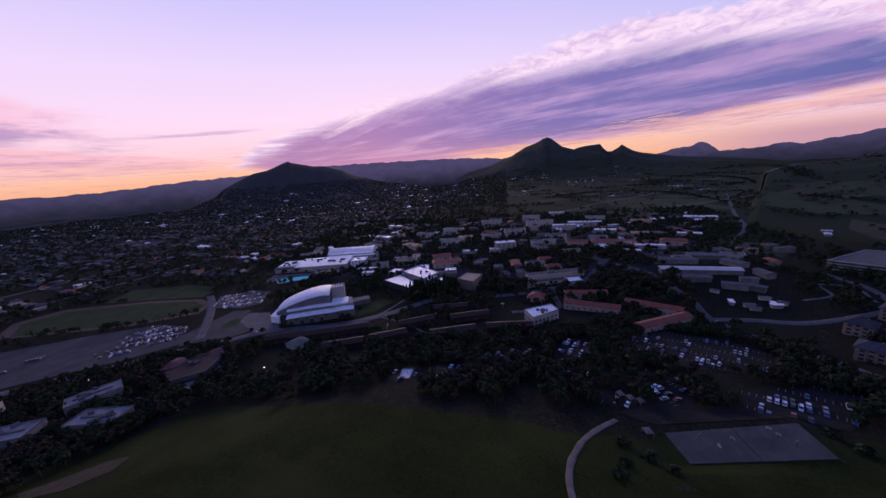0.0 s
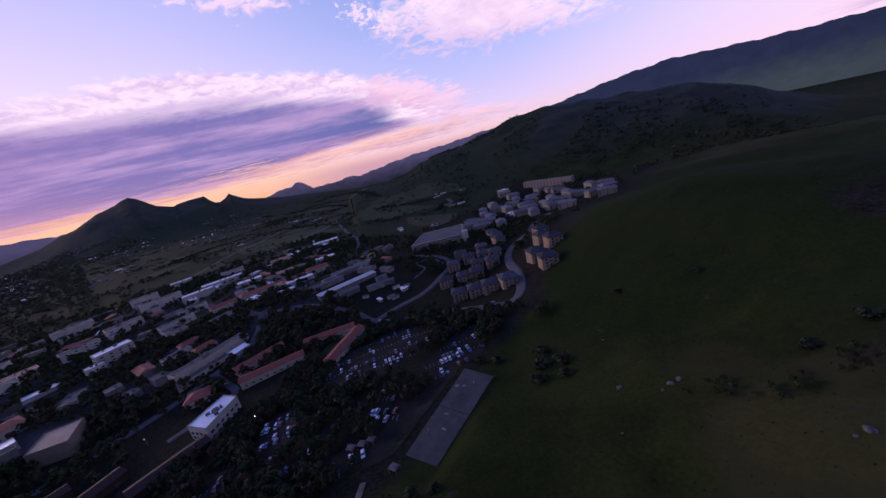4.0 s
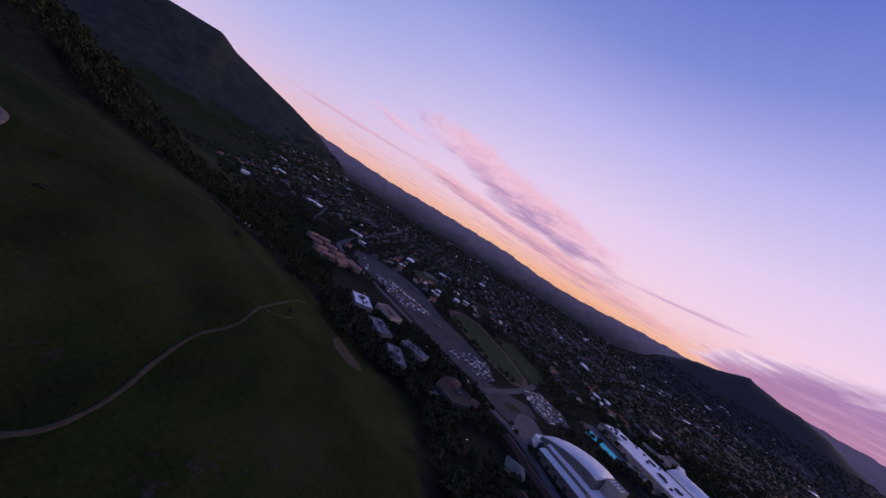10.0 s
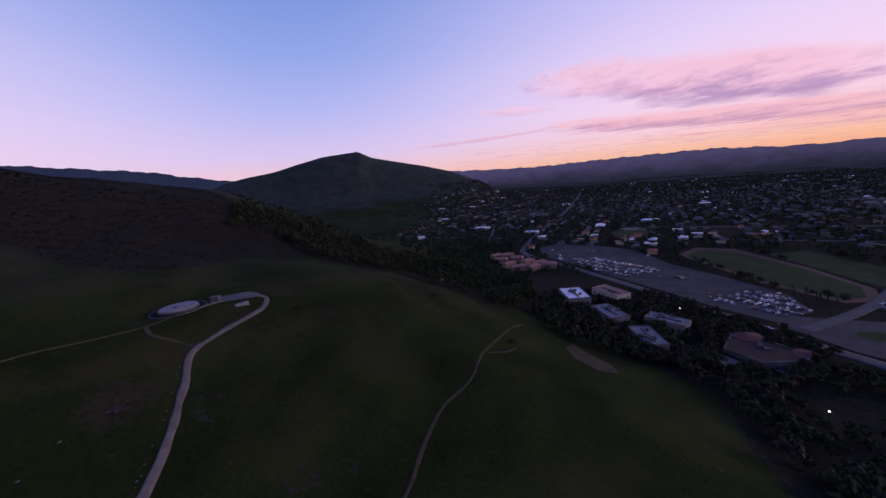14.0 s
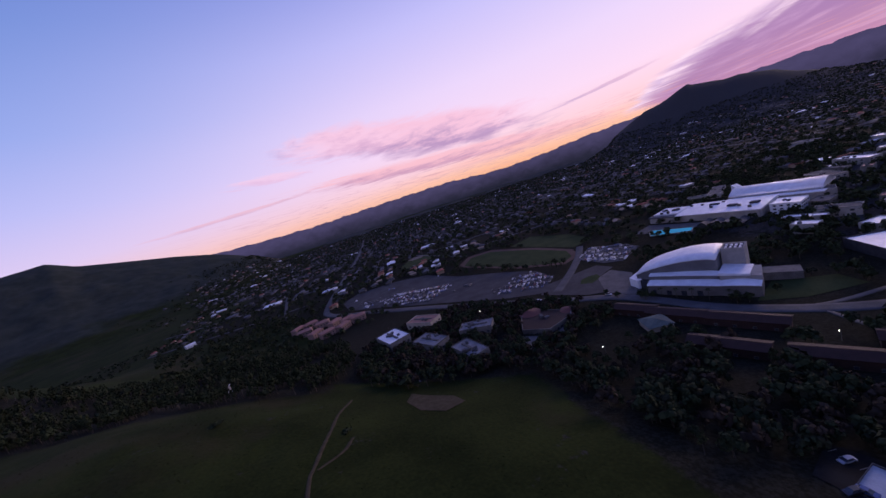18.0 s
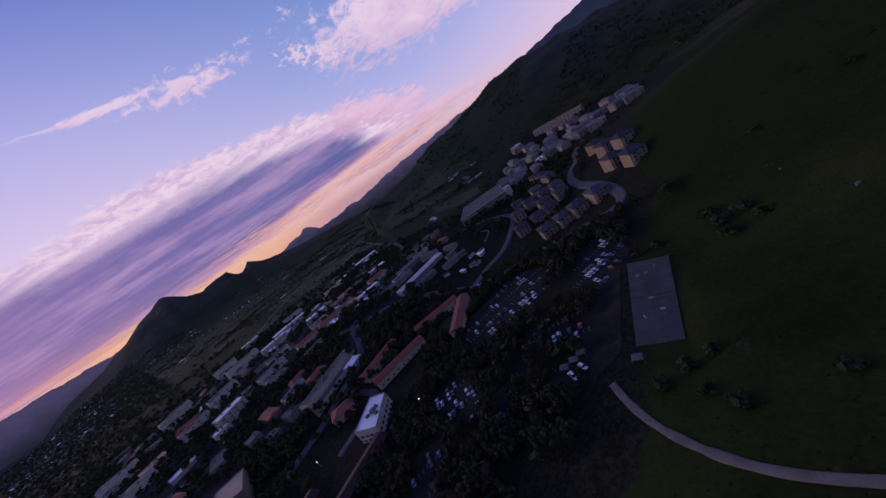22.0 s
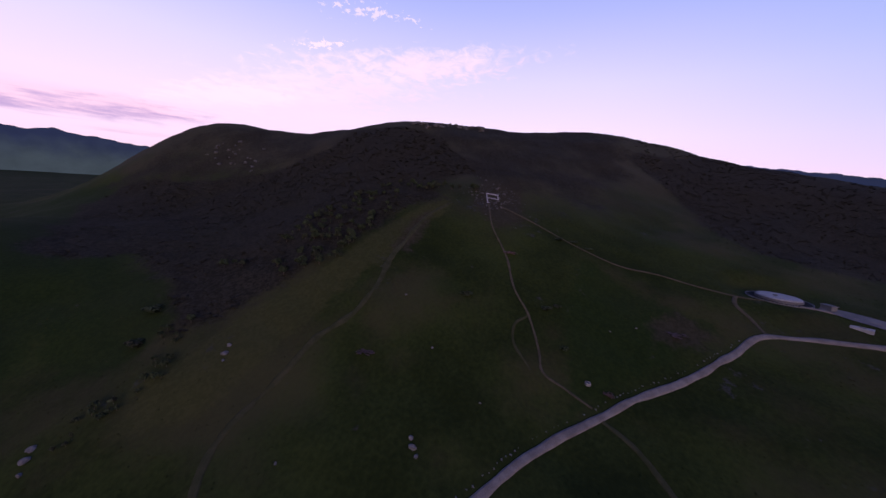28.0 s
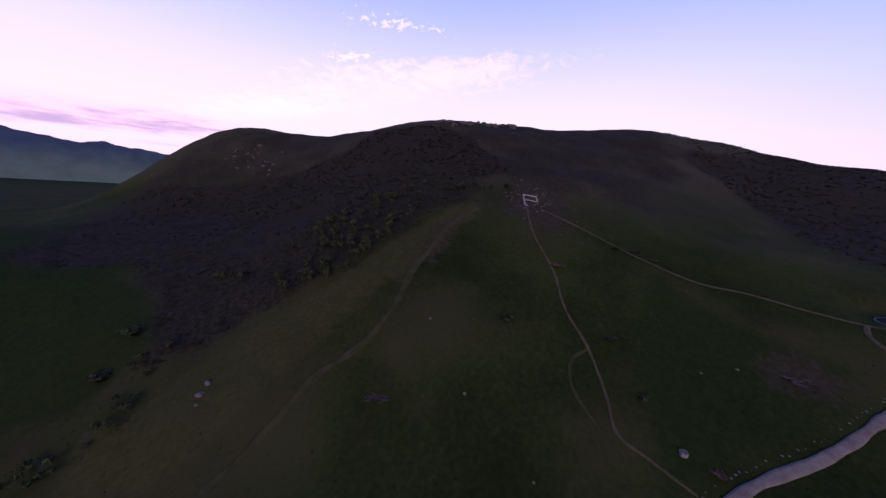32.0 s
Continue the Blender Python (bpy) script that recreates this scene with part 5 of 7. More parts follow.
# ---- recreation centre with its pools ----
def recreation_centre():
    f = frame_of(-446, -415, 346)
    t = thing("recreation_centre", "long low sports building with broad white roofs", "sports centre")
    part("wall", prism([f(0, 0), f(120, 0), f(120, 48), f(0, 44)], -3, 8), M_wall, t)
    part("main_roof", prism([f(34, -2), f(121, -2), f(121, 49), f(34, 46)], 8, [8.8, 9.2, 11.5, 11]), M_white_roof, t, "broad white membrane roof")
    part("low_roof", prism([f(-1, -1), f(34, -1), f(34, 45), f(-1, 44)], 6.8, 8.4), M_grey_roof, t, "grey stepped roof")
    part("low_roof", prism([f(2, 8), f(33, 8), f(33, 40), f(2, 40)], 8.4, 10.2), M_white_roof, t)
    for X, Y, w, d in ((84, 16, 9, 6), (104, 20, 8, 7), (60, 30, 10, 4), (20, 20, 8, 6)):
        part("skylight", prism([f(X, Y), f(X + w, Y), f(X + w, Y + d), f(X, Y + d)], 10.4, 12.1), M_slate, t, "dark raised skylight")
    for k in range(12):
        X, Y = rng.uniform(4, 110), rng.uniform(4, 40)
        part("roof_plant", prism([f(X, Y), f(X + 3, Y), f(X + 3, Y + 2), f(X, Y + 2)], 10, 12.4), M_concrete, t)
    footprint([f(-2, -2), f(152, -2), f(152, 104), f(60, 104), f(0, 46)])
    hall = thing("sports_hall", "tall gymnasium under a white barrel roof", "sports hall", at=(*f(112, 78), 0), turn=104)
    part("wall", box(-40, 40, -20, 20, -3, 12), M_wall, hall)
    part("vault_roof", vault(84, 42, 11, 12.2, 7, 10), M_white_roof, hall, "white barrel-vaulted roof", True)
    part("side_roof", box(-41, 45, -31, -21, 9, 10), M_white_roof, hall)
    part("side_wall", box(-40, 44, -30, -21, -3, 9), M_wall, hall)
    part("fin", prism([(-48, 6), (-40, 4), (-40, 16), (-46, 18)], 8, [22, 16, 17, 21]), M_white_roof, hall, "slanted white roof fin")
    annex = flat_block("sports_annex", "pale block with horizontal bands beside the gymnasium", "building", [f(126, 6), f(150, 6), f(150, 30), f(126, 30)], 11, M_white_roof, M_white_roof, kit=2, win=4)
    deck = patch_on_land("pool_deck", [f(4, -46), f(66, -46), f(70, -8), f(2, -8)], M_concrete, "pale concrete deck round the pools", 0.35, "pavement", 10)
    pool = [(-415, -387), (-433, -343), (-421, -336), (-398, -369)]
    mid = (-416.75, -358.75)
    p = thing("swimming_pool", "bright blue lit swimming pool in a concrete deck", "pool")
    grow = [(mid[0] + (a - mid[0]) * 1.06, mid[1] + (b - mid[1]) * 1.06) for a, b in pool]
    basin = part("basin", solid(*[prism([grow[k], grow[(k + 1) % 4], pool[(k + 1) % 4], pool[k]], -1.0, 0.9) for k in range(4)]), M_wall, p)
    part("water", prism(pool, -1.0, 0.7), M_pool, basin, "glowing turquoise water")
    for k in range(4):
        tent = thing("arched_shelter", "grey arched fabric shelter beside the pools", "shelter", "arched shelters", at=(*f(78 + k * 11, -24), 0), turn=14)
        part("canopy", vault(20, 10, 0.1, 3, 3.4, 8), M_grey_roof, tent, "", True)
        part("end_frame", box(-10.3, -10, -5, 5, 0, 3.2), M_concrete, tent)


recreation_centre()

M_metal = surface("pale_metal_roof", (0.3, 0.31, 0.33), (0.42, 0.43, 0.45), 0.2, 0.55, 0.1)
# ---- union and halls near it ----
flat_block("student_union", "low hall with a large bright white pointed roof", "hall", [(-400, -198), (-370, -149), (-386, -142), (-424, -182)], 7.5, M_slate, M_white_roof, kit=0)
flat_block("student_union", "white-roofed hall with raised roof lights", "hall", [(-428, -180), (-396, -138), (-424, -124), (-456, -165)], 11, M_wall, M_white_roof, kit=5)
flat_block("student_union", "angular white-roofed wing of the union", "hall", [(-400, -138), (-384, -116), (-402, -110), (-416, -130)], 9, M_wall, M_white_roof, kit=1)
flat_block("theatre", "windowless brown brick cube with a tan roof", "theatre", [(-392, -92), (-418, -84), (-411, -62), (-380, -69)], 12, surface("brown_brick", (0.11, 0.085, 0.07), (0.16, 0.125, 0.1), 0.4, 0.9, 0.3), M_tan, kit=0)
flat_block("white_hall", "white three-storey building with plant on its roof", "building", [(-300, -7), (-315, 18), (-302, 24), (-283, 1)], 10, M_wall, M_white_roof, kit=6, win=7)
flat_block("long_hall", "long grey two-storey hall with a flat roof", "hall", [(-410, -8), (-433, 58), (-420, 63), (-397, -4)], 10, M_beige, M_concrete, kit=4, win=9)
flat_block("long_hall", "lower grey annex in front of the long hall", "hall", [(-397, -4), (-418, 58), (-406, 56), (-386, -5)], 5.5, M_beige, M_concrete, kit=2, win=9)
flat_block("long_hall", "small projecting pale block of the long hall", "hall", [(-404, 38), (-410, 55), (-396, 58), (-390, 42)], 4.5, M_wall, M_white_roof, kit=0)
gabled("lodge", "square lodge with a red pyramid roof", "house", -352, 6, 20, 18, 16, 5, 3.2, M_beige, M_tile, ridge=0.1, win=3)
for cx, cy, br, ln in ((-325, 56, 15, 50), (-357, 55, 355, 42), (-324, 109, 27, 46), (-288, 106, 330, 50)):
    gabled("dormitory_row", "long low dormitory with a red tile roof", "dormitory", cx, cy, br, ln, 10.5, 5.6, 2.4, M_beige, M_tile, "red-roofed dormitory rows", win=9)
for cx, cy, br, ln in ((-275, -20, 350, 40), (-260, -68, 338, 40), (-300, -60, 338, 38), (-245, -205, 335, 34), (-260, -172, 335, 38), (-236, -230, 335, 28), (-322, -85, 345, 36), (-226, -158, 335, 34), (-246, -124, 330, 32), (-282, -110, 330, 34)):
    gabled("dormitory_row", "long dark red-roofed dormitory among trees", "dormitory", cx, cy, br, ln, 10.5, 5.4, 2.2, surface("red_brick", (0.024, 0.0125, 0.010), (0.042, 0.021, 0.017), 0.3, 0.9, 0.3) if "red_brick" not in MATS else MATS["red_brick"], surface("weathered_red_tile", (0.019, 0.0088, 0.0078), (0.033, 0.0148, 0.0128), 0.3, 0.85, 0.3) if "weathered_red_tile" not in MATS else MATS["weathered_red_tile"], "brick dormitory rows", win=4)
gabled("pavilion", "small square pavilion with a greenish roof", "pavilion", -228, -205, 20, 15, 15, 4, 2.6, M_beige, surface("green_copper", (0.05, 0.068, 0.064), (0.08, 0.105, 0.097), 0.3, 0.85, 0.2), ridge=0.1)
for cx, cy, br, ln, wd in ((-414, 182, 5, 76, 13), (-392, 168, 5, 30, 9), (-452, 172, 8, 44, 12), (-437, 226, 60, 24, 12), (-372, 196, 20, 20, 8), (-402, 236, 80, 18, 9), (-470, 210, 10, 38, 14), (-385, 214, 10, 14, 7), (-366, 212, 40, 12, 6)):
    gabled("workshop_shed", "long pale metal-roofed workshop shed", "shed", cx, cy, br, ln, wd, 5, 1.6, M_siding, M_grey_roof if ln < 60 else M_metal, "campus workshops", win=0)
for k in range(9):
    gabled("trailer", "small pale site trailer in the service yard", "trailer", -345 + rng.uniform(-26, 22), 196 + rng.uniform(-22, 24), rng.choice((10, 100, 40)), rng.uniform(6, 9), 2.8, 2.8, 0.3, M_wall, M_grey_roof if k % 3 else M_white_roof, "service yard trailers")


# ---- parking structure ----
def parking_structure():
    poly = [(-429, 305), (-376, 364), (-424, 420), (-470, 368)]
    g = min(gz(*p) for p in poly) + 2
    t = thing("parking_structure", "four-level concrete parking structure with open decks", "parking garage")
    for k in range(5):
        z = g + k * 3.1
        part("deck", prism(poly, z, z + 0.35), M_concrete, t)
        rim = []
        for i in range(4):
            a, b = poly[i], poly[(i + 1) % 4]
            cx, cy = -424, 364
            ins = lambda p: (cx + (p[0] - cx) * 0.985, cy + (p[1] - cy) * 0.985)
            rim.append(prism([a, b, ins(b), ins(a)], z + 0.35, z + 1.35))
        part("parapet", solid(*rim), M_wall, t, "pale concrete parapet band")
    # added dark block fills the open decks in place of their shade
    part("core", prism([(cx_ + 0.93 * (p[0] - cx_), cy_ + 0.93 * (p[1] - cy_)) for cx_, cy_ in ((-424, 364),) for p in poly], g - 6, g + 12.3), M_slate, t, "dark solid block standing in for the shade inside")
    for i in range(4):
        a, b = poly[i], poly[(i + 1) % 4]
        for s in range(9):
            x, y = a[0] + (b[0] - a[0]) * s / 8.5, a[1] + (b[1] - a[1]) * s / 8.5
            x, y = -424 + (x + 424) * 0.98, 364 + (y - 364) * 0.98
            part("column", box(x - 0.35, x + 0.35, y - 0.35, y + 0.35, g - 6, g + 12.4), M_concrete, t)
    part("stair_tower", prism([(-376, 364), (-370, 371), (-378, 380), (-384, 373)], g - 6, g + 17), M_wall, t, "pale stair tower")
    footprint(poly)


parking_structure()


# ---- hillside apartments ----
def apartment(w, d, h, wall, roof, name, label, group):
    t = thing(name, label, "apartment house", group)
    body = part("wall", solid(box(-w / 2, w / 2, -d / 2, d / 2, -4, h), box(-w / 2 + 1.2, -w / 2 + 5.2, -d / 2 - 1.2, -d / 2, -4, h - 0.6), box(w / 2 - 5.2, w / 2 - 1.2, -d / 2 - 1.2, -d / 2, -4, h - 0.6)), wall, t)
    top = part("roof", hip(w, d, h, 3.6, 1.1, 0.4), roof, t)
    for s in range(3):
        windows(body, -w / 2 + 1.4, -w / 2 + 5.0, -d / 2 - 1.24, 0.8 + s * 2.75, 1, 2.2, 1.6)
        windows(body, w / 2 - 5.0, w / 2 - 1.4, -d / 2 - 1.24, 0.8 + s * 2.75, 1, 2.2, 1.6)
        windows(body, -w / 2 + 5.6, w / 2 - 5.6, -d / 2 - 0.04, 0.8 + s * 2.75, 1, 1.6, 1.8)
        windows(body, -d / 2 + 2, d / 2 - 2, -w / 2 - 0.04, 0.8 + s * 2.75, 2, 1.5, 1.5, 90)
    part("balcony", box(-1.6, 1.6, -d / 2 - 1.3, -d / 2, 3.0, 4.0), wall, t)
    part("balcony", box(-1.6, 1.6, -d / 2 - 1.3, -d / 2, 6.1, 7.1), wall, t)
    part("chimney", box(2, 2.9, 1, 1.9, h + 0.5, h + 3.4), wall, top)
    return t


SPOTS = [(-245, 209, 150), (-230, 216, 152), (-216, 221, 150), (-199, 226, 158), (-287, 233, 146), (-270, 244, 148), (-258, 252, 150), (-274, 273, 148), (-254, 276, 150), (-309, 270, 145), (-302, 291, 147), (-284, 298, 150), (-268, 300, 150), (-324, 300, 145), (-306, 322, 148), (-190, 262, 160), (-168, 244, 152), (-204, 300, 162), (-182, 282, 158), (-226, 336, 165), (-300, 352, 170), (-318, 372, 165), (-338, 388, 160)]
first = apartment(14.0, 14, 8.4, M_tan_wall, M_slate, "apartment_house", "three-storey ochre stucco apartment house with a dark hipped roof", "hillside apartments")
first.matrix_basis = pose(SPOTS[0][0], SPOTS[0][1], gz(*SPOTS[0][:2]), 0, 0, SPOTS[0][2] - 105)
for x, y, a in SPOTS[1:]:
    copy_thing(first, pose(x, y, gz(x, y), 0, 0, a - 105))
for x, y, a in SPOTS:
    footprint(oblong(x, y, 0, 19, 19))
# student village: pale gabled blocks on terraces
VILLAGE = [(-524, 698), (-393, 434), (-363, 448), (-489, 679), (-407, 620), (-439, 712), (-364, 514), (-336, 508), (-308, 529), (-279, 518), (-333, 637), (-297, 596), (-406, 700), (-258, 574), (-230, 556), (-426, 559), (-457, 566), (-487, 558), (-425, 440), (-445, 470), (-424, 502), (-408, 470), (-455, 520), (-393, 575), (-440, 600), (-339, 557), (-365, 545), (-350, 600), (-420, 650), (-316, 570), (-301, 670), (-380, 690), (-455, 640), (-245, 600), (-262, 640), (-500, 610)]
block = apartment(27, 15, 9.4, M_village, M_village_roof, "village_house", "three-storey grey-beige residence with a grey hipped roof", "student village")
block.matrix_basis = pose(VILLAGE[0][0], VILLAGE[0][1], gz(*VILLAGE[0]), 0, 0, 40)
for i, (x, y) in enumerate(VILLAGE[1:]):
    copy_thing(block, pose(x, y, gz(x, y), 0, 0, (40, 130, 55, 20, 145)[i % 5]))
    footprint(oblong(x, y, 0, 26, 26))
flat_block("village_hall", "long pale six-storey residence with a flat roof", "building", [(-500, 748), (-378, 752), (-378, 770), (-500, 768)], 15, M_village, M_village_roof, kit=5, win=14)
flat_block("village_hall", "white square tower block of the village", "building", [(-540, 690), (-520, 690), (-520, 712), (-540, 712)], 17, M_wall, M_white_roof, kit=2, win=4)
flat_block("village_hall", "pale plaza building between the residences", "building", [(-404, 520), (-372, 512), (-366, 528), (-398, 538)], 5, M_wall, M_white_roof, kit=2, win=6)

# ---- dormitories by the southern slope ----
for name, label, poly, h, wall, roof in (
        ("residence_hall", "four-storey residence with a bright white stepped roof", oblong(-61, -334, 340, 32, 21), 13.5, M_siding, M_white_roof),
        ("residence_hall", "four-storey residence with a salmon pink roof", oblong(-95, -358, 318, 32, 18), 12.5, M_beige, M_pink),
        ("residence_hall", "grey flat-roofed residence among bare trees", oblong(-90, -300, 330, 30, 17), 10, M_siding, M_gravel_roof),
        ("residence_hall", "grey flat-roofed residence with a pale roof walkway", oblong(-112, -258, 345, 30, 15), 10, M_siding, M_gravel_roof),
        ("residence_hall", "grey flat-roofed residence near the avenue", oblong(-132, -298, 300, 29, 15), 9.5, M_siding, M_gravel_roof)):
    t = flat_block(name, label, "dormitory", poly, h, wall, roof, "southern residences", kit=5, win=5)
    ax, ay = (poly[1][0] - poly[0][0]) / 40, (poly[1][1] - poly[0][1]) / 40
    part("roof_walk", prism([(-14 * ax - 1.2 * ay, -14 * ay + 1.2 * ax), (14 * ax - 1.2 * ay, 14 * ay + 1.2 * ax), (14 * ax + 1.2 * ay, 14 * ay - 1.2 * ax), (-14 * ax + 1.2 * ay, -14 * ay - 1.2 * ax)], h + 0.12, h + 0.9), M_concrete, t, "raised pale roof strip")
for i, (x, y) in enumerate([(72, -572), (54, -580), (34, -560), (14, -541), (-6, -530), (-22, -520), (40, -520), (22, -500), (58, -545), (0, -505)]):
    gabled("town_house", "pinkish stucco townhouse with a tile roof", "house", x, y, 40 + (i % 3) * 25, 20, 12, 7.5, 2.6, surface("pink_stucco", (0.22, 0.14, 0.115), (0.3, 0.19, 0.16), 0.2, 0.9, 0.1) if "pink_stucco" not in MATS else MATS["pink_stucco"], M_pink, "pink townhouses", ridge=0.4, win=4)
hall = flat_block("dining_hall", "low dining hall with a dark red roof and terraces", "building", [(-170, -288), (-159, -266), (-169, -256), (-175, -250), (-199, -257), (-206, -266), (-190, -285), (-183, -290)], 5, M_siding, MATS["weathered_red_tile"], kit=3, win=6)
for x, y, r in ((-180, -290, 10), (-204, -268, 8.5)):
    d = thing("rotunda", "round pavilion with a shallow red cone roof", "pavilion", "dining rotundas", at=(x, y, gz(x, y)))
    part("wall", disc(0, 0, r - 1, r - 1, -2, 4.6), M_siding, d)
    part("roof", disc(0, 0, r, r, 4.6, 6.8, 28, 0.12), surface("brick_red_roof", (0.085, 0.03, 0.026), (0.12, 0.042, 0.036), 0.3, 0.8, 0.2) if "brick_red_roof" not in MATS else MATS["brick_red_roof"], d)
patch_on_land("terrace", [(-150, -250), (-157, -263), (-165, -254), (-176, -247), (-190, -254), (-181, -234), (-165, -240), (-150, -235)], M_concrete, "pale concrete terrace behind the dining hall", 0.3, "pavement", 8)
patch_on_land("amphitheatre", [(-62, -221), (-68, -215), (-84, -204), (-88, -192), (-76, -184), (-64, -192), (-58, -208)], M_trail, "pale bare fan-shaped clearing on the slope", 0.3, "clearing", 5)
flat_block("shed", "small shed with a corrugated pale roof by the parking", "shed", [(-177, -83), (-178, -75), (-165, -74), (-164, -81)], 3.0, M_concrete, M_metal, kit=0)
gabled("farmhouse", "lone white house at the edge of the woods", "house", 80, -322, 50, 13, 8, 4.5, 2.2, M_white_roof, M_white_roof, win=3)
gabled("farmhouse", "lone pale house at the mouth of the far valley", "house", 310, -760, 50, 16, 9, 5, 2.5, M_white_roof, M_white_roof, win=3)

footprint(oblong(66, -305, 65, 60, 26))

# ---- halls of the inner campus ----
HALLS = [(-561, -43, 345, 34, 18, 19, 0), (-545, -60, 345, 16, 12, 12, 0), (-751, -175, 10, 46, 18, 13, 1), (-706, -230, 20, 40, 16, 12, 1), (-643, -155, 350, 50, 16, 10, 1), (-611, -230, 30, 40, 20, 8, 3), (-489, -129, 340, 44, 22, 8, 2),
         (-520, -145, 340, 30, 16, 9, 2), (-808, 19, 355, 60, 18, 14, 1), (-718, -34, 350, 44, 20, 12, 1), (-751, 68, 0, 48, 16, 12, 0), (-792, 115, 5, 70, 18, 10, 0), (-635, 116, 8, 30, 20, 7, 1), (-584, 130, 8, 66, 20, 7, 2),
         (-563, 209, 15, 34, 18, 8, 2), (-539, 170, 10, 40, 14, 7, 0), (-510, 138, 10, 24, 12, 6, 0), (-824, 351, 20, 60, 24, 7, 0), (-461, 182, 10, 20, 12, 5, 1), (-488, 19, 345, 20, 12, 6, 2), (-836, -96, 350, 50, 20, 15, 1),
         (-902, 0, 0, 44, 20, 13, 1), (-955, 67, 5, 40, 18, 11, 0), (-671, -132, 345, 30, 20, 9, 3), (-850, -362, 20, 46, 18, 8, 0), (-929, -506, 20, 44, 18, 8, 1), (-589, -428, 60, 60, 16, 6, 1), (-433, -171, 340, 22, 16, 8, 0),
         (-464, 5, 345, 26, 14, 8, 1), (-446, 27, 345, 20, 12, 7, 2), (-610, 20, 350, 42, 14, 9, 1), (-655, 45, 0, 38, 14, 10, 1), (-680, -80, 345, 40, 16, 11, 1), (-590, 75, 0, 34, 14, 8, 2), (-700, 140, 10, 40, 20, 8, 0),
         (-660, 190, 12, 30, 18, 7, 3), (-640, 260, 20, 36, 16, 7, 0), (-500, -200, 350, 34, 18, 9, 1), (-480, -240, 340, 30, 14, 8, 1), (-540, -290, 330, 36, 18, 9, 1), (-620, -320, 30, 40, 18, 8, 1), (-700, -330, 20, 44, 16, 8, 0),
         (-470, 240, 20, 24, 14, 6, 1), (-500, 270, 25, 22, 12, 6, 3), (-520, 60, 345, 26, 14, 9, 1), (-870, 150, 10, 44, 20, 9, 1), (-800, 230, 15, 40, 20, 8, 3)]
LOOKS = [("pale campus hall with a bright white roof", M_wall, M_white_roof), ("grey concrete campus hall with a flat roof", M_wall, M_grey_roof), ("brick campus hall with a red tile roof", M_beige, M_tile), ("tan campus hall with a clay-coloured roof", M_tan, M_pink)]
for x, y, br, ln, wd, h, kind in HALLS:
    lab, wall, roof = LOOKS[kind]
    if kind == 2:
        gabled("campus_hall", lab, "building", x, y, br, ln, wd, h, 3.0, wall, roof, "campus halls", ridge=0.5, win=4)
    else:
        flat_block("campus_hall", lab, "building", oblong(x, y, br, ln, wd), h, wall, roof, "campus halls", kit=3, win=(4 if h > 9 else 3) if x > -720 else 0)
        if ln > 40 and kind != 3:
            flat_block("campus_hall", "low wing beside a campus hall", "building", oblong(x + 20, y - 12, br + 90, ln * 0.5, 12), h * 0.55, wall, roof, "campus halls", kit=1)


CAMPUS_BITS = []


def clear_of(x, y, buffer=3.0, roads=True):
    """True where no building, lot or road lies."""
    ok = np.ones(len(x), bool)
    for poly in AREAS:
        p = np.asarray(poly, float)
        lo, hi = p.min(0) - 1, p.max(0) + 1
        k = (x > lo[0]) & (x < hi[0]) & (y > lo[1]) & (y < hi[1]) & ok
        if k.any():
            ok[np.where(k)[0][inside(poly, x[k], y[k])]] = False
    if roads:
        for L, half in ROADS:
            lo, hi = L.min(0) - half - buffer, L.max(0) + half + buffer
            k = np.where((x > lo[0]) & (x < hi[0]) & (y > lo[1]) & (y < hi[1]) & ok)[0]
            for c in range(0, len(k), 4000):
                kk = k[c:c + 4000]
                d = np.min((x[kk, None] - L[None, :, 0]) ** 2 + (y[kk, None] - L[None, :, 1]) ** 2, axis=1)
                ok[kk[d < (half + buffer) ** 2]] = False
    return ok


# smaller buildings that fill the blocks between the halls
bits = random.Random(44)
for k in range(900):
    x, y = bits.uniform(-880, -425), bits.uniform(-330, 320)
    if len(CAMPUS_BITS) > 92 or not clear_of(np.array([x, x - 8, x + 8, x, x]), np.array([y, y, y, y - 8, y + 8]), 8).all():
        continue
    CAMPUS_BITS.append((x, y))
    ln, wd, h, br = bits.uniform(12, 32), bits.uniform(8, 16), bits.uniform(3.5, 9), bits.choice((345, 350, 75, 80, 10, 100))
    kind = bits.choice((0, 0, 1, 1, 1, 1, 2, 3))
    if kind == 2:
        gabled("campus_block", "small campus building with a red tile roof", "building", x, y, br, ln, wd, h * 0.7, 2.2, M_siding, M_tile, "small campus buildings", ridge=0.6)
    else:
        flat_block("campus_block", ("small campus building with a white flat roof", "small grey campus building with a flat roof", "", "small campus building with a clay-coloured roof")[kind], "building", oblong(x, y, br, ln, wd), h, M_siding if kind else M_wall, (M_white_roof, M_grey_roof, M_tile, M_pink)[kind], "small campus buildings", kit=1)
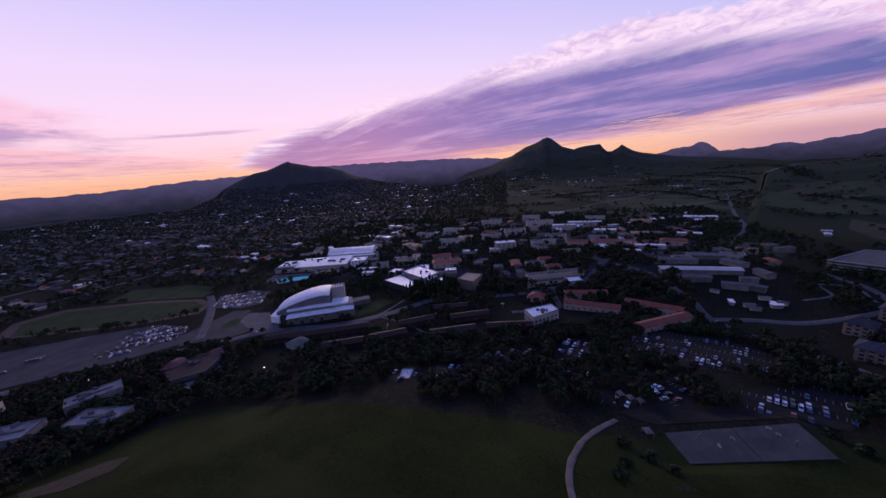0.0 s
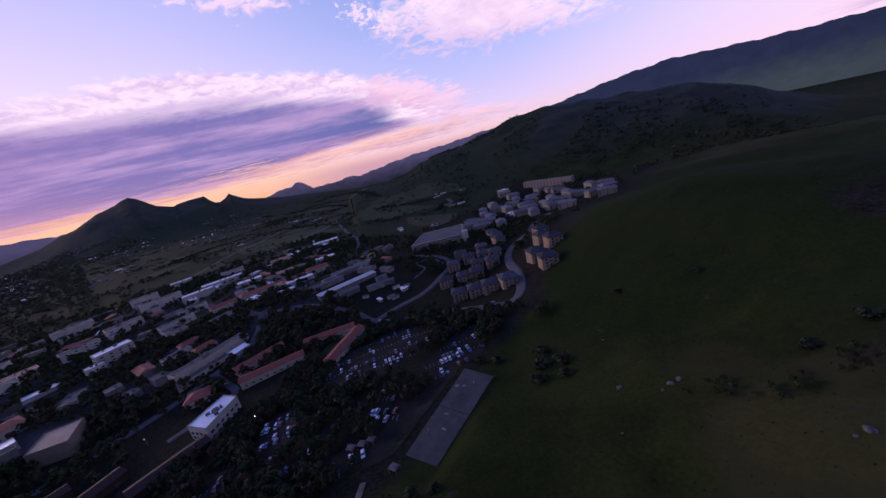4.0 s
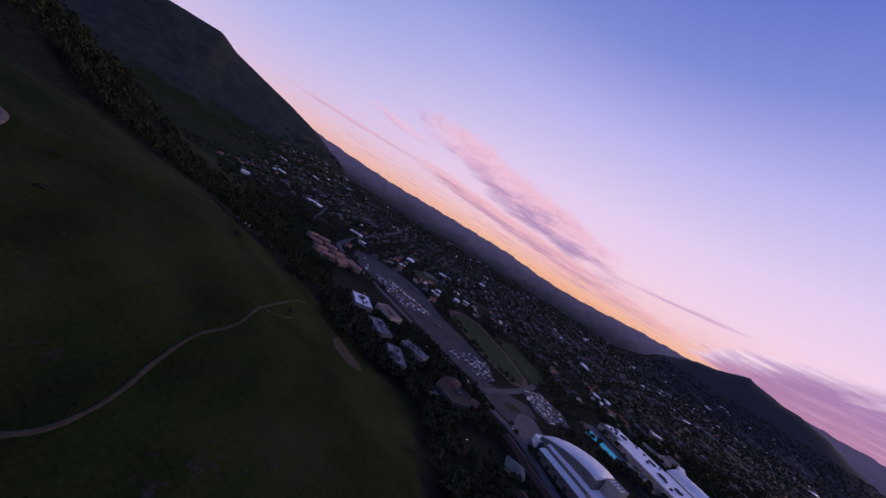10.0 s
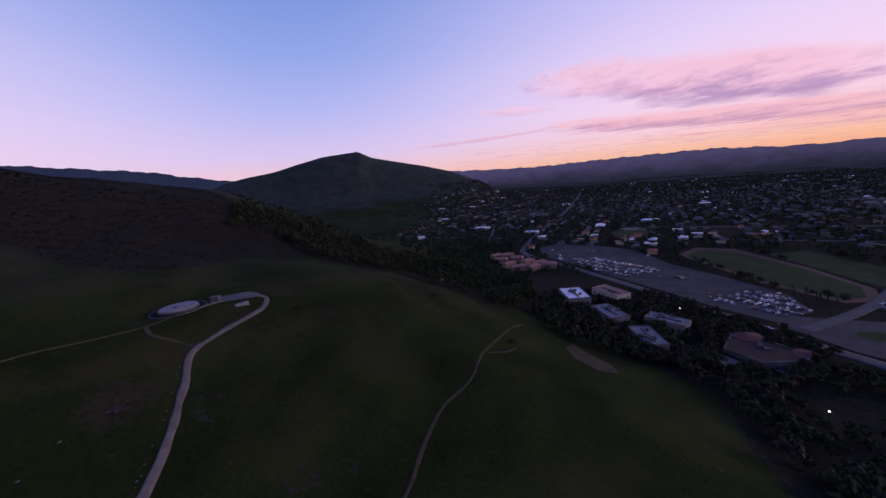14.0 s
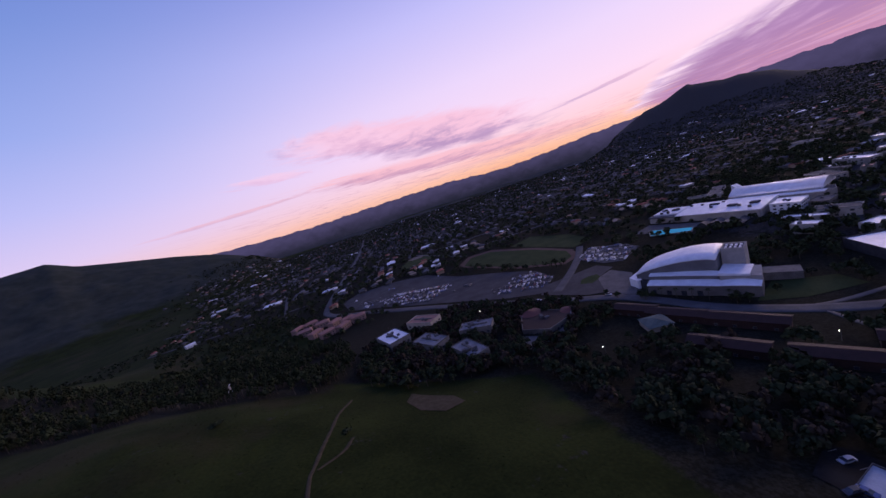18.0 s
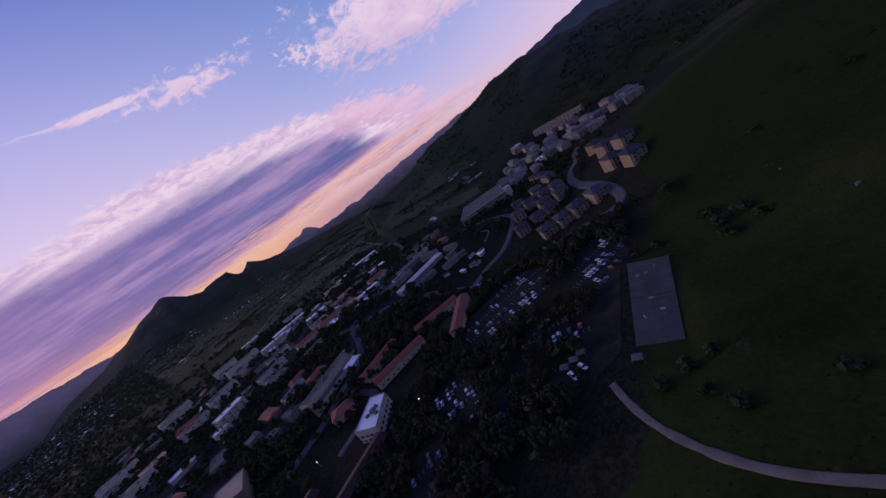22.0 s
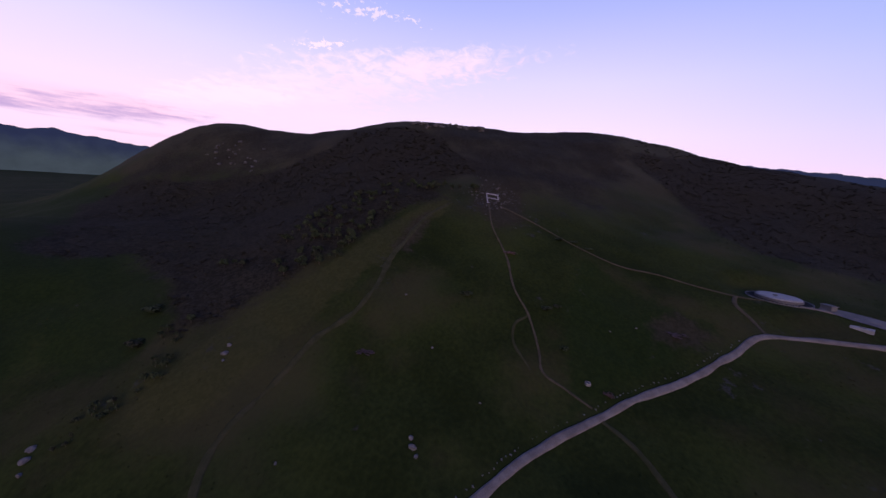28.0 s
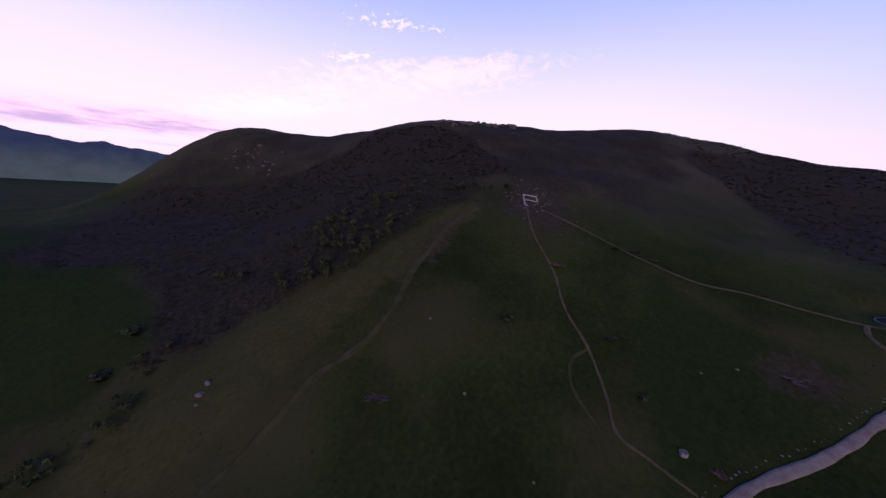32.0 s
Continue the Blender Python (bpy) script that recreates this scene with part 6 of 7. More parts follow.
# ---- town houses: the nearest one by one, the rest as a mass ----
def scatter_town():
    xs, ys, rot = [], [], []
    c, s = math.cos(radians(-9)), math.sin(radians(-9))
    for a in np.arange(-3300, 1200, 25.0):
        for b in np.arange(-3600, 900, 21.0):
            if (int(a / 25) % 4) == 0:
                continue
            x, y = a * c - b * s, a * s + b * c
            xs.append(x + rng.uniform(-5, 5))
            ys.append(y + rng.uniform(-4, 4))
            rot.append(radians(-9) + rng.choice((0, math.pi / 2)) + rng.uniform(-0.1, 0.1))
    x, y, rot = np.array(xs), np.array(ys), np.array(rot)
    dx, dy = x - EYE[0], y - EYE[1]
    r, b = np.hypot(dx, dy), np.degrees(np.arctan2(dx, dy)) % 360
    keep = (r > 560) & (r < 3300) & (b > 150) & (b < 262 - np.clip((1700 - r) / 60, 0, 24))
    keep &= ~((b < 172) & (r < 900)) & (height(x, y) < 75)
    keep &= ~((x > -430) & (x < -180) & (y > -650) & (y < -380))
    keep &= ~((x > -700) & (y > -470))
    clump = wave(x, y, 130, 9)
    keep &= nrg.random(len(x)) < np.clip((b - 152 + 8 * wave(x, y, 120, 4)) / 12, 0, 1)
    keep &= (nrg.random(len(x)) < np.where(r < 1300, 0.72, np.where(r < 2200, 0.62, 0.5)) + 0.25 * clump)
    # foothill suburbs under the western peak
    more = (r > 1500) & (r < 3300) & (b >= 252) & (b < 287) & (wave(x, y, 150, 21) > 0.15) & (height(x, y) < 110) & (nrg.random(len(x)) < 0.4)
    keep |= more
    x, y, rot, r = x[keep], y[keep], rot[keep], r[keep]
    ok = clear_of(x, y, 6)
    return x[ok], y[ok], rot[ok], r[ok]


hx, hy, hr, hd = scatter_town()
order = np.argsort(hd)
near_houses, far_houses = order[:110], order[110:]
house_roofs = [M_grey_roof, M_slate, M_tile, M_white_roof, M_tan]
house_walls = [M_siding, M_siding, M_tan, M_wall, M_siding]
house_words = ["grey shingle", "dark shingle", "red tile", "white gravel", "tan shingle"]


def cottage(k):
    w, d, h = ((13, 9, 3.2), (15, 8, 3.4), (12, 10, 5.4), (18, 11, 4.0), (11, 8, 3.0))[k]
    t = thing("house", "small suburban house with a %s roof" % house_words[k], "house", "town houses")
    body = part("wall", solid(box(-w / 2, w / 2, -d / 2, d / 2, -2, h), box(w / 2 - 5, w / 2 + 0.5, -d / 2 - 3, -d / 2, -2, h - 0.3)), house_walls[k], t)
    top = part("roof", hip(w, d, h, 2.0 if k != 3 else 0.7, 0.7, (0.5, 1.0, 0.4, 0.9, 1.0)[k]), house_roofs[k], t)
    part("porch_roof", hip(6.4, 4.4, h - 0.3, 1.1, 0.3, 0.6), house_roofs[k], t, at=pose(w / 2 - 2.2, -d / 2 - 1.4, 0))
    part("chimney", box(-1, -0.2, 0.6, 1.4, h, h + 2.6), M_tan, top)
    windows(body, -w / 2 + 1, w / 2 - 6, -d / 2 - 0.03, 0.9, 1, 1.8, 1.3)
    return t


cottages = []
for i, q in enumerate(near_houses):
    k = rng.choice((0, 0, 0, 1, 1, 1, 2, 2, 3, 4))
    at = pose(hx[q], hy[q], gz(hx[q], hy[q]), 0, 0, math.degrees(hr[q]))
    while len(cottages) < 5:
        c0 = cottage(len(cottages))
        c0.matrix_basis = pose(0, 0, -200)
        cottages.append(c0)
    src = cottages[k]
    if src.location.z < -100:
        src.matrix_basis = at
    else:
        copy_thing(src, at)
for c0 in cottages:
    if c0.location.z < -100:
        q = far_houses[0]
        far_houses = far_houses[1:]
        c0.matrix_basis = pose(hx[q], hy[q], gz(hx[q], hy[q]), 0, 0, math.degrees(hr[q]))
wall_t = np.array([(-.5, -.5, -.6), (.5, -.5, -.6), (.5, .5, -.6), (-.5, .5, -.6), (-.5, -.5, .6), (.5, -.5, .6), (.5, .5, .6), (-.5, .5, .6)])
wall_f = np.array([(0, 1, 5, 4), (1, 2, 6, 5), (2, 3, 7, 6), (3, 0, 4, 7)])
roof_t = np.array([(-.56, -.58, .55), (.56, -.58, .55), (.56, .58, .55), (-.56, .58, .55), (-.4, 0, 1.0), (.4, 0, 1.0)])
roof_f = np.array([(0, 1, 5, 4), (2, 3, 4, 5), (1, 2, 5, 5), (3, 0, 4, 4)])
roof_tri = np.array([(0, 1, 5), (0, 5, 4), (2, 3, 4), (2, 4, 5), (1, 2, 5), (3, 0, 4)])
fz = height(hx[far_houses], hy[far_houses])
rows = [[] for _ in range(4)]
for q, z in zip(far_houses, fz):
    big = rng.random() < 0.025
    w, d, h = (rng.uniform(20, 40), rng.uniform(12, 22), rng.uniform(5, 8)) if big else (rng.uniform(8.5, 14), rng.uniform(7, 10), rng.uniform(3.8, 6.2))
    rows[rng.choice((3, 0, 0)) if big else rng.choice((0,) * 15 + (1,) * 18 + (2,) * 4 + (3,))].append((hx[q], hy[q], z, w, d, h, hr[q]))
for k, rr_ in enumerate(rows):
    V, F = repeat(wall_t, wall_f, rr_)
    mass("distant_house_walls", V, F, (M_siding, M_siding, M_beige, M_wall)[k], "weathered walls of many distant town houses", "houses")
    V, F = repeat(roof_t, roof_tri, rr_)
    mass("distant_house_roofs", V, F, (M_grey_roof, M_slate, M_tile, M_white_roof)[k], "%s roofs of many distant town houses" % ("grey", "dark", "red", "white")[k], "houses")
# farm sheds beyond the campus
for cx, cy, n, ln in ((-878, 366, 2, 34), (-814, 381, 2, 24), (-884, 639, 1, 30), (-686, 653, 3, 26), (-649, 644, 2, 20), (-745, 690, 3, 16), (-1364, 299, 4, 28), (-1399, 357, 3, 26), (-1658, 597, 5, 26), (-1447, 618, 3, 24), (-716, 740, 1, 24), (-638, 451, 2, 18)):
    for k in range(n):
        x, y = cx + rng.uniform(-24, 24), cy + rng.uniform(-24, 24)
        if clear_of(np.array([x]), np.array([y]), 6)[0]:
            gabled("farm_shed", "low pale farm shed among the fields", "shed", x, y, rng.choice((30, 120, 20)), ln * rng.uniform(0.6, 1.1), rng.uniform(6, 10), 3.2, 1.2, M_siding, rng.choice((M_metal, M_grey_roof, M_grey_roof)), "farm sheds")

# ---- trees and scrub ----
def leaf_cloud(n, lobes, size, seed, flat=0.75):
    """Many small tilted leaf clumps on a few lobes: ragged outline with gaps. Unit tree: height 1."""
    R = np.random.default_rng(seed)
    V, F = [], []
    for i in range(n):
        cx, cy, cz, rad = lobes[i % len(lobes)]
        d = R.normal(size=3)
        d /= np.linalg.norm(d)
        p = np.array([cx, cy, cz]) + d * rad * np.array([1, 1, flat]) * R.uniform(0.55, 1.05)
        a, b = np.cross(d, R.normal(size=3)), None
        a /= np.linalg.norm(a) + 1e-9
        b = np.cross(d, a)
        s = size * R.uniform(0.6, 1.35)
        k = len(V)
        V += [p + a * s, p + b * s * 0.9 + d * s * 0.3, p - a * s * R.uniform(0.7, 1.1), p - b * s + d * s * 0.15]
        F += [(k, k + 1, k + 2), (k, k + 2, k + 3)]
    return np.array(V), np.array(F)


def with_core(cloud, lobes, seed, share=0.74, flat=0.75):
    """Leaf clumps with a ragged inner mass in each lobe, so that no sky shows through the middle."""
    R = np.random.default_rng(seed)
    V, F = [cloud[0]], [cloud[1]]
    ends = np.array([(1, 0, 0), (-1, 0, 0), (0, 1, 0), (0, -1, 0), (0, 0, 1), (0, 0, -1)], float)
    sides = np.array([(0, 2, 4), (2, 1, 4), (1, 3, 4), (3, 0, 4), (2, 0, 5), (1, 2, 5), (3, 1, 5), (0, 3, 5)])
    for cx, cy, cz, rad in lobes:
        F.append(sides + sum(len(v) for v in V))
        V.append(ends * np.array([1, 1, flat]) * (rad * share * R.uniform(0.7, 1.25, (6, 1))) + (cx, cy, cz))
    return np.concatenate(V), np.concatenate(F)


def limbs(h, r, forks, seed):
    """A tapered trunk with a few limbs."""
    R = random.Random(seed)
    V, F = [], []

    def stick(p, q, r0, r1, n=5):
        p, q = Vector(p), Vector(q)
        ax = (q - p).normalized()
        u = ax.orthogonal().normalized()
        v = ax.cross(u)
        k = len(V)
        for c, rad in ((p, r0), (q, r1)):
            for i in range(n):
                a = 2 * math.pi * i / n
                V.append(tuple(c + u * (rad * math.cos(a)) + v * (rad * math.sin(a))))
        for i in range(n):
            F.append((k + i, k + (i + 1) % n, k + n + (i + 1) % n, k + n + i))
    stick((0, 0, -0.05), (0.01, 0.0, h), r, r * 0.55)
    for i in range(forks):
        a = 2 * math.pi * i / forks + R.uniform(-0.4, 0.4)
        stick((0.01, 0, h * R.uniform(0.7, 1.0)), (0.26 * math.cos(a), 0.26 * math.sin(a), h + R.uniform(0.15, 0.35)), r * 0.5, r * 0.15, 4)
    return V, F


KINDS = {
    "oak": ([(0, 0, .62, .34), (.22, .1, .55, .24), (-.2, .14, .58, .25), (.05, -.24, .54, .25), (-.12, -.16, .74, .22), (.14, .05, .8, .2)], 0.085, 0.3, 0.035),
    "eucalyptus": ([(0, 0, .8, .17), (.12, .06, .66, .15), (-.13, .05, .6, .15), (.04, -.13, .5, .14), (-.05, .02, .92, .11), (.1, -.08, .78, .12)], 0.05, 0.5, 0.02),
    "conifer": ([(0, 0, .2, .2), (0, 0, .36, .17), (0, 0, .52, .13), (0, 0, .68, .1), (0, 0, .82, .07), (0, 0, .94, .04)], 0.05, 0.3, 0.02),
}
TREE = {}
for j, (kind, (lobes, leaf, th, tr)) in enumerate(KINDS.items()):
    v, f = with_core(leaf_cloud(210, lobes, leaf * 0.85, 30 + j), lobes, j)
    crown = bpy.data.meshes.new("crown")
    crown.from_pydata(v.tolist(), [], f.tolist())
    crown.materials.append(M_leaf)
    trunk = as_mesh("trunk", limbs(th, tr, 5, j), M_bark)
    lv, lf = with_core(leaf_cloud(50, lobes, leaf * 1.3, 60 + j), lobes, j)
    TREE[kind] = (crown, trunk, lv, lf, *with_core(leaf_cloud(22, lobes, leaf * 1.8, 90 + j), lobes[:3], j))
far_v, far_f = leaf_cloud(8, [(0, 0, .5, .36), (.16, .05, .45, .28), (-.14, .08, .55, .28)], 0.29, 77)


def plant(kind, x, y, h, w, label, category="tree", group=""):
    crown, trunk = TREE[kind][:2]
    t = thing("tree", label, category, group, at=(x, y, gz(x, y) - 0.1), turn=rng.uniform(0, 360))
    t.scale = (w, w, h)
    part("trunk", trunk, None, t)
    part("crown", crown, None, t)
    return t


def spots(poly, n, seed, free=True, buffer=2.0, clump=0.0, scale=30):
    R = np.random.default_rng(seed)
    p = np.asarray(poly, float)
    lo, hi = p.min(0), p.max(0)
    x, y = R.uniform(lo[0], hi[0], n), R.uniform(lo[1], hi[1], n)
    k = inside(poly, x, y)
    if clump:
        k &= wave(x, y, scale, seed % 7 + 1) > R.uniform(-1, 1, n) * 0.4 + clump - 0.5
    x, y = x[k], y[k]
    if free:
        k = clear_of(x, y, buffer)
        x, y = x[k], y[k]
    return x, y


WOODS = [  # outline, tries, kind, least and most height, clump
    ([(-140, 20), (-140, -205), (-105, -245), (-200, -245), (-236, -160), (-312, -130), (-350, -100), (-318, -30), (-268, 30), (-215, 10)], 2100, "oak", 5, 12, 0.45),
    ([(-30, -250), (-34, -345), (-70, -385), (-140, -385), (-215, -320), (-230, -240), (-130, -225), (-50, -230)], 1700, "oak", 5, 11, 0.2),
    (GROVE, 4600, "eucalyptus", 5, 14, 0.36),
    ([(-350, -100), (-340, -150), (-372, -140), (-405, -112), (-380, -92)], 160, "conifer", 14, 24, 0.0),
    ([(-262, 190), (-140, 185), (-120, 140), (-160, 120), (-240, 150), (-300, 60), (-330, 130)], 900, "oak", 5, 10, 0.2),
    ([(-250, -20), (-180, -10), (-150, 30), (-165, 180), (-262, 170), (-300, 60)], 1700, "oak", 4, 9, 0.05),
    ([(-480, -120), (-340, -110), (-330, 20), (-300, 150), (-420, 160), (-560, 120), (-560, -80)], 2300, "oak", 5, 13, 0.2),
    ([(-460, 240), (-320, 250), (-230, 200), (-240, 420), (-340, 480), (-480, 440)], 1900, "oak", 4, 10, 0.3),
    ([(-560, 420), (-200, 420), (-220, 780), (-560, 800)], 700, "oak", 4, 9, 0.45),
    ([(-430, -320), (-330, -330), (-300, -210), (-340, -160), (-460, -180), (-480, -270)], 900, "oak", 6, 13, 0.35),
    ([(-300, -345), (-225, -300), (-150, -390), (30, -600), (40, -640), (-30, -570), (-150, -370), (-240, -320)], 240, "oak", 3, 7, 0.4),
    ([(-330, -640), (-190, -600), (-240, -440), (-300, -380), (-420, -430), (-400, -620)], 500, "oak", 5, 11, 0.5),
    ([(-1000, -560), (-480, -480), (-480, 380), (-1000, 420)], 6500, "oak", 5, 12, 0.3),
    ([(-203, -594), (-222, -545), (-240, -500), (-262, -452), (-280, -406), (-292, -388), (-284, -384), (-262, -412), (-252, -448), (-232, -498), (-214, -544), (-197, -590)], 420, "conifer", 5, 10, -0.4),
    ([(40, -470), (200, -450), (330, -700), (200, -780), (50, -640)], 700, "oak", 5, 12, 0.5),
    ([(140, 60), (110, 106), (75, 100), (38, 99), (11, 118), (-15, 130), (0, 160), (50, 150), (120, 130)], 620, "oak", 2.5, 5.5, 0.2),
    ([(-12, 128), (-26, 112), (-40, 112), (-52, 116), (-50, 122), (-36, 120), (-24, 124), (-14, 138)], 90, "oak", 1.6, 3.4, 0.0),
]
things_left = 290
pool = []
mass_rows = {(k, bare, far): [] for k in KINDS for bare in (False, True) for far in (False, True)}
for w, (poly, tries, kind, h0, h1, cl) in enumerate(WOODS):
    x, y = spots(poly, tries, 100 + w, True, 1.5, cl, 26)
    for a, b in zip(x, y):
        h = rng.uniform(h0, h1)
        kd = kind if rng.random() < 0.85 else rng.choice(("oak", "eucalyptus"))
        pool.append((math.hypot(a + 60, b), a, b, h, kd, w in (0, 1, 5, 6) and kd != "conifer" and rng.random() < 0.4))
pool.sort()
pool_z = height(np.array([q[1] for q in pool]), np.array([q[2] for q in pool]))
words = {"oak": "dark rounded broadleaf tree on the campus slope", "eucalyptus": "tall dark ragged eucalyptus tree in a grove", "conifer": "tall dark conifer on the campus"}
firsts = {}
for i, (d, a, b, h, kd, bare) in enumerate(pool):
    wd = h * (0.95 if kd == "oak" else 0.75 if kd == "eucalyptus" else 0.6) * rng.uniform(0.85, 1.15)
    if i % 4 == 0 and d < 420 and things_left > 0 or (kd == "conifer" and h > 12 and things_left > 0):
        things_left -= 1
        plant(kd, a, b, h, wd, words[kd], "tree", "campus trees")
    else:
        mass_rows[kd, bare, d > 430].append((a, b, pool_z[i] - 0.2, wd, wd, h, rng.uniform(0, 6.28)))
for (kd, bare, far), rws in mass_rows.items():
    if rws:
        V, F = repeat(*(TREE[kd][4:6] if far else TREE[kd][2:4]), rws)
        mass("tree_crowns", V, F, M_bare if bare else M_leaf, "%s crowns of many %s trees" % ("thin brown" if bare else "dark green", kd), "trees")
        trunk_t = np.array([(-.02, -.02, -.05), (.02, -.02, -.05), (0, .025, -.05), (-.012, -.012, .5), (.012, -.012, .5), (0, .015, .5)])
        trunk_f = np.array([(0, 1, 4), (0, 4, 3), (1, 2, 5), (1, 5, 4), (2, 0, 3), (2, 3, 5)])
        V, F = repeat(trunk_t, trunk_f, rws)
        mass("tree_trunks", V, F, M_bark, "brown trunks of many %s trees" % kd, "trees")
fa = frame_of(-279, -272, 333)
for X, Y, h in ((12, -28, 8), (16, -31, 9), (21, -28, 7), (72, -30, 10), (78, -27, 8), (90, -8, 7), (-6, -30, 7), (-18, -24, 6)):
    x, y = fa(X, Y)
    plant("oak", x, y, h, h * 0.9, "dark round tree before the arts centre", "tree", "trees by the arts centre")
# town trees, far woods on the plain
R_ = np.random.default_rng(5)
n = 64000
rr_ = np.sqrt(R_.uniform(480 ** 2, 3300 ** 2, n))
bb_ = np.radians(R_.uniform(148, 300, n))
x, y = EYE[0] + rr_ * np.sin(bb_), EYE[1] + rr_ * np.cos(bb_)
deg_ = np.degrees(bb_)
hedge = np.clip(1 - np.abs(((x * 0.42 - y * 0.9) / 300 + 0.03 * wave(x, y, 60, 2)) % 1 - 0.5) * 26, 0, 1)
grove = (wave(x, y, 110, 12) > 0.42) * 0.8
dens = np.where(deg_ > 266, np.maximum(grove, hedge * 0.9), 1.0) * np.clip((np.degrees(bb_) - 150 + 9 * wave(x, y, 120, 4)) / 14, 0, 1)
k = (R_.random(n) < dens) & (height(x, y) < 130) & (wave(x, y, 90, 6) > -0.7)
x, y = x[k], y[k]
k = clear_of(x, y, 1.0)
x, y = x[k], y[k]
hh = R_.uniform(5, 12, len(x))
rws = np.column_stack([x, y, height(x, y) - 0.5, hh * 1.05, hh * 1.05, hh, R_.uniform(0, 6.28, len(x))])
V, F = repeat(far_v, far_f, rws)
mass("town_trees", V, F, M_leaf, "dark tree crowns spread through the town", "trees")
# tree lines and woods on the northern and eastern slopes
rows_ = []
for poly, tries, cl in (([(-1300, 700), (-600, 480), (-560, 900), (-700, 1300), (-1300, 1300)], 1500, 0.6), ([(-500, 800), (-150, 760), (100, 900), (-100, 1250), (-500, 1300)], 1800, 0.55), ([(-1900, 200), (-1000, -50), (-1000, 600), (-1800, 900)], 1300, 0.65), ([(340, -300), (640, -420), (900, -900), (400, -900)], 1400, 0.5)):
    a, b = spots(poly, tries, 300 + tries, True, 2, cl, 80)
    rows_ += [(p, q, 0, 1, 1, 1, 0) for p, q in zip(a, b)]
for belt in ([(-778, 220), (-779, 293), (-714, 365), (-596, 369)], [(-855, 495), (-767, 526), (-751, 570)], [(-720, 539), (-680, 607), (-592, 623)], [(-1381, -33), (-1586, 256), (-1439, 484), (-931, 539)], [(-930, 599), (-789, 663), (-689, 722)], [(-2615, 770), (-2042, 966), (-1086, 699)]):
    L = smooth_line(belt, 5.0)
    a, b = np.repeat(L[:, 0], 2) + R_.normal(0, 9, 2 * len(L)), np.repeat(L[:, 1], 2) + R_.normal(0, 9, 2 * len(L))
    k = (wave(a, b, 40, 3) > -0.35) & clear_of(a, b, 1.0)
    rows_ += [(p, q, 0, 1, 1, 1, 0) for p, q in zip(a[k], b[k])]
rws = np.array(rows_)
hh = R_.uniform(4, 9, len(rws))
rws[:, 2] = height(rws[:, 0], rws[:, 1]) - 0.4
rws[:, 3], rws[:, 4], rws[:, 5], rws[:, 6] = hh * 1.3, hh * 1.3, hh, R_.uniform(0, 6.28, len(rws))
V, F = repeat(far_v, far_f, rws)
mass("far_woods", V, F, M_leaf, "dark woods and tree lines on far slopes", "trees")
# chaparral on the steep faces
scrub_v, scrub_f = leaf_cloud(14, [(0, 0, .42, .42), (.22, .1, .36, .3), (-.2, -.12, .36, .3)], 0.2, 78)
scrub_rows = []
for poly, tries, s0, s1, cl in ((CHAPARRAL_WEST, 9500, 0.9, 3.0, 0.15), (CHAPARRAL_EAST, 9500, 1.0, 3.2, 0.15), (BRUSH_FACE, 7000, 0.5, 1.6, 0.45),
                                ([(385, -60), (430, -160), (560, -200), (600, -60), (480, 40)], 1600, 1.5, 4.0, 0.3),
                                ([(-120, 160), (-20, 190), (40, 300), (-60, 330), (-140, 260)], 420, 1.0, 2.6, 0.6),
                                ([(-400, 900), (-100, 850), (60, 1100), (-150, 1500), (-500, 1500)], 1500, 4, 9, 0.6)):
    a, b = spots(poly, tries, 500 + tries, True, 1, cl, 21)
    for p, q in zip(a, b):
        s = s0 + (s1 - s0) * rng.random() ** 1.6
        scrub_rows.append((p, q, 0, s * rng.uniform(1.2, 1.9), s * rng.uniform(1.2, 1.9), s, rng.uniform(0, 6.28)))
rws = np.array(scrub_rows)
rws[:, 2] = height(rws[:, 0], rws[:, 1]) - rws[:, 5] * 0.22
rws[:, 5] *= 0.5
V, F = repeat(scrub_v, scrub_f, rws)
mass("chaparral", V, F, M_scrub, "dark brown-green chaparral on the steep hillside", "scrub")
# grass tussocks near the flight, tiny tilted blades in clumps
R2 = np.random.default_rng(8)
n = 15000
rr_ = 30 + 250 * R2.random(n) ** 0.7
aa_ = R2.uniform(0, 2 * np.pi, n)
x, y = -40 + rr_ * np.sin(aa_), 20 + rr_ * np.cos(aa_)
k = (height(x, y) > 34)
x, y = x[k], y[k]
k = clear_of(x, y, 0.3)
x, y = x[k], y[k]
tv = np.array([(-.5, 0, 0), (.5, 0, 0), (.1, .15, .8), (0, -.5, 0), (0, .5, 0), (-.15, .05, .9), (-.4, -.3, 0), (.4, .3, 0), (.05, -.1, .7)])
tf = np.array([(0, 1, 2), (3, 4, 5), (6, 7, 8)])
s = R2.uniform(0.35, 1.0, len(x))
rws = np.column_stack([x, y, height(x, y) - 0.05, s * 1.3, s * 1.3, s * 0.3, R2.uniform(0, 6.28, len(x))])
V, F = repeat(tv, tf, rws)
mass("grass_tussocks", V, F, M_grass, "short green grass tussocks on the hillside", "grass")

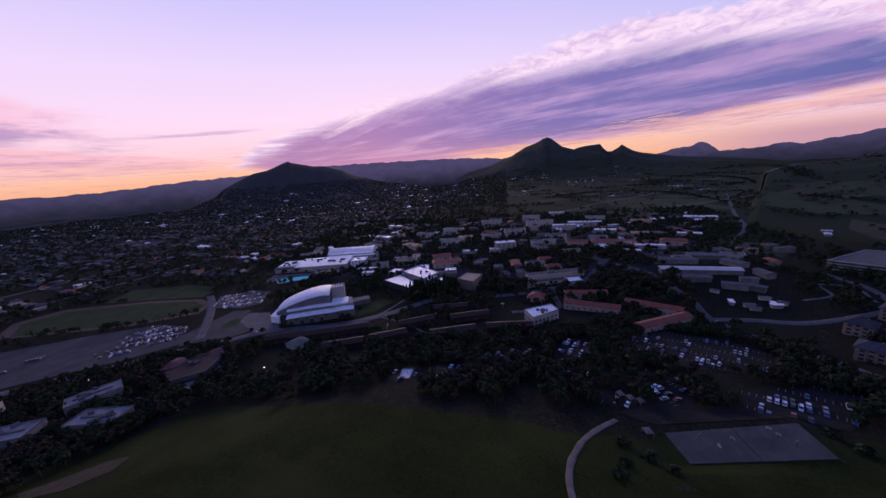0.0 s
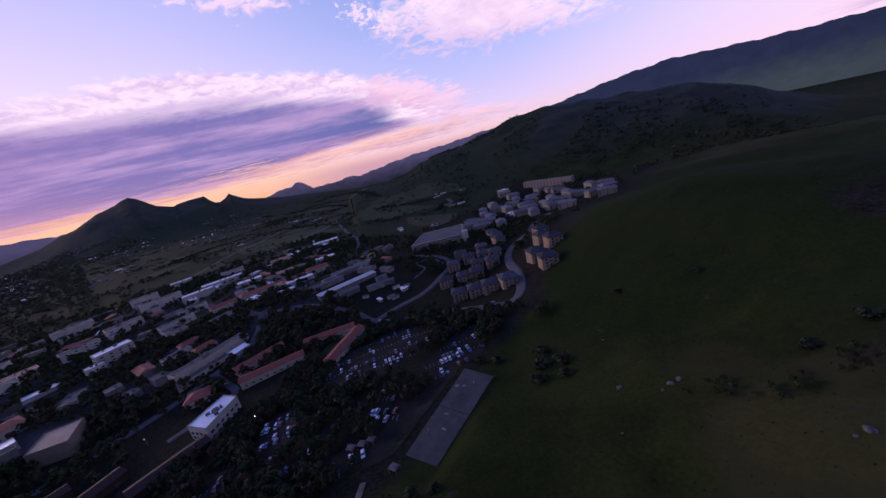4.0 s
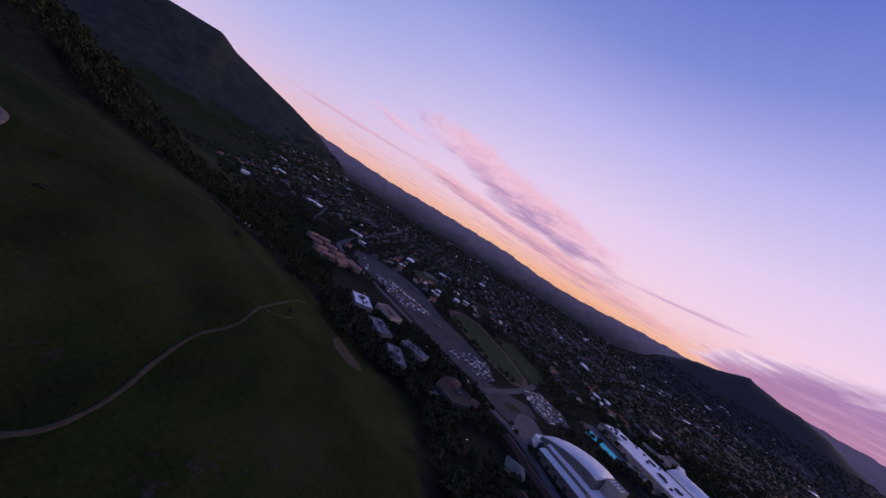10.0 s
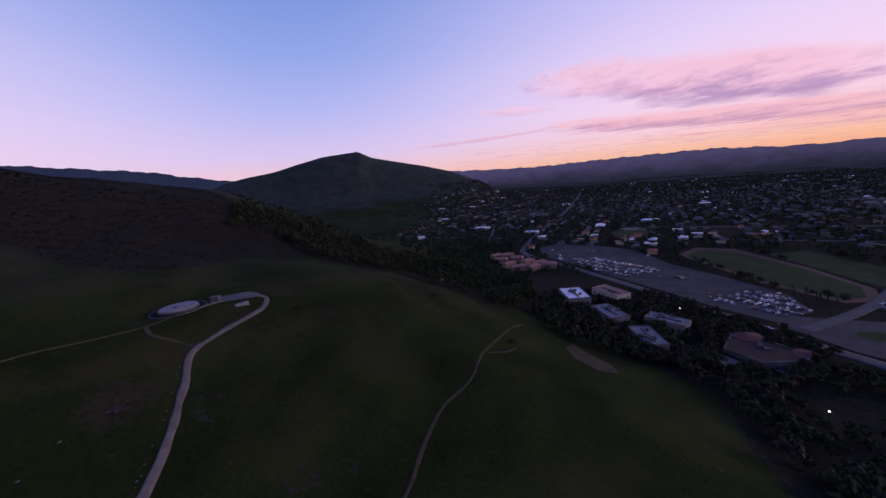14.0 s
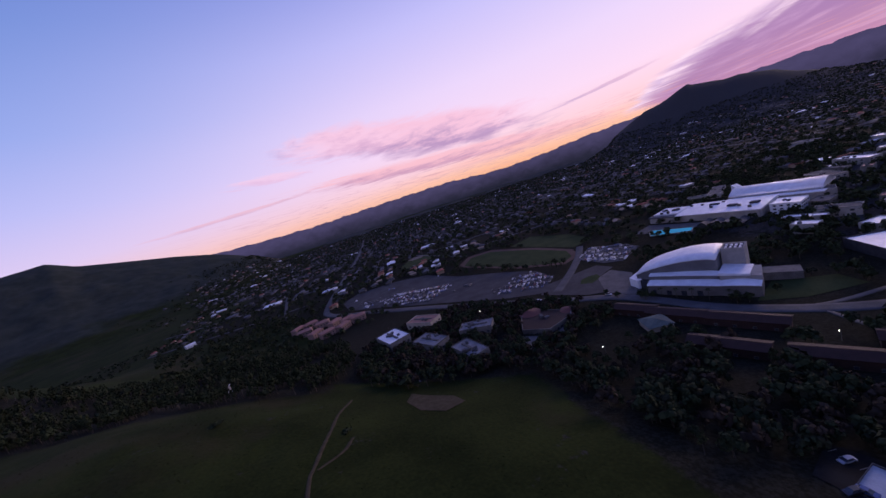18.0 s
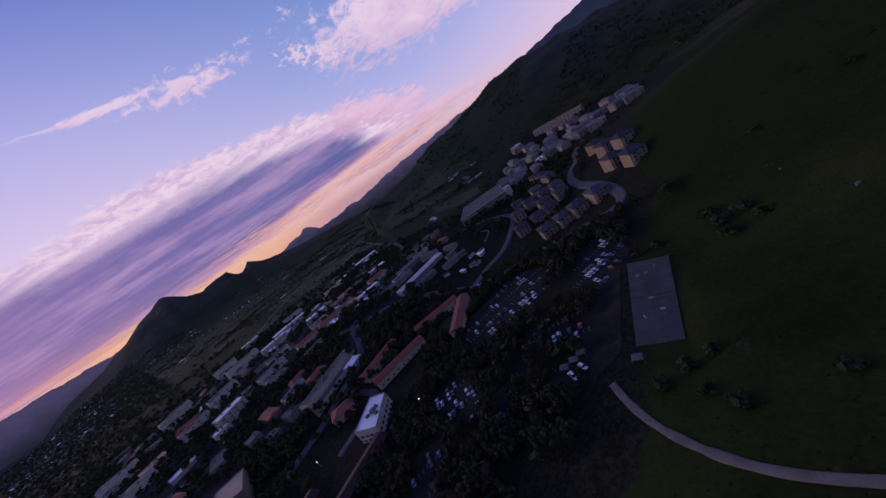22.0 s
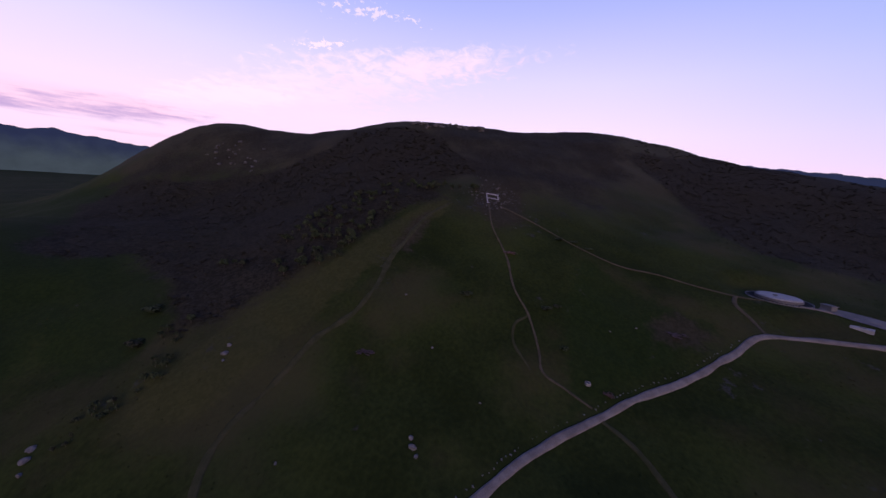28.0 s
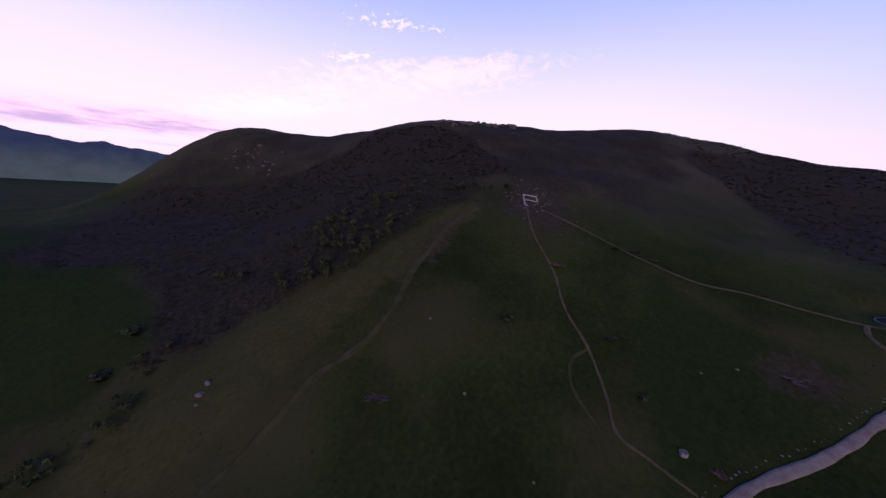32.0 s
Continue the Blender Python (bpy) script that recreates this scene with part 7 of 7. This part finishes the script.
# ---- the hill: tank, letter, rocks, bushes ----
def water_tank():
    x, y = 120.5, -93.5
    g = gz(x, y)
    t = thing("water_tank", "low round concrete water tank with a pale flat lid", "water tank", at=(x, y, g))
    part("wall", disc(0, 0, 8.6, 8.6, -3, 1.3, 40), M_concrete, t)
    part("lid", disc(0, 0, 8.2, 8.2, 1.3, 1.75, 40, 0.96), surface("pale_concrete", (0.14, 0.135, 0.13), (0.24, 0.23, 0.225), 0.4, 0.8, 0.2), t, "pale weathered lid")
    part("hatch", box(-1.0, 0.4, 1.0, 2.2, 1.7, 2.3), M_concrete, t)
    ring = []
    for i in range(40):
        a, b = 2 * math.pi * i / 40, 2 * math.pi * (i + 1) / 40
        ring.append(prism([(11.6 * math.cos(a), 11.6 * math.sin(a)), (11.6 * math.cos(b), 11.6 * math.sin(b)), (12 * math.cos(b), 12 * math.sin(b)), (12 * math.cos(a), 12 * math.sin(a))], -2.5, 0.45))
    part("retaining_wall", solid(*ring), M_rock, t, "low grey retaining ring")
    patch_on_land("gravel_apron", [(x + 11.4 * math.cos(i * math.pi / 12), y + 11.4 * math.sin(i * math.pi / 12)) for i in range(24)], M_asphalt, "dark gravel apron round the tank", 0.3, "apron", 4)
    patch_on_land("gravel_apron", [(108, -108), (113, -104), (116, -112), (108, -124), (103, -126), (101, -120)], M_concrete, "pale gravel pad at the road bend", 0.32, "apron", 4)
    hut = thing("valve_house", "small concrete valve hut beside the tank", "hut", at=(114, -108, gz(114, -108)), turn=30)
    part("wall", box(-2, 2, -1.5, 1.5, -1, 2.0), M_concrete, hut)
    part("roof", box(-2.3, 2.3, -1.8, 1.8, 2.0, 2.25), M_concrete, hut)
    pad = thing("concrete_pad", "small pale concrete pad inside the bend", "slab", at=(100, -112, gz(100, -112)), turn=60)
    part("slab", box(-3.2, 3.2, -2, 2, -1, 0.45), MATS["pale_concrete"], pad)
    part("cover", box(-1, 1, -0.6, 0.6, 0.45, 0.7), M_concrete, pad)


water_tank()


def hillside_letter():
    """A big P of whitewashed concrete strips laid on the slope."""
    up, side = Vector((0.93, 0.37)), Vector((0.37, -0.93))
    o = Vector((128.0, 55.0))
    t = thing("hillside_letter", "large whitewashed concrete letter P lying on the slope", "letter")

    def strip(a, b, w, name):
        (a0, a1), (b0, b1) = a, b
        d = Vector((b0 - a0, b1 - a1)).normalized()
        nx, ny = -d.y * w / 2, d.x * w / 2
        V = []
        n = 5
        for i in range(n):
            k = i / (n - 1)
            for s in (-1, 1):
                p = o + (side * (a0 + (b0 - a0) * k + s * nx) + up * (a1 + (b1 - a1) * k + s * ny)) * 0.78
                z = gz(p.x, p.y)
                V += [(p.x, p.y, z - 0.5), (p.x, p.y, z + 0.35)]
        F = [(4 * i + 1, 4 * i + 3, 4 * i + 7, 4 * i + 5) for i in range(n - 1)]
        F += [(4 * i, 4 * i + 1, 4 * i + 5, 4 * i + 4) for i in range(n - 1)] + [(4 * i + 3, 4 * i + 2, 4 * i + 6, 4 * i + 7) for i in range(n - 1)]
        F += [(0, 2, 3, 1), (4 * n - 3, 4 * n - 1, 4 * n - 2, 4 * n - 4)]
        part(name, (V, F), MATS["pale_concrete"], t)

    strip((0, -1), (0, 15), 1.0, "stem")
    strip((0, 14.6), (9.6, 14.6), 0.9, "bowl_top")
    strip((9.6, 15), (9.6, 7.4), 0.9, "bowl_side")
    strip((0, 7.8), (9.6, 7.8), 0.9, "bowl_bottom")
    strip((-0.8, -1), (1.6, -1), 1.0, "foot")


hillside_letter()


def boulder(x, y, s, label="pale grey boulder lying in the grass"):
    bm = bmesh.new()
    bmesh.ops.create_icosphere(bm, subdivisions=2, radius=1.0)
    R = random.Random(int(x * 7 + y * 13))
    off = Vector((R.uniform(0, 50), R.uniform(0, 50), R.uniform(0, 50)))
    for v in bm.verts:
        k = 1 + 0.45 * noise.noise(v.co * 1.1 + off) + 0.2 * noise.noise(v.co * 2.7 + off)
        v.co = Vector((v.co.x * k * s * R.uniform(0.95, 1.05), v.co.y * k * s * 0.8, v.co.z * k * s * 0.6))
    me = bpy.data.meshes.new("boulder")
    bm.to_mesh(me)
    bm.free()
    me.materials.append(M_outcrop if "outcrop" in label else M_rock)
    ob = new("boulder", me)
    ob.matrix_basis = pose(x, y, gz(x, y) + s * 0.15, 0, 0, R.uniform(0, 360))
    return tagged(ob, label, "rock", "boulders on the hill")


for x, y, s in ((-12, 30, 1.1), (-10, 31.5, 0.8), (-13.5, 28, 0.7), (-55, 120, 1.3), (-53, 122.5, 1.1), (-57, 117, 0.7), (-72, 118, 1.2), (-14, 102, 1.2), (-11, 104, 1.0), (-16, 100, 0.6), (-9, -12, 0.8), (-14, -19, 0.5), (20, 40, 0.6), (64, -20, 0.5), (70, -30, 0.5), (35, 60, 0.6),
                (10, 18, 0.4), (-30, 60, 0.5), (-64, 96, 0.5), (-90, 150, 0.7), (-40, 26, 1.2), (-44, 28, 0.8)):
    boulder(x, y, s)
R3 = random.Random(12)
for i in range(46):
    boulder(130 + R3.gauss(6, 9), 50 + R3.gauss(2, 9), R3.uniform(0.3, 0.9), "grey outcrop stone below the hillside letter")
for i in range(40):
    a = R3.uniform(0, 1)
    boulder(232 + 60 * a + R3.uniform(-12, 6), 165 - 50 * a + R3.uniform(-12, 8), R3.uniform(1.2, 3.6), "weathered rock outcrop below the crest")
for i in range(26):
    boulder(160 + R3.uniform(-18, 18), 330 + R3.uniform(-40, 40), R3.uniform(0.8, 2.4), "weathered rock outcrop on the north knoll")
R4 = random.Random(77)
rubble = []
for i in range(300):
    x, y = 138 + R4.gauss(0, 11), 52 + R4.gauss(0, 10)
    s = 0.15 + 0.6 * R4.random() ** 2.5
    rubble.append((x, y, gz(x, y) - 0.05, s * 1.5, s * 1.2, s, R4.uniform(0, 6)))
stone_t = np.array([(-.5, -.5, 0), (.5, -.45, 0), (.45, .5, 0), (-.5, .42, 0), (-.3, -.28, .5), (.28, -.3, .42), (.3, .28, .55), (-.28, .3, .46)])
stone_f = np.array([(4, 5, 6, 7), (0, 1, 5, 4), (1, 2, 6, 5), (2, 3, 7, 6), (3, 0, 4, 7)])
V, F = repeat(stone_t, stone_f, rubble)
mass("rubble", V, F, M_outcrop, "grey rubble strewn round the hillside letter", "stones")
# kerb of stones along the uphill side of the dirt road
L = smooth_line(DIRT[7:18], 1.6)
T = np.gradient(L, axis=0)
T /= np.linalg.norm(T, axis=1)[:, None]
berm_rows = []
for p, d in zip(L, T):
    q = p + np.array([-d[1], d[0]]) * R3.uniform(2.7, 3.4)
    if R3.random() < 0.35:
        continue
    s = R3.uniform(0.15, 0.6)
    berm_rows.append((q[0], q[1], gz(*q) - 0.05, s * 1.4, s, s * 0.9, R3.uniform(0, 6)))
V, F = repeat(stone_t, stone_f, berm_rows)
mass("road_stones", V, F, M_rock, "row of pale stones along the dirt road", "stones")
trough = thing("water_trough", "small round weathered grey cattle trough", "trough", at=(35.5, -13, gz(35.5, -13)))
ringv = []
for i in range(16):
    a, b = 2 * math.pi * i / 16, 2 * math.pi * (i + 1) / 16
    ringv.append(prism([(0.8 * math.cos(a), 0.8 * math.sin(a)), (0.8 * math.cos(b), 0.8 * math.sin(b)), (1.0 * math.cos(b), 1.0 * math.sin(b)), (1.0 * math.cos(a), 1.0 * math.sin(a))], -0.3, 0.75))
part("rim", solid(*ringv), M_siding, trough)
part("water", disc(0, 0, 0.82, 0.82, -0.2, 0.5, 16), M_glass, trough)
# bushes
bush_v, bush_f = leaf_cloud(90, [(0, 0, .4, .42), (.3, .1, .35, .3), (-.28, .12, .35, .3), (.05, -.3, .35, .3)], 0.13, 91, 0.8)
M_yellow = surface("yellow_bloom", (0.16, 0.12, 0.012), (0.28, 0.2, 0.02), 1.0, 0.9, 0.4, piece=0.3)
M_russet = surface("russet_brush", (0.04, 0.024, 0.018), (0.07, 0.04, 0.03), 0.5, 0.95, 0.4, piece=0.3)
bush_me = {}
for key, mat in (("dark", M_leaf), ("yellow", M_yellow), ("russet", M_russet)):
    me = bpy.data.meshes.new("bush")
    me.from_pydata(bush_v.tolist(), [], bush_f.tolist())
    me.materials.append(mat)
    bush_me[key] = me
for key, x, y, w, h, lab in [("yellow", -59, 56, 5.0, 3.4, "yellow flowering bush alone in the grass"), ("yellow", -57, 60, 3.6, 2.6, "yellow flowering bush alone in the grass"), ("dark", 49, 38, 7, 2.6, "dark low bush on the slope"), ("russet", 88, 29, 9, 2.2, "russet brush beside the footpath"), ("dark", 118, 8, 8, 1.6, "dark low scrub above the track"),
                             ("dark", 122, 0, 9, 1.6, "dark low scrub above the track"), ("dark", 120, -8, 7, 1.4, "dark low scrub above the track"), ("dark", 46, -4, 4.5, 2.4, "dark low bush on the slope"), ("dark", 62, 6, 7, 2.0, "dark low bush on the slope"), ("dark", 66, 2, 5, 1.8, "dark low bush on the slope"), ("russet", 34, -20, 5, 1.6, "russet brush beside the dirt road"),
                             ("dark", -84, 40, 7, 3.4, "dark bush near the court"), ("dark", -104, 30, 8, 4, "dark bush near the court"), ("dark", -112, 34, 7, 3.6, "dark bush near the court"), ("dark", -30, -178, 7, 3.0, "dark round bush by the footpath"), ("dark", 30, -205, 9, 3.6, "dark round bush on the shoulder"), ("dark", -10, 150, 10, 4.0, "dark low oak on the slope"),
                             ("dark", -22, 138, 9, 3.6, "dark low oak on the slope"), ("russet", 74, -44, 12, 0.8, "patch of dry brown brush"), ("russet", 8, 60, 9, 0.6, "patch of dry brown brush"), ("dark", -60, 200, 8, 3, "dark low bush on the north shoulder"), ("dark", -96, 190, 8, 3, "dark low bush on the north shoulder"), ("dark", 80, -130, 8, 2.0, "dark low bush below the tank"), ("dark", 60, -110, 6, 1.6, "dark low bush below the tank")]:
    b = new("bush", bush_me[key])
    b.matrix_basis = pose(x, y, gz(x, y) - 0.15, 0, 0, rng.uniform(0, 360)) @ Matrix.Diagonal((w * 0.7, w * 0.7, h, 1))
    tagged(b, lab, "bush", "bushes on the hill")

# ---- parked cars ----
PAINT = {n: surface("paint_" + n, d, l, 1.0, 0.3, 0.0, spec=0.6) for n, d, l in (("white", (.52, .53, .56), (.6, .61, .64)), ("silver", (.24, .25, .27), (.31, .32, .34)), ("black", (.012, .012, .015), (.02, .02, .024)), ("blue", (.03, .06, .16), (.05, .08, .2)), ("red", (.2, .02, .02), (.26, .03, .03)))}
M_tyre = surface("tyre_rubber", (.01, .01, .01), (.02, .02, .02), 4.0, 0.9, 0.1)


def car(paint, long_=4.5, tall=1.45):
    t = thing("car", "parked %s car on the asphalt" % paint, "car", "parked cars")
    w = 0.9
    prof = [(-long_ / 2, 0.35), (-long_ / 2, 0.85), (-long_ / 2 + 0.9, 0.95), (long_ / 2 - 1.2, 0.92), (long_ / 2 - 0.1, 0.75), (long_ / 2, 0.4)]
    V = [(x, -w, z) for x, z in prof] + [(x, w, z) for x, z in prof]
    n = len(prof)
    F = [tuple(range(n)), tuple(range(2 * n - 1, n - 1, -1))] + [(i, i + n, (i + 1) % n + n, (i + 1) % n) for i in range(n)]
    body = part("body", (V, F), PAINT[paint], t)
    c0, c1 = -long_ / 2 + 0.5, long_ / 2 - 1.35
    V = [(c0, -w * .95, .93), (c1 + .35, -w * .95, .93), (c1 + .35, w * .95, .93), (c0, w * .95, .93), (c0 + .5, -w * .75, tall), (c1 - .5, -w * .75, tall), (c1 - .5, w * .75, tall), (c0 + .5, w * .75, tall)]
    part("cabin_glass", (V, [(4, 5, 6, 7), (0, 1, 5, 4), (1, 2, 6, 5), (2, 3, 7, 6), (3, 0, 4, 7)]), M_glass, body, "dark tinted glass")
    part("roof", box(c0 + .45, c1 - .45, -w * .76, w * .76, tall, tall + .06, 0.05), PAINT[paint], body)
    wheel = as_mesh("wheel", ([(math.cos(a) * .33, s, math.sin(a) * .33 + .33) for s in (-.11, .11) for a in [2 * math.pi * k / 10 for k in range(10)]], [tuple(range(9, -1, -1)), tuple(range(10, 20))] + [(i, (i + 1) % 10, 10 + (i + 1) % 10, 10 + i) for i in range(10)]), M_tyre)
    for x in (-long_ / 2 + .85, long_ / 2 - .9):
        for y in (-w + .06, w - .06):
            part("wheel", wheel, None, t, at=pose(x, y, 0))
    return t


MODELS = []
for paint, ln, tl in (("white", 4.6, 1.45), ("silver", 4.5, 1.45), ("black", 4.6, 1.5), ("blue", 4.3, 1.45), ("white", 5.2, 1.85), ("red", 4.3, 1.45)):
    MODELS.append([car(paint, ln, tl), False])
CAR_MIX = (0, 0, 1, 1, 2, 2, 2, 3, 3, 4, 5)


def park(x, y, turn, lift):
    m = MODELS[rng.choice(CAR_MIX)]
    at = pose(x, y, gz(x, y) + lift, 0, 0, turn)
    if not m[1]:
        m[0].matrix_basis, m[1] = at, True
        return
    copy_thing(m[0], at)


def bays(poly, bearing, count, lift, seed, fill=0.5, where=None):
    """Cars nose to nose in rows across a lot."""
    R = random.Random(seed)
    p = np.asarray(poly, float)
    cx, cy = p.mean(0)
    f = frame_of(cx, cy, bearing)
    spotsl = []
    A, J = np.meshgrid(np.arange(-320, 320, 2.75), np.arange(37))
    A, J = A.ravel(), J.ravel()
    Bv = -150 + 8.2 * J
    X, Y = f(A, Bv + np.where(J % 2 == 1, 2.6, 0.0))
    k = inside(p, X, Y) & inside(p, *f(A, Bv + 4))
    spotsl = [(x, y) for x, y in zip(X[k], Y[k]) if where is None or where(x, y)]
    R.shuffle(spotsl)
    for x, y in spotsl[:min(count, int(len(spotsl) * fill))]:
        park(x, y, -bearing + (0 if R.random() < 0.5 else 180) + R.uniform(-2, 2), lift)
    return spotsl


FULL_A = [(-61, -567), (-85, -583), (-155, -519), (-163, -498), (-131, -466), (-96, -490), (-65, -539)]
FULL_B = [(-224, -416), (-250, -414), (-265, -372), (-241, -355), (-214, -346), (-190, -366), (-183, -405), (-203, -400)]
EAST_TURN = (30, 35, 0, 30, 60, 30, 15, 28)
bays(BIG_LOT, 313, 150, 0.36, 1, 0.8, lambda x, y: bool(inside(FULL_A, np.array([x]), np.array([y]))[0] or inside(FULL_B, np.array([x]), np.array([y]))[0]))
bays(LOT_TWO, 330, 45, 0.4, 2, 0.75)
for i, q in enumerate(EAST_LOTS):
    bays(q, EAST_TURN[i], (36, 16, 5, 22, 7, 6, 12, 9)[i], 0.3, 10 + i, 0.6)
for x, y, a in ((-166, -79, 100), (-266, 30, 120), (-352, 24, 80), (-196, 196, 60), (-188, 193, 60), (-300, 150, 10), (-250, -275, 120), (-205, -318, 130), (-160, -372, 130), (-360, -60, 70)):
    park(x, y, a, 0.4)
# cars of the far lots, past those that stand alone
shell = [(-.5, -.5, .2), (.5, -.5, .2), (.5, .5, .2), (-.5, .5, .2), (-.5, -.5, .6), (.5, -.5, .52), (.5, .5, .52), (-.5, .5, .6)]
cabin = [(-.42, -.46, .58), (.26, -.46, .58), (.26, .46, .58), (-.42, .46, .58), (-.3, -.38, 1), (.08, -.38, 1), (.08, .38, 1), (-.3, .38, 1)]
hull = [(4, 5, 6, 7), (0, 1, 5, 4), (1, 2, 6, 5), (2, 3, 7, 6), (3, 0, 4, 7)]
car_t, car_f = np.array(shell + cabin), np.array(hull + [tuple(k + 8 for k in q) for q in hull])
taken = np.array([o.location[:2] for o in bpy.data.objects if o.name.split(".")[0] == "car" and o.parent is None])
more_cars = random.Random(91)
car_rows = [[] for _ in range(4)]
for poly, bearing, share, lift in ((BIG_LOT, 313, 0.75, 0.36), (LOT_TWO, 330, 0.8, 0.4)):
    free_bays = bays(poly, bearing, 0, lift, 77)
    for x, y in free_bays:
        crowd = 0.5 + 0.5 * float(wave(np.array([x]), np.array([y]), 26, 8)[0])
        one = np.array([x]), np.array([y])
        if poly is BIG_LOT and not (inside(FULL_A, *one)[0] or inside(FULL_B, *one)[0]):
            crowd -= 0.22
        else:
            crowd = 0.45 + 0.5 * crowd
        if more_cars.random() < share * 2.4 * max(0.0, crowd - 0.42) and np.min(np.hypot(taken[:, 0] - x, taken[:, 1] - y)) > 2.4:
            car_rows[more_cars.choice((0, 1, 1, 2, 2, 2, 3))].append((x, y, gz(x, y) + lift, more_cars.uniform(4.2, 5.0), 1.85, more_cars.uniform(1.4, 1.8), radians(-bearing) + more_cars.choice((0, math.pi))))
for rows_c, paint in zip(car_rows, ("white", "silver", "black", "blue")):
    V, F = repeat(car_t, car_f, rows_c)
    mass("distant_cars", V, F, PAINT[paint], "many %s cars parked in the large lots" % paint, "cars")
for m in MODELS:
    if not m[1]:
        m[0].matrix_basis = pose(-200, 60, gz(-200, 60) + 0.3, 0, 0, 20)
# bay lines
line_t = np.array([(-.08, -2.4, 0), (.08, -2.4, 0), (.08, 2.4, 0), (-.08, 2.4, 0)])
line_f = np.array([(0, 1, 2, 3)])
lines = []
for poly, bearing in zip(EAST_LOTS, EAST_TURN):
    p = np.asarray(poly, float)
    f = frame_of(*p.mean(0), bearing)
    A, Bv = np.meshgrid(np.arange(-120, 120, 2.75) + 1.37, np.arange(-90, 90, 16.4))
    X, Y = f(A.ravel(), Bv.ravel())
    k = inside(p, X, Y)
    lines += [(x, y, z + 0.31, 1, 1, 1, radians(90 - bearing)) for x, y, z in zip(X[k], Y[k], height(X[k], Y[k]))]
V, F = repeat(line_t, line_f, lines)
mass("bay_lines", V, F, M_wall, "white painted parking bay lines", "markings")

# ---- street lamps that are lit, palms ----
M_lamp = glowing("lamp_glow", (1.0, 0.82, 0.6), 14.0)
M_steel = surface("galvanised_steel", (0.2, 0.2, 0.21), (0.3, 0.3, 0.31), 1.0, 0.5, 0.0, metal=0.8)
for x, y in ((-232, -20), (-240, -96), (-215, -60), (-268, -135), (-262, 25), (-300, -95), (-180, -196), (-205, -150), (-350, -90), (-150, -335), (-60, -395), (-330, -30), (-480, 60), (-560, 100)):
    l = thing("street_lamp", "lit street lamp on a slim steel pole", "street lamp", "lit street lamps", at=(x, y, gz(x, y)))
    part("pole", box(-.08, .08, -.08, .08, -0.5, 6.2, 0.02), M_steel, l)
    arm = part("arm", box(-.05, 1.3, -.05, .05, 6.1, 6.22), M_steel, l)
    part("lamp_head", box(.9, 1.5, -.16, .16, 5.92, 6.08), M_lamp, arm, "glowing lamp head")
fr_v, fr_f = [], []
for i in range(16):
    a = 2 * math.pi * i / 16
    for s in range(3):
        r0, r1 = s * 0.75, (s + 1) * 0.75
        z0, z1 = (0.35, 0.45, 0.15)[s], (0.45, 0.15, -0.6)[s]
        wv = (0.16, 0.3, 0.22)[s]
        k = len(fr_v)
        for r, z, w in ((r0, z0, wv * 0.7), (r1, z1, wv * 0.5)):
            fr_v += [(r * math.cos(a) - w * math.sin(a), r * math.sin(a) + w * math.cos(a), z), (r * math.cos(a) + w * math.sin(a), r * math.sin(a) - w * math.cos(a), z)]
        fr_f.append((k, k + 1, k + 3, k + 2))
frond_me = as_mesh("fronds", (fr_v, fr_f), M_leaf)
stem_me = as_mesh("trunk", limbs(8.0, 0.2, 0, 3), M_bark)
fpac = frame_of(-279, -272, 333)
for X in (16, 26, 36, 46, 56, 68):
    x, y = fpac(X, -25)
    p = thing("palm_tree", "slim palm tree before the arts centre", "palm tree", "palms by the arts centre", at=(x, y, gz(x, y)))
    part("trunk", stem_me, None, p)
    part("fronds", frond_me, None, p, at=pose(0, 0, 8))

for x, y, a in ((-163, 44, 20), (-160, 48, 24), (-158, 52, 22), (-134, 48, 15)):
    c = thing("canopy_shelter", "small grey canopy shelter beside the parking strip", "shelter", "canopy shelters", at=(x, y, gz(x, y)), turn=a)
    part("canopy", hip(3.4, 2.8, 2.4, 0.6, 0.2, 0.3), M_concrete, c)
    for px, py in ((-1.9, -1.5), (1.9, -1.5), (1.9, 1.5), (-1.9, 1.5)):
        part("post", box(px - .06, px + .06, py - .06, py + .06, -0.3, 2.5), M_steel, c)
for x, y, w, h in ((-112, 128, 13, 6), (-108, 118, 11, 5), (-104, 134, 12, 5.5), (-118, 138, 12, 6), (-98, 124, 9, 4.5), (-118, 44, 9, 4.5), (-124, 36, 8, 4), (-112, 50, 7, 3.5), (-150, 122, 9, 5), (-140, 126, 10, 5)):
    b = new("bush", bush_me["dark"])
    b.matrix_basis = pose(x, y, gz(x, y) - 0.15, 0, 0, rng.uniform(0, 360)) @ Matrix.Diagonal((w * 0.7, w * 0.7, h, 1))
    tagged(b, "big dark bush on the slope beside the court", "bush", "bushes on the hill")
